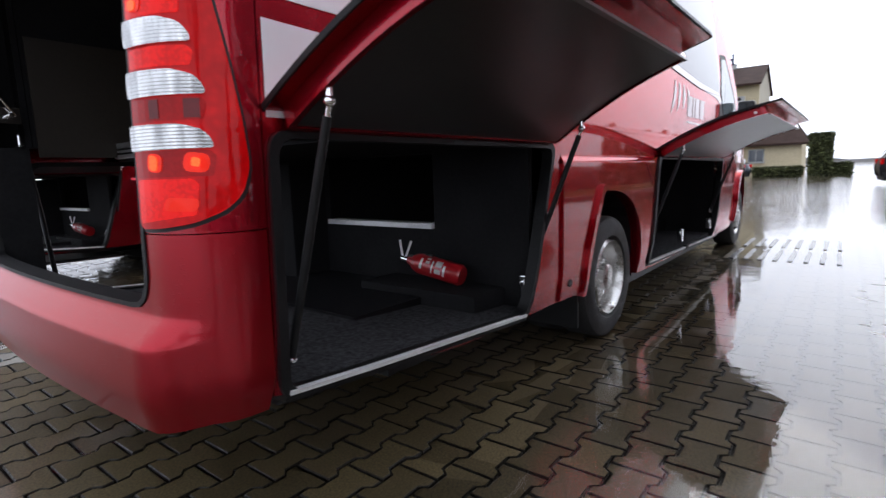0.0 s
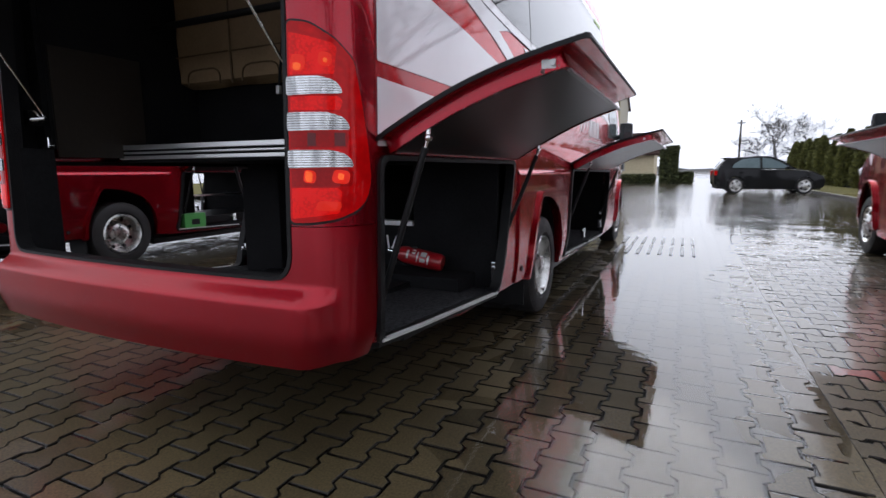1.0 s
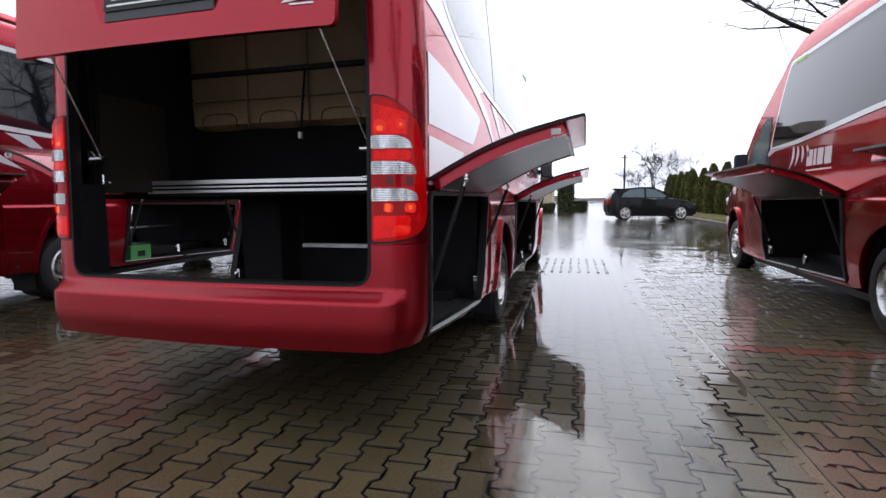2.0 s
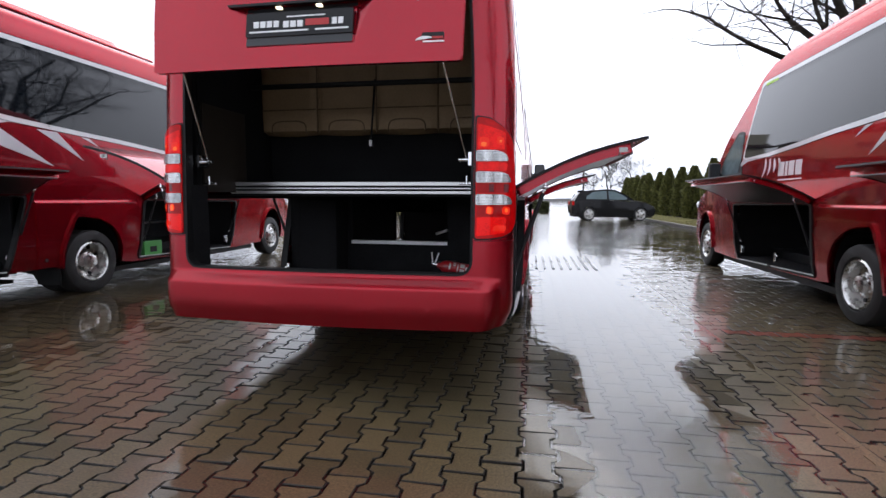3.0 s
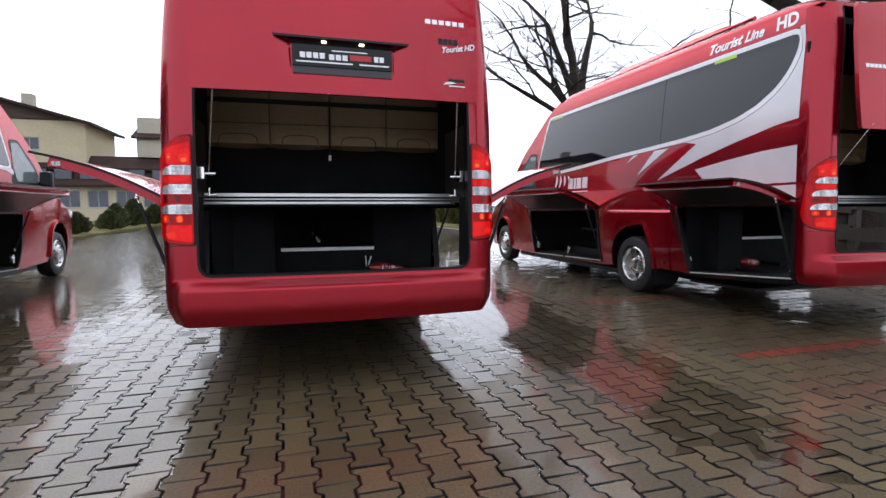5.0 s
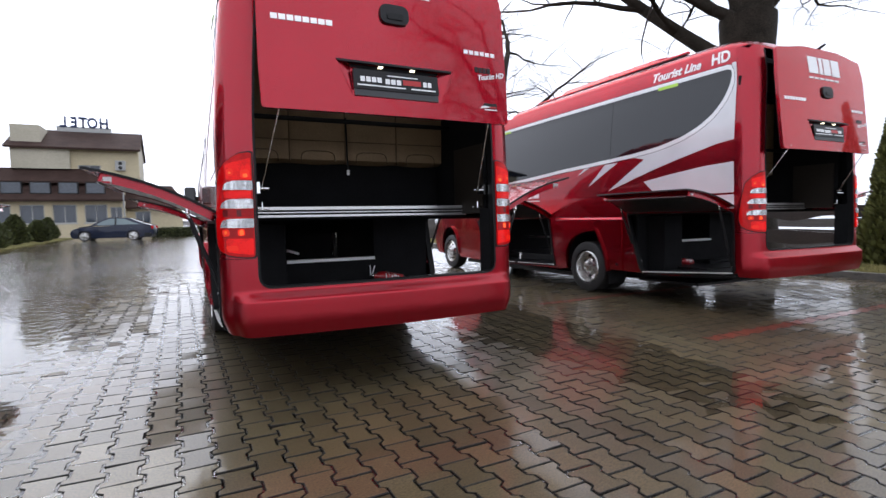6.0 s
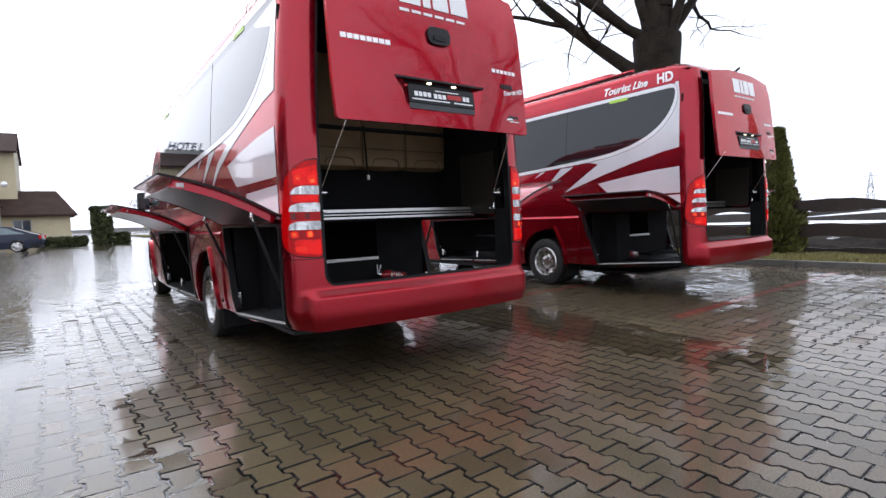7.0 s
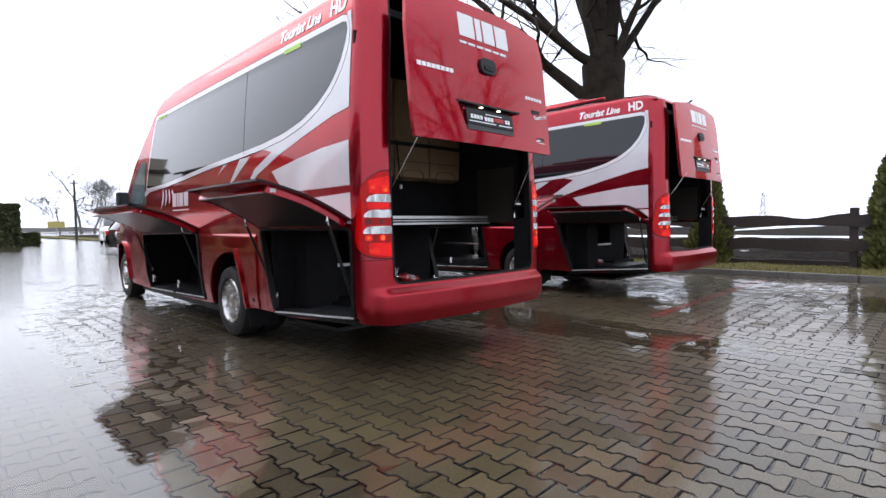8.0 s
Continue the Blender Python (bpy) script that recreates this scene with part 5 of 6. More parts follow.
tagged(part("field", field, SOIL, smooth=True), "dark ploughed winter field behind the wooden fence", "field", kind="structure")
for x0, x1, y0, y1, z in ((26, 33, -14, 24, 0.10), (50, 180, -60, 90, 0.10)):
    n = 40
    vs, fs = [], []
    for i in range(n + 1):
        y = y0 + (y1 - y0) * i / n
        a = x0 + (x1 - x0) * 0.45 * (noise.noise(Vector((y * 0.22, x0, 0))) + 0.35)
        b = x1 - (x1 - x0) * 0.45 * (noise.noise(Vector((y * 0.19, x1, 3))) + 0.35)
        k = math.sin(math.pi * i / n) ** 0.4
        mid = (a + b) / 2
        vs += [(mid + (a - mid) * k, y, z), (mid + (b - mid) * k, y, z)]
    fs = [(2 * i, 2 * i + 2, 2 * i + 3, 2 * i + 1) for i in range(n)]
    tagged(mesh_from("snow_patch", vs, fs, [SNOW]), "strip of old snow left on the field", "snow", kind="structure")
kerb = tagged(new("kerb"), "wet grey concrete kerb edging the yard", "kerb", kind="structure")
stone = bmesh.new()
box_into(stone, (-0.06, -0.495, -0.1), (0.06, 0.495, 0.10))
stone_ob = part("kerb_stone", stone, KERB, kerb, bevel=0.012)
stone_ob.matrix_basis = pose(kerb_x(-8), -8, 0)
for i in range(1, 48):
    y = -8 + i
    o = new("kerb_stone", stone_ob.data)
    o.parent = kerb
    turn = -math.degrees(math.atan((kerb_x(y + 0.5) - kerb_x(y - 0.5))))
    o.matrix_basis = pose(kerb_x(y), y, 0.0, 0, 0, turn)
# grass tufts on the verge
rng = np.random.default_rng(5)
vs, fs = [], []
for i in range(16000):
    y = float(rng.uniform(-6, 22)) if i % 3 else float(rng.uniform(-4, 4))
    x = kerb_x(y) + float(rng.uniform(0.08, 1.9))
    h, a, r = float(rng.uniform(0.02, 0.075)), float(rng.uniform(0, 6.28)), float(rng.uniform(0.006, 0.012))
    c, s = math.cos(a), math.sin(a)
    k = len(vs)
    lean = float(rng.uniform(-0.03, 0.03))
    vs += [(x - r * c, y - r * s, 0.085), (x + r * c, y + r * s, 0.085), (x + lean, y + lean * 0.7, 0.095 + h)]
    fs.append((k, k + 1, k + 2))
tagged(mesh_from("grass", vs, fs, [GRASS]), "short pale winter grass blades along the verge", "grass", kind="stuff")


# ---- pavers ----
LONG, PITCH = 0.200, 0.1425
HALF_WIDE, HALF_WAIST, GAP = 0.084, 0.0585, 0.0046


def paver_outline(shrink):
    e, w, l = HALF_WIDE - shrink, HALF_WAIST - shrink, LONG / 2 - shrink
    right = [(e, -l), (e, -0.060), (e - 0.006, -0.055), (w + 0.006, -0.045), (w, -0.040), (w, 0.040), (w + 0.006, 0.045), (e - 0.006, 0.055), (e, 0.060), (e, l)]
    return right + [(-x, y) for x, y in reversed(right)]


RINGS = [(paver_outline(GAP), -0.024), (paver_outline(GAP), -0.003), (paver_outline(GAP + 0.0032), 0.0)]
BLOCK_VERTS = np.array([(x, y, z) for ring, z in RINGS for x, y in ring])
SIDES = 20
BLOCK_FACES = [(k * SIDES + i, k * SIDES + (i + 1) % SIDES, (k + 1) * SIDES + (i + 1) % SIDES, (k + 1) * SIDES + i) for k in range(2) for i in range(SIDES)]
BLOCK_FACES.append(tuple(range(2 * SIDES, 3 * SIDES)))
SEAM_R, SEAM_L = 2.53, -2.44


def paver_spots():
    """Centres of all pavers near the camera, and whether they lie across."""
    spots = []
    for i in range(-18, 17):
        x = 0.127 + PITCH * i
        for j in range(int(17.5 / LONG)):
            spots.append((x, -4.797 + LONG * (j + 0.5 * (i % 2)), 0))
    for lo, hi in ((SEAM_R - 0.02, 8.0), (-8.228, SEAM_L - 0.085)):
        for j in range(int(17.3 / PITCH)):
            y = -4.8 + PITCH * j
            for i in range(int((hi - lo) / LONG)):
                x = lo + LONG * (i + 0.5 + 0.5 * (j % 2))
                if x < kerb_x(y) - 0.2 and x < hi:
                    spots.append((x, y, 1))
            spots.append((lo + 0.05, y, 2) if j % 2 else (lo + LONG * int((hi - lo) / LONG) + 0.05, y, 2))
    return spots


pavement = tagged(new("pavement"), "wet brown-grey interlocking concrete pavers with dark joints", "pavement", kind="structure")
near_mesh = bpy.data.meshes.new("paver")
near_mesh.from_pydata([tuple(v) for v in BLOCK_VERTS], [], BLOCK_FACES)
near_mesh.materials.append(PAVER)
near_mesh.materials.append(JOINT)
for k in range(2 * SIDES):
    near_mesh.polygons[k].material_index = 1
near_mesh.update()
all_v, all_f, all_m = [], [], []
count, made = 0, 0
for x, y, across in paver_spots():
    dz, tx, ty = rng.normal(0, 0.0008), rng.normal(0, 0.013), rng.normal(0, 0.013)
    orange = across and x > 0 and (abs(y + 0.245) < 0.083 or abs(y - 1.9) < 0.083) and SEAM_R + 0.1 < x < 7.6
    if not across and made < 300 and -0.95 < x < 1.1 and -2.2 < y < 1.2:
        o = new("paver", near_mesh)
        o.parent = pavement
        o.matrix_basis = Matrix.Translation((x, y, dz)) @ Euler((tx, ty, 0)).to_matrix().to_4x4()
        made += 1
        continue
    v = BLOCK_VERTS.copy()
    if across:
        v = np.stack([-v[:, 1] * (0.5 if across == 2 else 1.0), v[:, 0], v[:, 2]], axis=1)
    v[:, 2] += dz + v[:, 0] * ty + v[:, 1] * tx
    v[:, 0] += x
    v[:, 1] += y
    all_v.append(v)
    all_f += [tuple(k + count for k in f) for f in BLOCK_FACES]
    all_m += [2] * (2 * SIDES) + [1 if orange else 0]
    count += len(v)
rest = mesh_from("paver_field", [tuple(p) for p in np.concatenate(all_v)], all_f, [PAVER, PAVER_ORANGE, JOINT], pavement, all_m)
rest["kind"] = "stuff"
far_v, far_f = [], []
for j in list(range(-150, -88)) + list(range(244)):
    y = 12.75 + 0.2 * j
    for i in range(110):
        x = -8.2 + PITCH * i + 0.07 * (j % 2)
        if x > kerb_x(y) - 0.15:
            continue
        dz, tx, ty = rng.normal(-0.003, 0.0008), rng.normal(0, 0.015), rng.normal(0, 0.012)
        k = len(far_v)
        far_v += [(x + a, y + b, dz + a * ty + b * tx) for a, b in ((-0.067, -0.096), (0.067, -0.096), (0.067, 0.096), (-0.067, 0.096))]
        far_f.append((k, k + 1, k + 2, k + 3))
far_part = mesh_from("paver_field", far_v, far_f, [PAVER], pavement)
far_part["kind"] = "stuff"
bed = bmesh.new()
box_into(bed, (-8.4, -5.0, -0.04), (8.3, 12.7, -0.020))
box_into(bed, (-8.4, 12.702, -0.04), (7.4, 62.0, -0.012))
box_into(bed, (-8.4, -17.6, -0.04), (8.3, -5.002, -0.012))
part("joint_sand", bed, JOINT, pavement)
for x0, x1 in ((2.462, 2.514), (-2.530, -2.494)):
    part("edging_strip", box((x0, -4.9, -0.015), (x1, 12.6, -0.003)), PAVER, pavement, "narrow grey edging between the paver fields")
# rain standing on the pavers, deeper in a few dips
POOLS = ((4.8, 0.65, 1.0, 0.45, 0.4), (5.4, -2.2, 0.9, 0.5, 0.7))
vs, fs = [], []
NX = 110
POOL_ROWS = [-4.9 + 17.4 * j / 118 for j in range(119)] + [12.5 + 0.8 * j for j in range(1, 62)]
for y in POOL_ROWS:
    for i in range(NX + 1):
        x = min(-8.3 + 16.4 * i / NX, kerb_x(y) - 0.07)
        lane = math.exp(-((x - 1.72) / (0.42 + 0.22 * smooth(-0.4, 1.2, y))) ** 2) * smooth(-2.3, -0.6, y) + 0.85 * math.exp(-((x + 3.0) / 0.95) ** 2) * smooth(-3.6, -1.2, y)
        blot = noise.noise(Vector((x * 0.55, y * 0.45, 0.3)))
        for px, py, sx, sy, k in POOLS:
            lane += k * math.exp(-((x - px) / sx) ** 2 - ((y - py) / sy) ** 2)
        vs.append((x, y, -0.0040 + 0.011 * min(lane, 1.15) + 0.0030 * blot + (0.0062 + 0.0035 * noise.noise(Vector((x * 0.9, y * 1.3, 5.0)))) * smooth(4.0, 10.0, y)))
for j in range(len(POOL_ROWS) - 1):
    for i in range(NX):
        a = j * (NX + 1) + i
        fs.append((a, a + 1, a + NX + 2, a + NX + 1))
pool = tagged(mesh_from("puddle", vs, fs, [WATER]), "shallow rain water standing between the pavers", "puddle", kind="stuff")
pool.data.shade_smooth()
pool.visible_shadow = False
# drain cover with slots
drain = empty("drain_cover", "slotted grey drain cover set flush into the yard", "drain")
part("cover", box((1.08, 5.45, -0.004), (2.12, 7.3, 0.0030)), PAVER, drain, bevel=0.002)
for k in range(2):
    for i in range(8):
        x = 1.14 + 0.125 * i
        part("slot", box((x, 5.4 + 0.95 * k, 0.0), (x + 0.04, 6.15 + 0.95 * k, 0.0150)), DRAIN_IRON, drain)


# ---- trees ----
def branches(seed, start, direction, length, radius, depth, spread, droop=0.0, pieces=None):
    """Recursive tapered limbs as lists of (a, b, ra, rb, depth)."""
    random.seed(seed)
    out = []

    def grow(p, d, ln, r, level):
        n = 4 if level < 2 else 3
        q = p.copy()
        for i in range(n):
            step = (d + Vector((random.uniform(-1, 1), random.uniform(-1, 1), random.uniform(-0.6, 0.8))) * (0.17 if level == 0 else 0.3)).normalized()
            d = (step + Vector((0, 0, -droop * level * 0.06))).normalized()
            r2 = r * (0.86 if level < 2 else 0.78)
            nxt = q + d * ln / n
            out.append((q.copy(), nxt.copy(), r, r2, level))
            q, r = nxt, r2
            if level < depth and i >= 1:
                for _ in range(2 if level > 0 else 1):
                    side_way = Vector((random.uniform(-1, 1), random.uniform(-1, 1), random.uniform(-0.25, 0.7))).normalized()
                    grow(q.copy(), (d * (1 - spread) + side_way * spread).normalized(), ln * random.uniform(0.5, 0.72), r * random.uniform(0.42, 0.62), level + 1)
        if level < depth:
            grow(q.copy(), (d + Vector((random.uniform(-1, 1), random.uniform(-1, 1), 0.2)) * 0.4).normalized(), ln * 0.65, r * 0.9, level + 1)

    grow(Vector(start), Vector(direction).normalized(), length, radius, 0)
    return out


def limbs_mesh(name, segs, mat, parent, label=""):
    vs, fs = [], []
    for a, b, ra, rb, level in segs:
        n = 8 if level == 0 else (6 if level < 3 else 3)
        axis = (b - a).normalized()
        u = axis.orthogonal().normalized()
        w = axis.cross(u)
        k = len(vs)
        for p, r in ((a, ra), (b, rb)):
            for i in range(n):
                t = 2 * math.pi * i / n
                vs.append(tuple(p + u * (r * math.cos(t)) + w * (r * math.sin(t))))
        fs += [(k + i, k + (i + 1) % n, k + n + (i + 1) % n, k + n + i) for i in range(n)]
        fs.append(tuple(k + n + i for i in range(n)))
    ob = mesh_from(name, vs, fs, [mat], parent)
    ob.data.shade_smooth()
    if label:
        ob["label"] = label
    return ob


def bare_tree(x, y, height, radius, seed, depth, label, forks):
    tree = empty("bare_tree", label, "tree")
    tree.location = (x, y, 0)
    top = height * 0.36
    bm = bmesh.new()
    rings = []
    sides, levels = 18, 26
    for k in range(levels + 1):
        t = k / levels
        z = -0.1 + (top + 0.25) * t
        ring = []
        for i in range(sides):
            a = 2 * math.pi * i / sides
            flare = 0.55 * math.exp(-z / 0.45) + 0.10 * smooth(0.8, 1.0, t)
            knot = 0.10 * noise.noise(Vector((math.cos(a) * 1.3, math.sin(a) * 1.3, z * 0.9 + seed))) + 0.05 * noise.noise(Vector((math.cos(a) * 4, math.sin(a) * 4, z * 2.2 + seed)))
            rad = radius * (1.0 - 0.12 * t + flare + knot)
            ring.append(bm.verts.new((rad * math.cos(a), rad * math.sin(a), z)))
        rings.append(ring)
    for a, b in zip(rings, rings[1:]):
        for i in range(sides):
            bm.faces.new((a[i], a[(i + 1) % sides], b[(i + 1) % sides], b[i]))
    bm.faces.new(rings[-1])
    part("trunk", bm, BARK, tree, "thick dark wet trunk", smooth=True)
    p = Vector((0, 0, top))
    thin = []
    for k, (dx, dy, dz, ln, rr, h) in enumerate(forks):
        segs = branches(seed * 31 + k, (p.x, p.y, top * h), (dx, dy, dz), ln, radius * rr, depth, 0.62, 0.6)
        limbs_mesh("limb", [s for s in segs if s[4] < 2], BARK, tree)
        thin += [s for s in segs if s[4] >= 2]
    crown = limbs_mesh("crown", thin, TWIG, tree, "bare winter twigs")
    crown["kind"] = "stuff"
    return tree


bare_tree(10.3, 4.3, 14.5, 0.60, 3, 5, "old bare winter tree with a thick dark trunk behind the kerb",
          [(-0.72, 0.62, 0.55, 3.6, 0.33, 0.80), (-0.80, 0.55, 0.40, 3.4, 0.24, 1.0), (-0.22, 0.18, 1.0, 4.2, 0.52, 0.99), (0.12, -0.05, 1.0, 4.4, 0.55, 0.99), (0.22, -0.20, 1.0, 4.0, 0.46, 0.97), (0.02, 0.12, 1.0, 4.0, 0.44, 0.97), (0.20, -0.22, 0.95, 2.2, 0.30, 0.88), (-0.45, 0.62, 0.75, 3.0, 0.22, 0.95), (-0.60, 0.30, 0.95, 3.2, 0.24, 0.97), (0.45, -0.40, 0.80, 3.0, 0.24, 0.95)])
bare_tree(10.2, 14.2, 12.6, 0.30, 8, 5, "slender bare winter tree with forked trunk behind the kerb",
          [(-0.35, -0.2, 1.0, 3.8, 0.68, 0.98), (0.4, 0.2, 1.0, 3.9, 0.68, 0.98), (-0.9, -0.1, 0.5, 3.2, 0.42, 0.9), (0.9, -0.3, 0.6, 2.5, 0.42, 0.93), (-0.6, 0.5, 0.75, 3.0, 0.46, 0.95), (-0.55, 0.1, 0.9, 2.4, 0.40, 0.9), (-0.15, 0.3, 1.0, 3.6, 0.56, 0.99), (0.6, 0.35, 0.9, 2.5, 0.42, 0.92)])

bare_tree(9.6, -10.0, 13.0, 0.42, 14, 4, "tall bare winter tree behind the kerb",
          [(-0.35, -0.2, 1.0, 4.0, 0.6, 0.98), (0.4, 0.2, 1.0, 4.2, 0.6, 0.98), (-0.9, -0.1, 0.5, 3.2, 0.4, 0.9), (0.9, -0.3, 0.6, 3.0, 0.36, 0.93), (-0.6, 0.5, 0.75, 3.0, 0.4, 0.95)])


def far_tree(x, y, h, seed):
    tree = empty("bare_tree", "small distant bare tree behind the yard", "tree", "distant bare trees")
    tree.location = (x, y, 0)
    segs = branches(seed, (0, 0, 0), (0, 0, 1), h * 0.5, h * 0.022, 4, 0.6)
    limbs_mesh("trunk", [s for s in segs if s[4] == 0], HAZE_TWIG, tree)
    crown = limbs_mesh("crown", [(a, b, max(ra, 0.018), max(rb, 0.014), l) for a, b, ra, rb, l in segs if l > 0], HAZE_TWIG, tree)
    crown["kind"] = "stuff"
    return tree


far_tree(16.0, 104, 11.5, 21)
far_tree(18.6, 108, 10.0, 22)
far_tree(14.2, 112, 8.0, 25)
far_tree(9.3, 55, 5.6, 36)


def foliage(seed, n, height, radius, taper, leaf, mat, parent, name="foliage"):
    """Many small flat sprays on an uneven upright body."""
    r = np.random.default_rng(seed)
    vs, fs = [], []
    for i in range(n):
        t = float(r.uniform(0.0, 1.0)) ** 0.85
        z = 0.05 + t * (height - 0.05)
        a = float(r.uniform(0, 2 * math.pi))
        body = radius * (1 - t ** taper) * (0.85 + 0.15 * min(1, t * 8)) * (1 + 0.34 * noise.noise(Vector((math.cos(a) * 1.6, math.sin(a) * 1.6, z * 2.2 + seed))))
        rad = max(0.01, body) * float(r.uniform(0.72, 1.14))
        p = Vector((rad * math.cos(a), rad * math.sin(a), z))
        out = Vector((math.cos(a), math.sin(a), float(r.uniform(0.5, 1.8)))).normalized()
        side_way = out.cross(Vector((r.normal(), r.normal(), r.normal()))).normalized()
        s = leaf * float(r.uniform(0.6, 1.3))
        k = len(vs)
        tip = p + out * s * 1.6
        vs += [tuple(p - side_way * s * 0.22), tuple(p + out * s * 0.7 - side_way * s * 0.5), tuple(tip), tuple(p + out * s * 0.7 + side_way * s * 0.5), tuple(p + side_way * s * 0.22)]
        fs.append((k, k + 1, k + 2, k + 3, k + 4))
    ob = mesh_from(name, vs, fs, [mat], parent)
    ob["kind"] = "stuff"
    return ob


def thuja(x, y, height, radius, seed, label, n=5200, group="", leaf=0.07, taper=2.3):
    tree = empty("thuja", label, "tree", group)
    tree.location = (x, y, 0.05)
    part("trunk", tube((0, 0, -0.05), (0, 0, height * 0.9), 0.05, 0.01), BARK, tree)
    # solid dark body painted as the inner shade between the sprays
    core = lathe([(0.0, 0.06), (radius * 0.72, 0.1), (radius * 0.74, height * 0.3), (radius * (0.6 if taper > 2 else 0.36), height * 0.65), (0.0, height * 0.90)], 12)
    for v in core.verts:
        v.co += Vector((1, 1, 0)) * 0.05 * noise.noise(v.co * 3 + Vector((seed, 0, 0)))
    part("core", core, LEAF_SHADE, tree, smooth=True)
    foliage(seed, n, height, radius, taper, leaf, LEAF, tree)
    return tree


thuja(9.75, 1.38, 2.50, 0.40, 1, "green columnar thuja beside the wooden fence", 10000, leaf=0.075, taper=1.15)
thuja(9.75, -1.95, 3.25, 0.52, 2, "tall dark green columnar thuja beside the fence post", 13000, leaf=0.075, taper=1.2)
row_label = "columnar thuja in a row along the yard"
first = thuja(9.35, 23.6, 2.85, 0.42, 3, row_label, 4200, "row of thujas", 0.10, 3.0)
second = thuja(9.2, 25.9, 2.65, 0.44, 4, row_label, 4200, "row of thujas", 0.10, 3.0)
third = thuja(9.3, 28.5, 2.75, 0.40, 5, row_label, 4200, "row of thujas", 0.10, 3.0)
for i, y in enumerate((31.2, 33.7, 35.6, 36.9, 38.2, 39.5, 40.8, 42.1, 43.5, 45.0)):
    copy_thing((first, second, third)[(i * 2) % 3], pose(9.25 + 0.12 * math.sin(i * 2.3) - 0.02 * i, y, 0.04, 0, 0, 67 * i))


def hedge_block(x, y, w, d, h, seed, label, mat=BUSH_LEAF, n=3000):
    hedge = empty("hedge", label, "hedge")
    hedge.location = (x, y, 0)
    # dark box as painted shade behind the leaves
    part("core", box((-w / 2 + 0.12, -d / 2 + 0.12, 0), (w / 2 - 0.12, d / 2 - 0.12, h - 0.12)), LEAF_SHADE, hedge)
    r = np.random.default_rng(seed)
    vs, fs = [], []
    for i in range(n):
        f = r.integers(0, 3)
        p = Vector((r.uniform(-w / 2, w / 2), r.uniform(-d / 2, d / 2), r.uniform(0.05, h)))
        if f == 0:
            p.x = math.copysign(w / 2 - 0.08, p.x)
        elif f == 1:
            p.y = math.copysign(d / 2 - 0.08, p.y)
        else:
            p.z = h - 0.08
        s = r.uniform(0.1, 0.2)
        a, b = Vector((r.normal(), r.normal(), r.normal())).normalized() * s, Vector((r.normal(), r.normal(), r.normal())).normalized() * s
        k = len(vs)
        vs += [tuple(p), tuple(p + a), tuple(p + a * 0.6 + b), tuple(p + b * 0.8)]
        fs.append((k, k + 1, k + 2, k + 3))
    ob = mesh_from("leaves", vs, fs, [mat], hedge)
    ob["kind"] = "stuff"


hedge_block(0.75, 41, 1.15, 1.2, 2.65, 11, "tall clipped square conifer near the hotel drive", n=6000)
hedge_block(-1.55, 41.2, 2.7, 1.1, 0.60, 12, "low clipped hedge near the hotel drive")
hedge_block(1.9, 41.3, 0.9, 1.1, 0.75, 13, "low clipped hedge near the hotel drive")


def round_bush(x, y, h, r0, seed):
    bush = empty("bush", "clipped cone-shaped evergreen bush on the hotel lawn", "bush", "bushes on the hotel lawn")
    bush.location = (x, y, 0.06)
    # dark cone as painted shade behind the sprays
    part("core", lathe([(0.0, 0.0), (r0 * 0.7, 0.08), (r0 * 0.75, h * 0.4), (0.0, h * 0.9)], 12), LEAF_SHADE, bush, smooth=True)
    foliage(seed, 1800, h, r0, 2.4, 0.11, BUSH_LEAF, bush)


for i, (x, y, h, r0) in enumerate(((-8.25, 20.6, 0.75, 0.42), (-8.2, 24.8, 0.80, 0.46), (-8.75, 27.6, 1.15, 0.46), (-8.7, 30.7, 1.45, 0.50), (-8.4, 34.3, 1.15, 0.56), (-9.0, 36.8, 1.2, 0.5), (-9.1, 40.5, 1.4, 0.50), (-9.6, 42.3, 1.3, 0.5))):
    round_bush(x, y, h, r0, 40 + i)
lawn = bmesh.new()
cols = [[lawn.verts.new((x, y, z)) for x, z in ((-7.25 - 0.02 * y, 0.0), (-7.25 - 0.02 * y, 0.06), (-12, 0.08), (-34, 0.10))] for y in (13, 16, 20, 24, 28, 32, 36, 40, 43)]
for a, b in zip(cols, cols[1:]):
    for i in range(3):
        lawn.faces.new((a[i], a[i + 1], b[i + 1], b[i]))
tagged(part("hotel_lawn", lawn, LAWN, smooth=True), "yellow-green winter lawn in front of the hotel", "lawn", kind="structure")

# ---- wooden fence ----
fence = empty("wooden_fence", "dark stained fence of wavy slab rails and square posts", "fence")


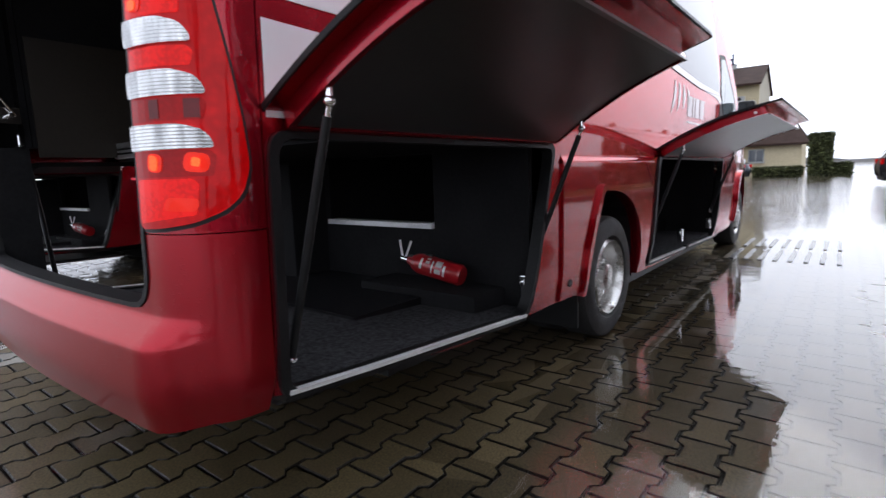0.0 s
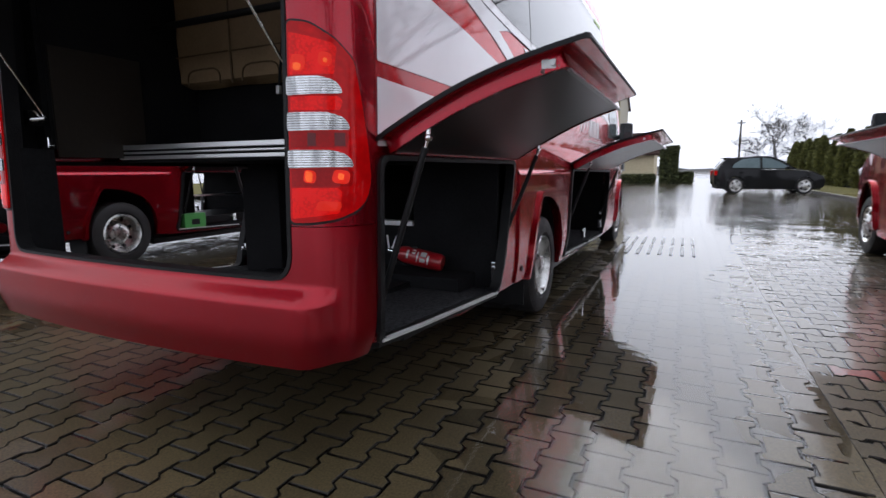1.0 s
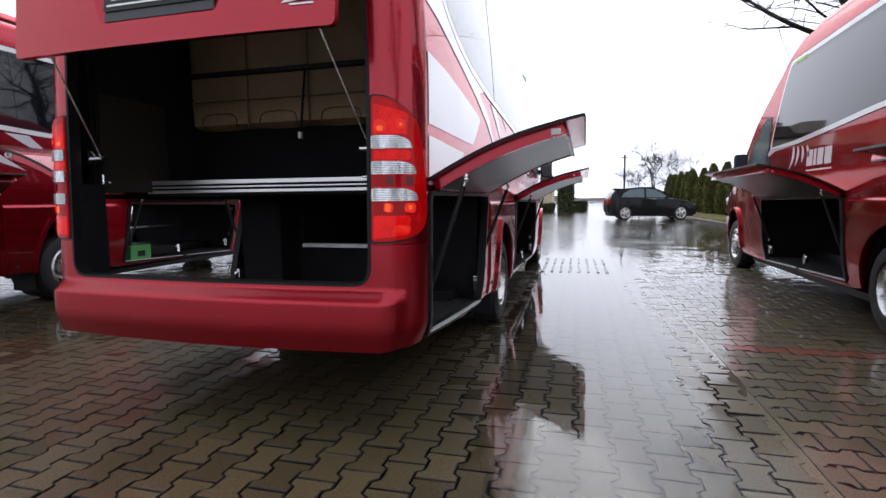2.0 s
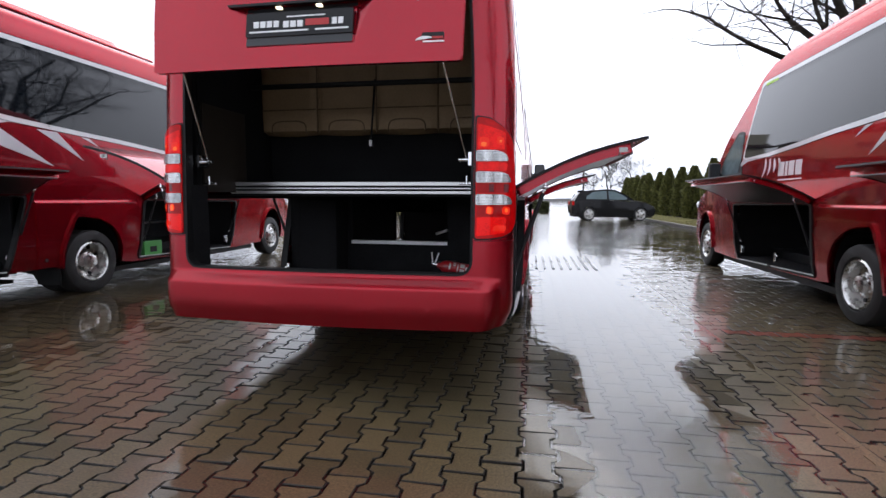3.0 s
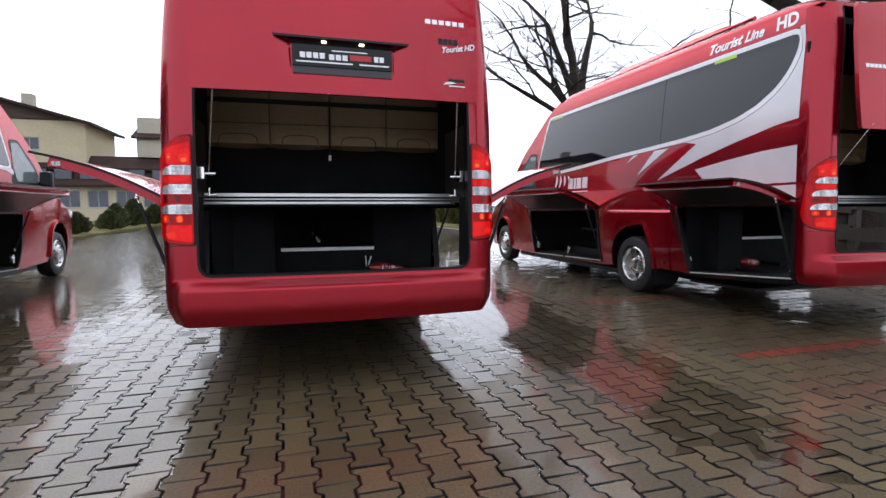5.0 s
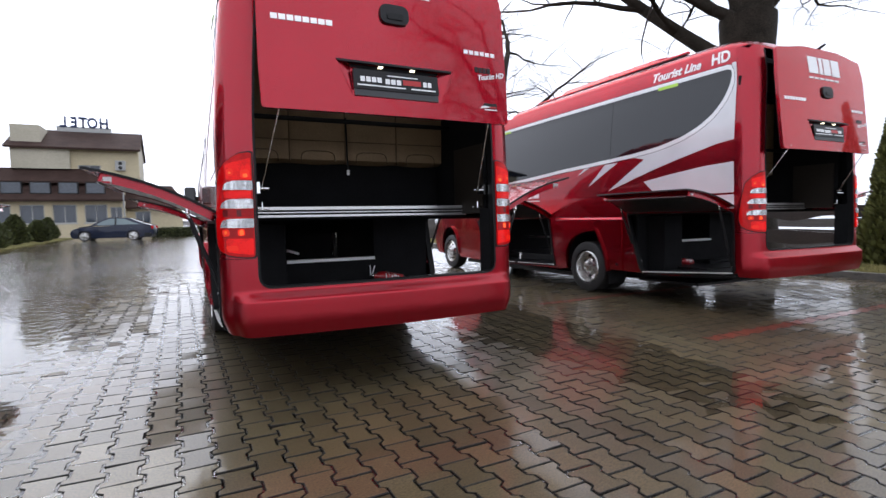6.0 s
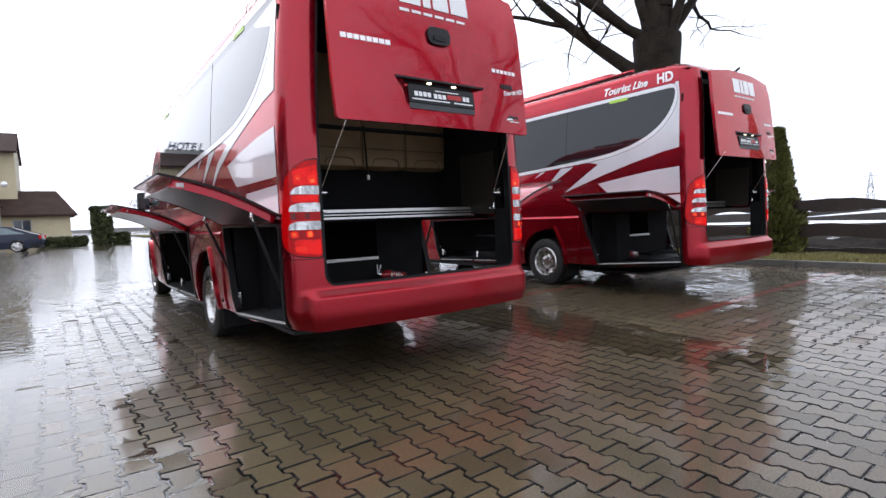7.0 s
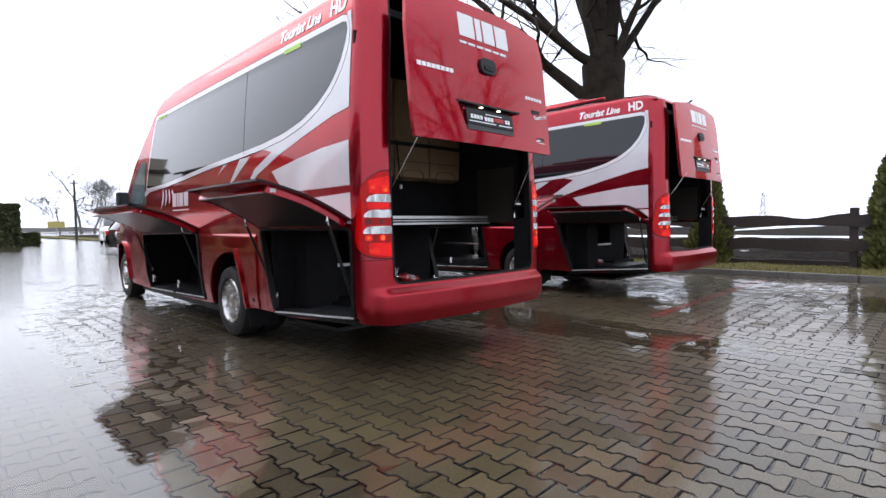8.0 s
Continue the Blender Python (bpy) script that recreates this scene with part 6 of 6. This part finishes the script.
def slab(y0, y1, z0, h, x, seed):
    """A rail sawn from a trunk, with wavy natural edges."""
    bm = bmesh.new()
    n = 26
    rings = []
    for i in range(n + 1):
        y = y0 + (y1 - y0) * i / n
        top = z0 + h + 0.11 * noise.noise(Vector((y * 1.1, seed, 0))) + 0.012 * noise.noise(Vector((y * 5, seed, 1)))
        low = z0 + 0.12 * noise.noise(Vector((y * 1.2, seed, 7))) + 0.012 * noise.noise(Vector((y * 4, seed, 9)))
        rings.append([bm.verts.new(p) for p in ((x - 0.025, y, low), (x - 0.025, y, top), (x + 0.02, y, top), (x + 0.02, y, low))])
    for a, b in zip(rings, rings[1:]):
        for i in range(4):
            bm.faces.new((a[i], b[i], b[(i + 1) % 4], a[(i + 1) % 4]))
    bm.faces.new(rings[0])
    bm.faces.new(rings[-1][::-1])
    return bm


FENCE_X = 9.72
for i in range(8):
    y = -6.35 + 2.55 * i
    part("post", box((FENCE_X - 0.07, y - 0.07, -0.1), (FENCE_X + 0.07, y + 0.07, 1.28)), PLANK, fence, bevel=0.012)
    if i < 7:
        for z0, h, s in ((0.93, 0.21, 1), (0.42, 0.24, 2), (0.10, 0.12, 3)):
            part("rail", slab(y + 0.0, y + 2.55, z0, h, FENCE_X - 0.085 if s < 3 else FENCE_X + 0.1, i * 7 + s), PLANK, fence)

# ---- mast, poles, wires ----
mast = empty("pylon", "distant grey lattice power pylon across the field", "pylon")
mast.location = (168, 37, 0)
mast.scale = (0.7, 0.7, 0.75)
for a, b in (((-1.3, -1.3, 0), (-0.2, -0.2, 11.5)), ((1.3, -1.3, 0), (0.2, -0.2, 11.5)), ((1.3, 1.3, 0), (0.2, 0.2, 11.5)), ((-1.3, 1.3, 0), (-0.2, 0.2, 11.5)), ((0, -2.2, 10.3), (0, 2.2, 10.3)), ((-1.0, -1.0, 3), (0.8, 0.8, 5)), ((1.0, 1.0, 3), (-0.8, -0.8, 5)), ((-0.7, -0.7, 6), (0.5, 0.5, 8)), ((0.7, 0.7, 6), (-0.5, -0.5, 8))):
    part("strut", tube(a, b, 0.11, sides=5), GALV, mast)
for x, y, h in ((5.9, 49.5, 5.1),):
    pole = empty("utility_pole", "weathered grey utility pole with a short crossarm", "pole")
    pole.location = (x, y, 0)
    part("shaft", tube((0, 0, 0), (0, 0, h), 0.11, 0.08), TWIG, pole)
    part("crossarm", box((-0.32, -0.05, h - 0.3), (0.32, 0.05, h - 0.2)), GALV, pole)
sign = empty("roadside_sign", "small yellow roadside sign board on a post", "sign")
sign.location = (9.3, 82, 0)
part("board", box((-0.95, -0.05, 1.2), (0.95, 0.05, 2.05)), material("yellow_board", (0.5, 0.42, 0.14), 0.5, vary=0.08), sign)
part("post", tube((0, 0, 0), (0, 0, 1.2), 0.06), GALV, sign)
vs, fs = [], []
for i in range(60):
    y = -200 + 500 * i / 59
    h = 1.6 + 2.6 * noise.noise(Vector((y * 0.05, 0, 2)))
    vs += [(y * 0.9, 210 + 6 * noise.noise(Vector((y * 0.02, 4, 0))), 0), (y * 0.9, 212, max(0.8, h))]
tagged(mesh_from("far_woods", vs, [(2 * i, 2 * i + 2, 2 * i + 3, 2 * i + 1) for i in range(59)], [HAZE_TWIG]), "line of far winter woods, paled grey by painted haze", "woods", kind="stuff")


# ---- cars ----
def hatchback(x, y, turn, coat, label, long_tail):
    car = empty("car", label, "car")
    car.matrix_basis = pose(x, y, 0, 0, 0, turn)
    half = 0.86
    tail = -2.15 if not long_tail else -2.4
    rear_line = [(tail + 0.55, 1.08), (tail + 1.25, 1.37)] if long_tail else [(tail + 0.26, 1.18), (tail + 0.46, 1.375)]
    lower = [(tail, 0.36), (tail - 0.03, 0.62), (tail + 0.06, 0.88), (tail + 0.35, 0.95), (-0.4, 0.93), (0.95, 0.90), (1.62, 0.80), (1.98, 0.66), (2.06, 0.45), (1.98, 0.24), (1.70, 0.22)]
    for hub in (1.30, -1.30):
        arc = [(hub + 0.36 * math.cos(math.pi * i / 10), 0.30 + 0.36 * math.sin(math.pi * i / 10)) for i in range(11)]
        lower += ([(hub + 0.36, 0.22)] if hub > 0 else [(hub + 0.36, 0.20)]) + arc + [(hub - 0.36, 0.20)]
    lower += [(tail + 0.15, 0.24)]
    tuck = lambda s: (lambda px, pz, w: (px, s * (half - 0.05 * max(0, (pz - 0.6)) - 0.04 * max(0, 0.4 - pz) - 0.13 * max(0.0, (abs(px) - 1.4) / 0.8) ** 2 + w), pz))
    for s in (1, -1):
        part("body_side", skin(lower, [], tuck(s), steps(tail, 2.0, 0.3), steps(0.2, 0.95, 0.15), 0.03, 0.0), coat, car, smooth=True)
        tilt = lambda px, pz, w, s=s: (px, s * (half - 0.035 - 0.28 * max(0, pz - 0.93) + w), pz)
        cabin = [(tail + 0.10, 0.93), *[(px, pz - 0.01) for px, pz in rear_line], (-0.5, 1.43), (0.0, 1.415), (0.42, 1.25), (0.98, 0.93)]
        part("cabin_side", skin(cabin, [], tilt, steps(tail, 1.0, 0.3), (), 0.02, 0.0), coat, car, smooth=True)
        back = 0.72 if long_tail else 0.66
        glass = [(tail + back, 1.0), (tail + back + (0.45 if long_tail else 0.10), 1.16), (tail + back + (0.80 if long_tail else 0.42), 1.335), (-0.42, 1.375), (0.0, 1.345), (0.36, 1.20), (0.76, 0.97)]
        part("side_window", skin(rounded(glass, 0.03), [], tilt, (), (), 0.01, 0.010), DAYLIT_GLASS, car, "side glass with sky brightness painted into its colour")
        part("pillar", skin([(-0.40, 0.97), (-0.30, 0.97), (-0.34, 1.385), (-0.42, 1.385)], [], tilt, (), (), 0.01, 0.014), RUBBER, car)
        part("door_gap", skin([(-0.352, 0.30), (-0.344, 0.30), (-0.344, 0.93), (-0.352, 0.93)], [], tuck(s), (), (), 0.004, 0.002), RUBBER, car)
        part("door_gap", skin([(0.742, 0.30), (0.750, 0.30), (0.750, 0.90), (0.742, 0.90)], [], tuck(s), (), (), 0.004, 0.002), RUBBER, car)
        for px in (-0.28, -1.12):
            part("door_handle", box((px - 0.09, -0.015, 0.80), (px + 0.09, 0.015, 0.83), pose(0, s * (half - 0.005), 0)), coat, car, bevel=0.006)
        part("mirror", box((-0.07, -0.06, -0.05), (0.07, 0.06, 0.05), pose(0.62, s * (half + 0.06), 0.98)), coat, car, bevel=0.02)
        part("headlamp", box((-0.18, -0.14, -0.06), (0.18, 0.14, 0.06), pose(1.78, s * 0.62, 0.66, 0, 12, -18 * s)), LENS_CLEAR, car, bevel=0.02)
        part("tail_lamp", box((-0.05, -0.16, -0.09), (0.05, 0.16, 0.09), pose(tail + 0.04, s * 0.66, 0.80)), LENS_RED, car, bevel=0.015)
        for hub in (1.30, -1.30):
            m = pose(hub, s * (half - 0.01), 0.31, -90 * s, 0, 0)
            tyre = part("wheel", lathe([(0.22, -0.18), (0.28, -0.19), (0.315, -0.16), (0.315, -0.03), (0.295, -0.005), (0.245, -0.0), (0.22, -0.02)], 28, m, close=True), TYRE, car, smooth=True)
            part("rim", lathe([(0.245, -0.01), (0.235, 0.004), (0.215, -0.012), (0.10, -0.002), (0.05, 0.012), (0.0, 0.012)], 28, m), RIM, tyre, smooth=True)
            for k in range(5):
                gaps = bmesh.new()
                a = 2 * math.pi * k / 5
                bmesh.ops.create_cone(gaps, cap_ends=True, segments=3, radius1=0.062, radius2=0.062, depth=0.012, matrix=m @ pose(0.155 * math.cos(a), 0.155 * math.sin(a), -0.004, 0, 0, math.degrees(a)))
                part("spoke_gap", gaps, RUBBER, tyre)
    spine = [(tail - 0.03, 0.40), (tail - 0.04, 0.66), (tail + 0.04, 0.92), *rear_line, (-0.5, 1.45), (0.0, 1.43), (0.42, 1.27), (0.98, 0.95), (1.62, 0.86), (1.98, 0.72), (2.10, 0.48), (2.0, 0.24)]
    for lo, hi, name, mat in ((0, 2, "tail", coat), (2, 4, "rear_window", DARK_GLASS), (4, 6, "roof", coat), (6, 8, "windscreen", DARK_GLASS), (8, 10, "bonnet", coat), (10, 12, "front_bumper", coat)):
        bm = bmesh.new()
        rws = []
        for px, pz in spine[lo:hi + 1]:
            wide = half - 0.05 * max(0, pz - 0.6) - (0.25 * (pz - 0.93) if pz > 0.93 else 0) - 0.10 * max(0.0, (abs(px) - 1.4) / 0.8) ** 2 - 0.01
            rws.append([bm.verts.new((px - (0.10 * (k * k) if px > 1.5 else (-0.08 * k * k if px < tail + 0.3 else 0)), k * wide, pz + 0.015 * (1 - k * k))) for k in (-1, -0.85, -0.5, 0, 0.5, 0.85, 1)])
        for a, b in zip(rws, rws[1:]):
            for i in range(6):
                bm.faces.new((a[i], a[i + 1], b[i + 1], b[i]))
        part(name, bm, mat, car, smooth=True)
    if not long_tail:
        part("spoiler", box((tail + 0.34, -0.60, 1.375), (tail + 0.62, 0.60, 1.40)), coat, car, bevel=0.01)
    part("underbody", box((tail + 0.1, -0.8, 0.17), (1.9, 0.8, 0.45)), PLASTIC, car)
    return car


hatchback(5.02, 24.9, 4, CHARCOAL, "black hatchback parked on the wet yard", False).scale = (0.95, 1.0, 1.08)
hatchback(6.3, 38.5, -96, PALE, "white hatchback parked behind the black car", False).scale = (1.0, 1.0, 1.24)
hatchback(-4.9, 35.4, 172, NAVY, "dark blue saloon parked before the hotel", True)

# ---- hotel ----
hotel = empty("hotel", "cream rendered hotel with brown tiled roofs and blue sign letters", "building")


def house_window(x0, x1, z0, z1, y, mullions=1):
    frame_ob = part("window", skin([(x0, z0), (x1, z0), (x1, z1), (x0, z1)], [[(x0 + 0.07, z0 + 0.07), (x1 - 0.07, z0 + 0.07), (x1 - 0.07, z1 - 0.07), (x0 + 0.07, z1 - 0.07)]], lambda a, b, w: (a, y - w, b), (), (), 0.10, 0.0), FRAME, hotel, "white framed window")
    part("pane", box((x0 + 0.05, y + 0.05, z0 + 0.05), (x1 - 0.05, y + 0.07, z1 - 0.05)), PANE, frame_ob)
    part("sill", box((x0 - 0.08, y - 0.10, z0 - 0.08), (x1 + 0.08, y + 0.05, z0 - 0.005)), FRAME, frame_ob)
    for k in range(mullions):
        xm = x0 + (x1 - x0) * (k + 1) / (mullions + 1)
        part("mullion", box((xm - 0.03, y + 0.01, z0 + 0.06), (xm + 0.03, y + 0.06, z1 - 0.06)), FRAME, frame_ob)


def house_wall(x0, x1, z0, z1, y, holes, mat, deep=0.3):
    part("wall", skin([(x0, z0), (x1, z0), (x1, z1), (x0, z1)], [[(a, c), (b, c), (b, d), (a, d)] for a, b, c, d in holes], lambda a, b, w: (a, y - w, b), (), (), deep, 0.0), mat, hotel)
    for a, b, c, d in holes:
        house_window(a, b, c, d, y + 0.08)


def slope(name, pts, thick=0.18):
    """A tiled roof plane with thickness."""
    bm = bmesh.new()
    top = [bm.verts.new(p) for p in pts]
    low = [bm.verts.new((p[0], p[1], p[2] - thick)) for p in pts]
    bm.faces.new(top)
    bm.faces.new(low[::-1])
    n = len(pts)
    for i in range(n):
        bm.faces.new((top[i], low[i], low[(i + 1) % n], top[(i + 1) % n]))
    part(name, bm, ROOF_TILE, hotel, "brown tiled roof plane")


gf = [(-12.65 + 2.2 * k, -11.0 + 2.2 * k, 1.15, 2.72) for k in range(-6, 3)]
house_wall(-27.0, -5.3, -0.1, 3.2, 50.0, gf + [(-6.4, -5.5, 0.9, 2.5)], CREAM)
part("wall", box((-27.0, 50.3, -0.1), (-5.3, 60, 3.1)), CREAM, hotel)
slope("roof", [(-27.4, 49.3, 3.15), (-5.0, 49.3, 3.15), (-6.2, 52.2, 4.95), (-27.4, 52.2, 4.95)])
for k in range(-5, 3):
    x0 = -11.9 + 1.9 * k
    sky_light = part("roof_window", box((x0, 50.05, 3.62), (x0 + 1.4, 50.35, 4.62), None), PLASTIC, hotel, "dark framed roof window")
    part("pane", box((x0 + 0.08, 50.03, 3.70), (x0 + 1.32, 50.05, 4.54)), PANE, sky_light)
slope("roof", [(-27.4, 51.0, 4.75), (-7.0, 51.0, 4.75), (-7.2, 52.6, 5.95), (-27.4, 52.6, 5.95)])
house_wall(-13.4, -4.2, 3.2, 8.0, 52.6, [(-8.9, -7.2, 5.6, 6.3)], CREAM)
part("wall", box((-13.4, 52.9, 3.0), (-4.2, 60.5, 7.9)), PALE_RENDER, hotel)
part("bay", box((-13.5, 52.2, 5.9), (-9.4, 52.7, 7.75)), PALE_RENDER, hotel)
slope("roof", [(-13.9, 51.9, 7.75), (-4.0, 51.9, 7.75), (-4.0, 56.6, 9.85), (-13.9, 56.6, 9.85)])
slope("roof", [(-13.9, 56.6, 9.85), (-4.0, 56.6, 9.85), (-4.0, 61.2, 7.6), (-13.9, 61.2, 7.6)])
gable = bmesh.new()
gv = [[gable.verts.new((x, y, z)) for y, z in ((52.6, 7.6), (60.5, 7.6), (56.6, 9.7))] for x in (-13.4, -4.2)]
gable.faces.new(gv[0])
gable.faces.new(gv[1])
for i in range(3):
    gable.faces.new((gv[0][i], gv[0][(i + 1) % 3], gv[1][(i + 1) % 3], gv[1][i]))
part("gable", gable, PALE_RENDER, hotel)
part("stair_tower", box((-13.6, 53.0, 7.5), (-11.5, 56.0, 9.7)), PALE_RENDER, hotel, bevel=0.02)
unit = part("cooling_unit", box((-6.05, 52.25, 5.85), (-5.25, 52.6, 6.75)), FRAME, hotel, bevel=0.03)
for z in (6.1, 6.5):
    part("fan_grille", tube((-5.65, 52.22, z), (-5.65, 52.26, z), 0.16), PLASTIC, unit)
part("wing", box((-5.3, 51.0, -0.1), (-0.8, 57, 2.55)), CREAM, hotel)
house_window(-4.6, -3.4, 1.0, 2.1, 50.93)
slope("roof", [(-5.4, 50.4, 2.5), (-0.3, 50.4, 2.5), (-1.6, 53.8, 4.6), (-5.4, 53.8, 4.6)])
slope("roof", [(-5.4, 53.8, 4.6), (-1.6, 53.8, 4.6), (-0.3, 57.4, 2.5), (-5.4, 57.4, 2.5)])
# old wing to the west
house_wall(-27.5, -17.4, 3.0, 9.0, 51.6, [(-22.5, -21.0, 6.3, 7.4), (-25.5, -24.2, 6.3, 7.4), (-22.5, -21.0, 4.0, 5.1), (-19.6, -18.6, 4.0, 5.1)], CREAM)
part("wall", box((-27.5, 51.9, 3.0), (-17.4, 60, 8.9)), CREAM, hotel)
slope("roof", [(-28.4, 50.8, 9.3), (-24.3, 50.8, 10.9), (-24.3, 60.6, 10.9), (-28.4, 60.6, 9.3)], 0.25)
slope("roof", [(-24.3, 50.8, 10.9), (-16.6, 50.8, 8.75), (-16.6, 60.6, 8.75), (-24.3, 60.6, 10.9)], 0.25)
gable = bmesh.new()
gv = [[gable.verts.new((x, y, z)) for x, z in ((-27.5, 8.9), (-17.4, 8.9), (-24.3, 10.7))] for y in (51.6, 51.9)]
gable.faces.new(gv[0])
gable.faces.new(gv[1])
for i in range(3):
    gable.faces.new((gv[0][i], gv[0][(i + 1) % 3], gv[1][(i + 1) % 3], gv[1][i]))
part("gable", gable, CLADDING, hotel, "brown boarded gable")
part("chimney", box((-23.1, 54.0, 10.0), (-22.2, 54.8, 11.6)), PALE_RENDER, hotel, bevel=0.03)
# roof sign, read from the far side
part("sign_base", box((-10.8, 55.9, 9.7), (-6.5, 56.05, 10.15)), FRAME, hotel)
for k, ch in enumerate("HOTEL"):
    bm = letters(ch, 1.5)
    lo, hi = min(v.co.x for v in bm.verts), max(v.co.x for v in bm.verts)
    bmesh.ops.solidify(bm, geom=bm.faces[:], thickness=0.12)
    for v in bm.verts:
        v.co = Vector((-6.75 - 0.82 * k - (v.co.x - lo) * 0.72, 56.0 + v.co.z, 10.1 + v.co.y * 0.9))
    part("sign_letter", bm, SIGN_BLUE, hotel, "navy blue sign letter seen from behind")
lamp = empty("street_lamp", "tall lamp with two round globes before the hotel", "lamp")
lamp.location = (-5.05, 46, 0)
part("pole", tube((0, 0, 0), (0, 0, 4.6), 0.06, 0.045), GALV, lamp)
for s in (-1, 1):
    part("globe", lathe([(0.0, -0.22), (0.15, -0.16), (0.22, 0.0), (0.15, 0.16), (0.0, 0.22)], 14, pose(0.4 * s, 0, 4.6)), WHITE, lamp, smooth=True)

# ---- loose things in the luggage spaces ----
def extinguisher(m):
    tank = empty("fire_extinguisher", "red fire extinguisher lying on the black carpeted box", "extinguisher", "fire extinguishers")
    body = lathe([(0.0, 0.0), (0.05, 0.0), (0.06, 0.015), (0.06, 0.27), (0.05, 0.31), (0.028, 0.335), (0.022, 0.36), (0.0, 0.36)], 24)
    part("cylinder", body, EXTINGUISHER, tank, smooth=True)
    for z0, z1, a0, a1 in ((0.085, 0.10, -110, -50), (0.11, 0.15, -66, -30), (0.11, 0.15, -105, -80), (0.165, 0.175, -110, -40), (0.19, 0.215, -62, -48), (0.19, 0.215, -40, -26), (0.235, 0.25, -100, -40)):
        bar = bmesh.new()
        rows = [[bar.verts.new((0.0606 * math.cos(radians(a0 + (a1 - a0) * i / 5)), 0.0606 * math.sin(radians(a0 + (a1 - a0) * i / 5)), z)) for i in range(6)] for z in (z0, z1)]
        for i in range(5):
            bar.faces.new((rows[0][i], rows[0][i + 1], rows[1][i + 1], rows[1][i]))
        part("printed_bar", bar, PALE, tank, "pale printed bar")
    part("valve", tube((0, 0, 0.35), (0, 0, 0.405), 0.02), CHROME, tank, smooth=True)
    part("lever", tube((0.0, 0.0, 0.40), (0.105, -0.01, 0.43), 0.007), WHITE, tank, "white lever")
    part("carry_handle", tube((0.0, 0.0, 0.385), (0.11, 0.01, 0.365), 0.007), WHITE, tank, "white lever")
    part("hose", tube((0.02, 0, 0.37), (0.065, 0.0, 0.2), 0.009), HOSE, tank)
    tank.matrix_basis = m @ Matrix.Scale(0.84, 4)
    return tank


LIE = pose(0.64, 1.44, 0.487, 0, -79, 8)
ext_b = extinguisher(BUS_B @ LIE)
copy_thing(ext_b, BUS_C @ pose(-0.10, 1.42, 0.425, 0, -84, 6) @ Matrix.Scale(0.84, 4))
copy_thing(ext_b, BUS_A @ LIE)
kit = empty("first_aid_box", "green first aid box with a dark symbol in the luggage space", "box")
part("case", box((-0.06, -0.16, 0.0), (0.06, 0.16, 0.20)), GREEN, kit, bevel=0.012)
part("symbol", box((0.0605, -0.06, 0.06), (0.063, 0.06, 0.13)), PLASTIC, kit, bevel=0.001)
kit.matrix_basis = BUS_A @ pose(0.90, 3.36, 0.295)
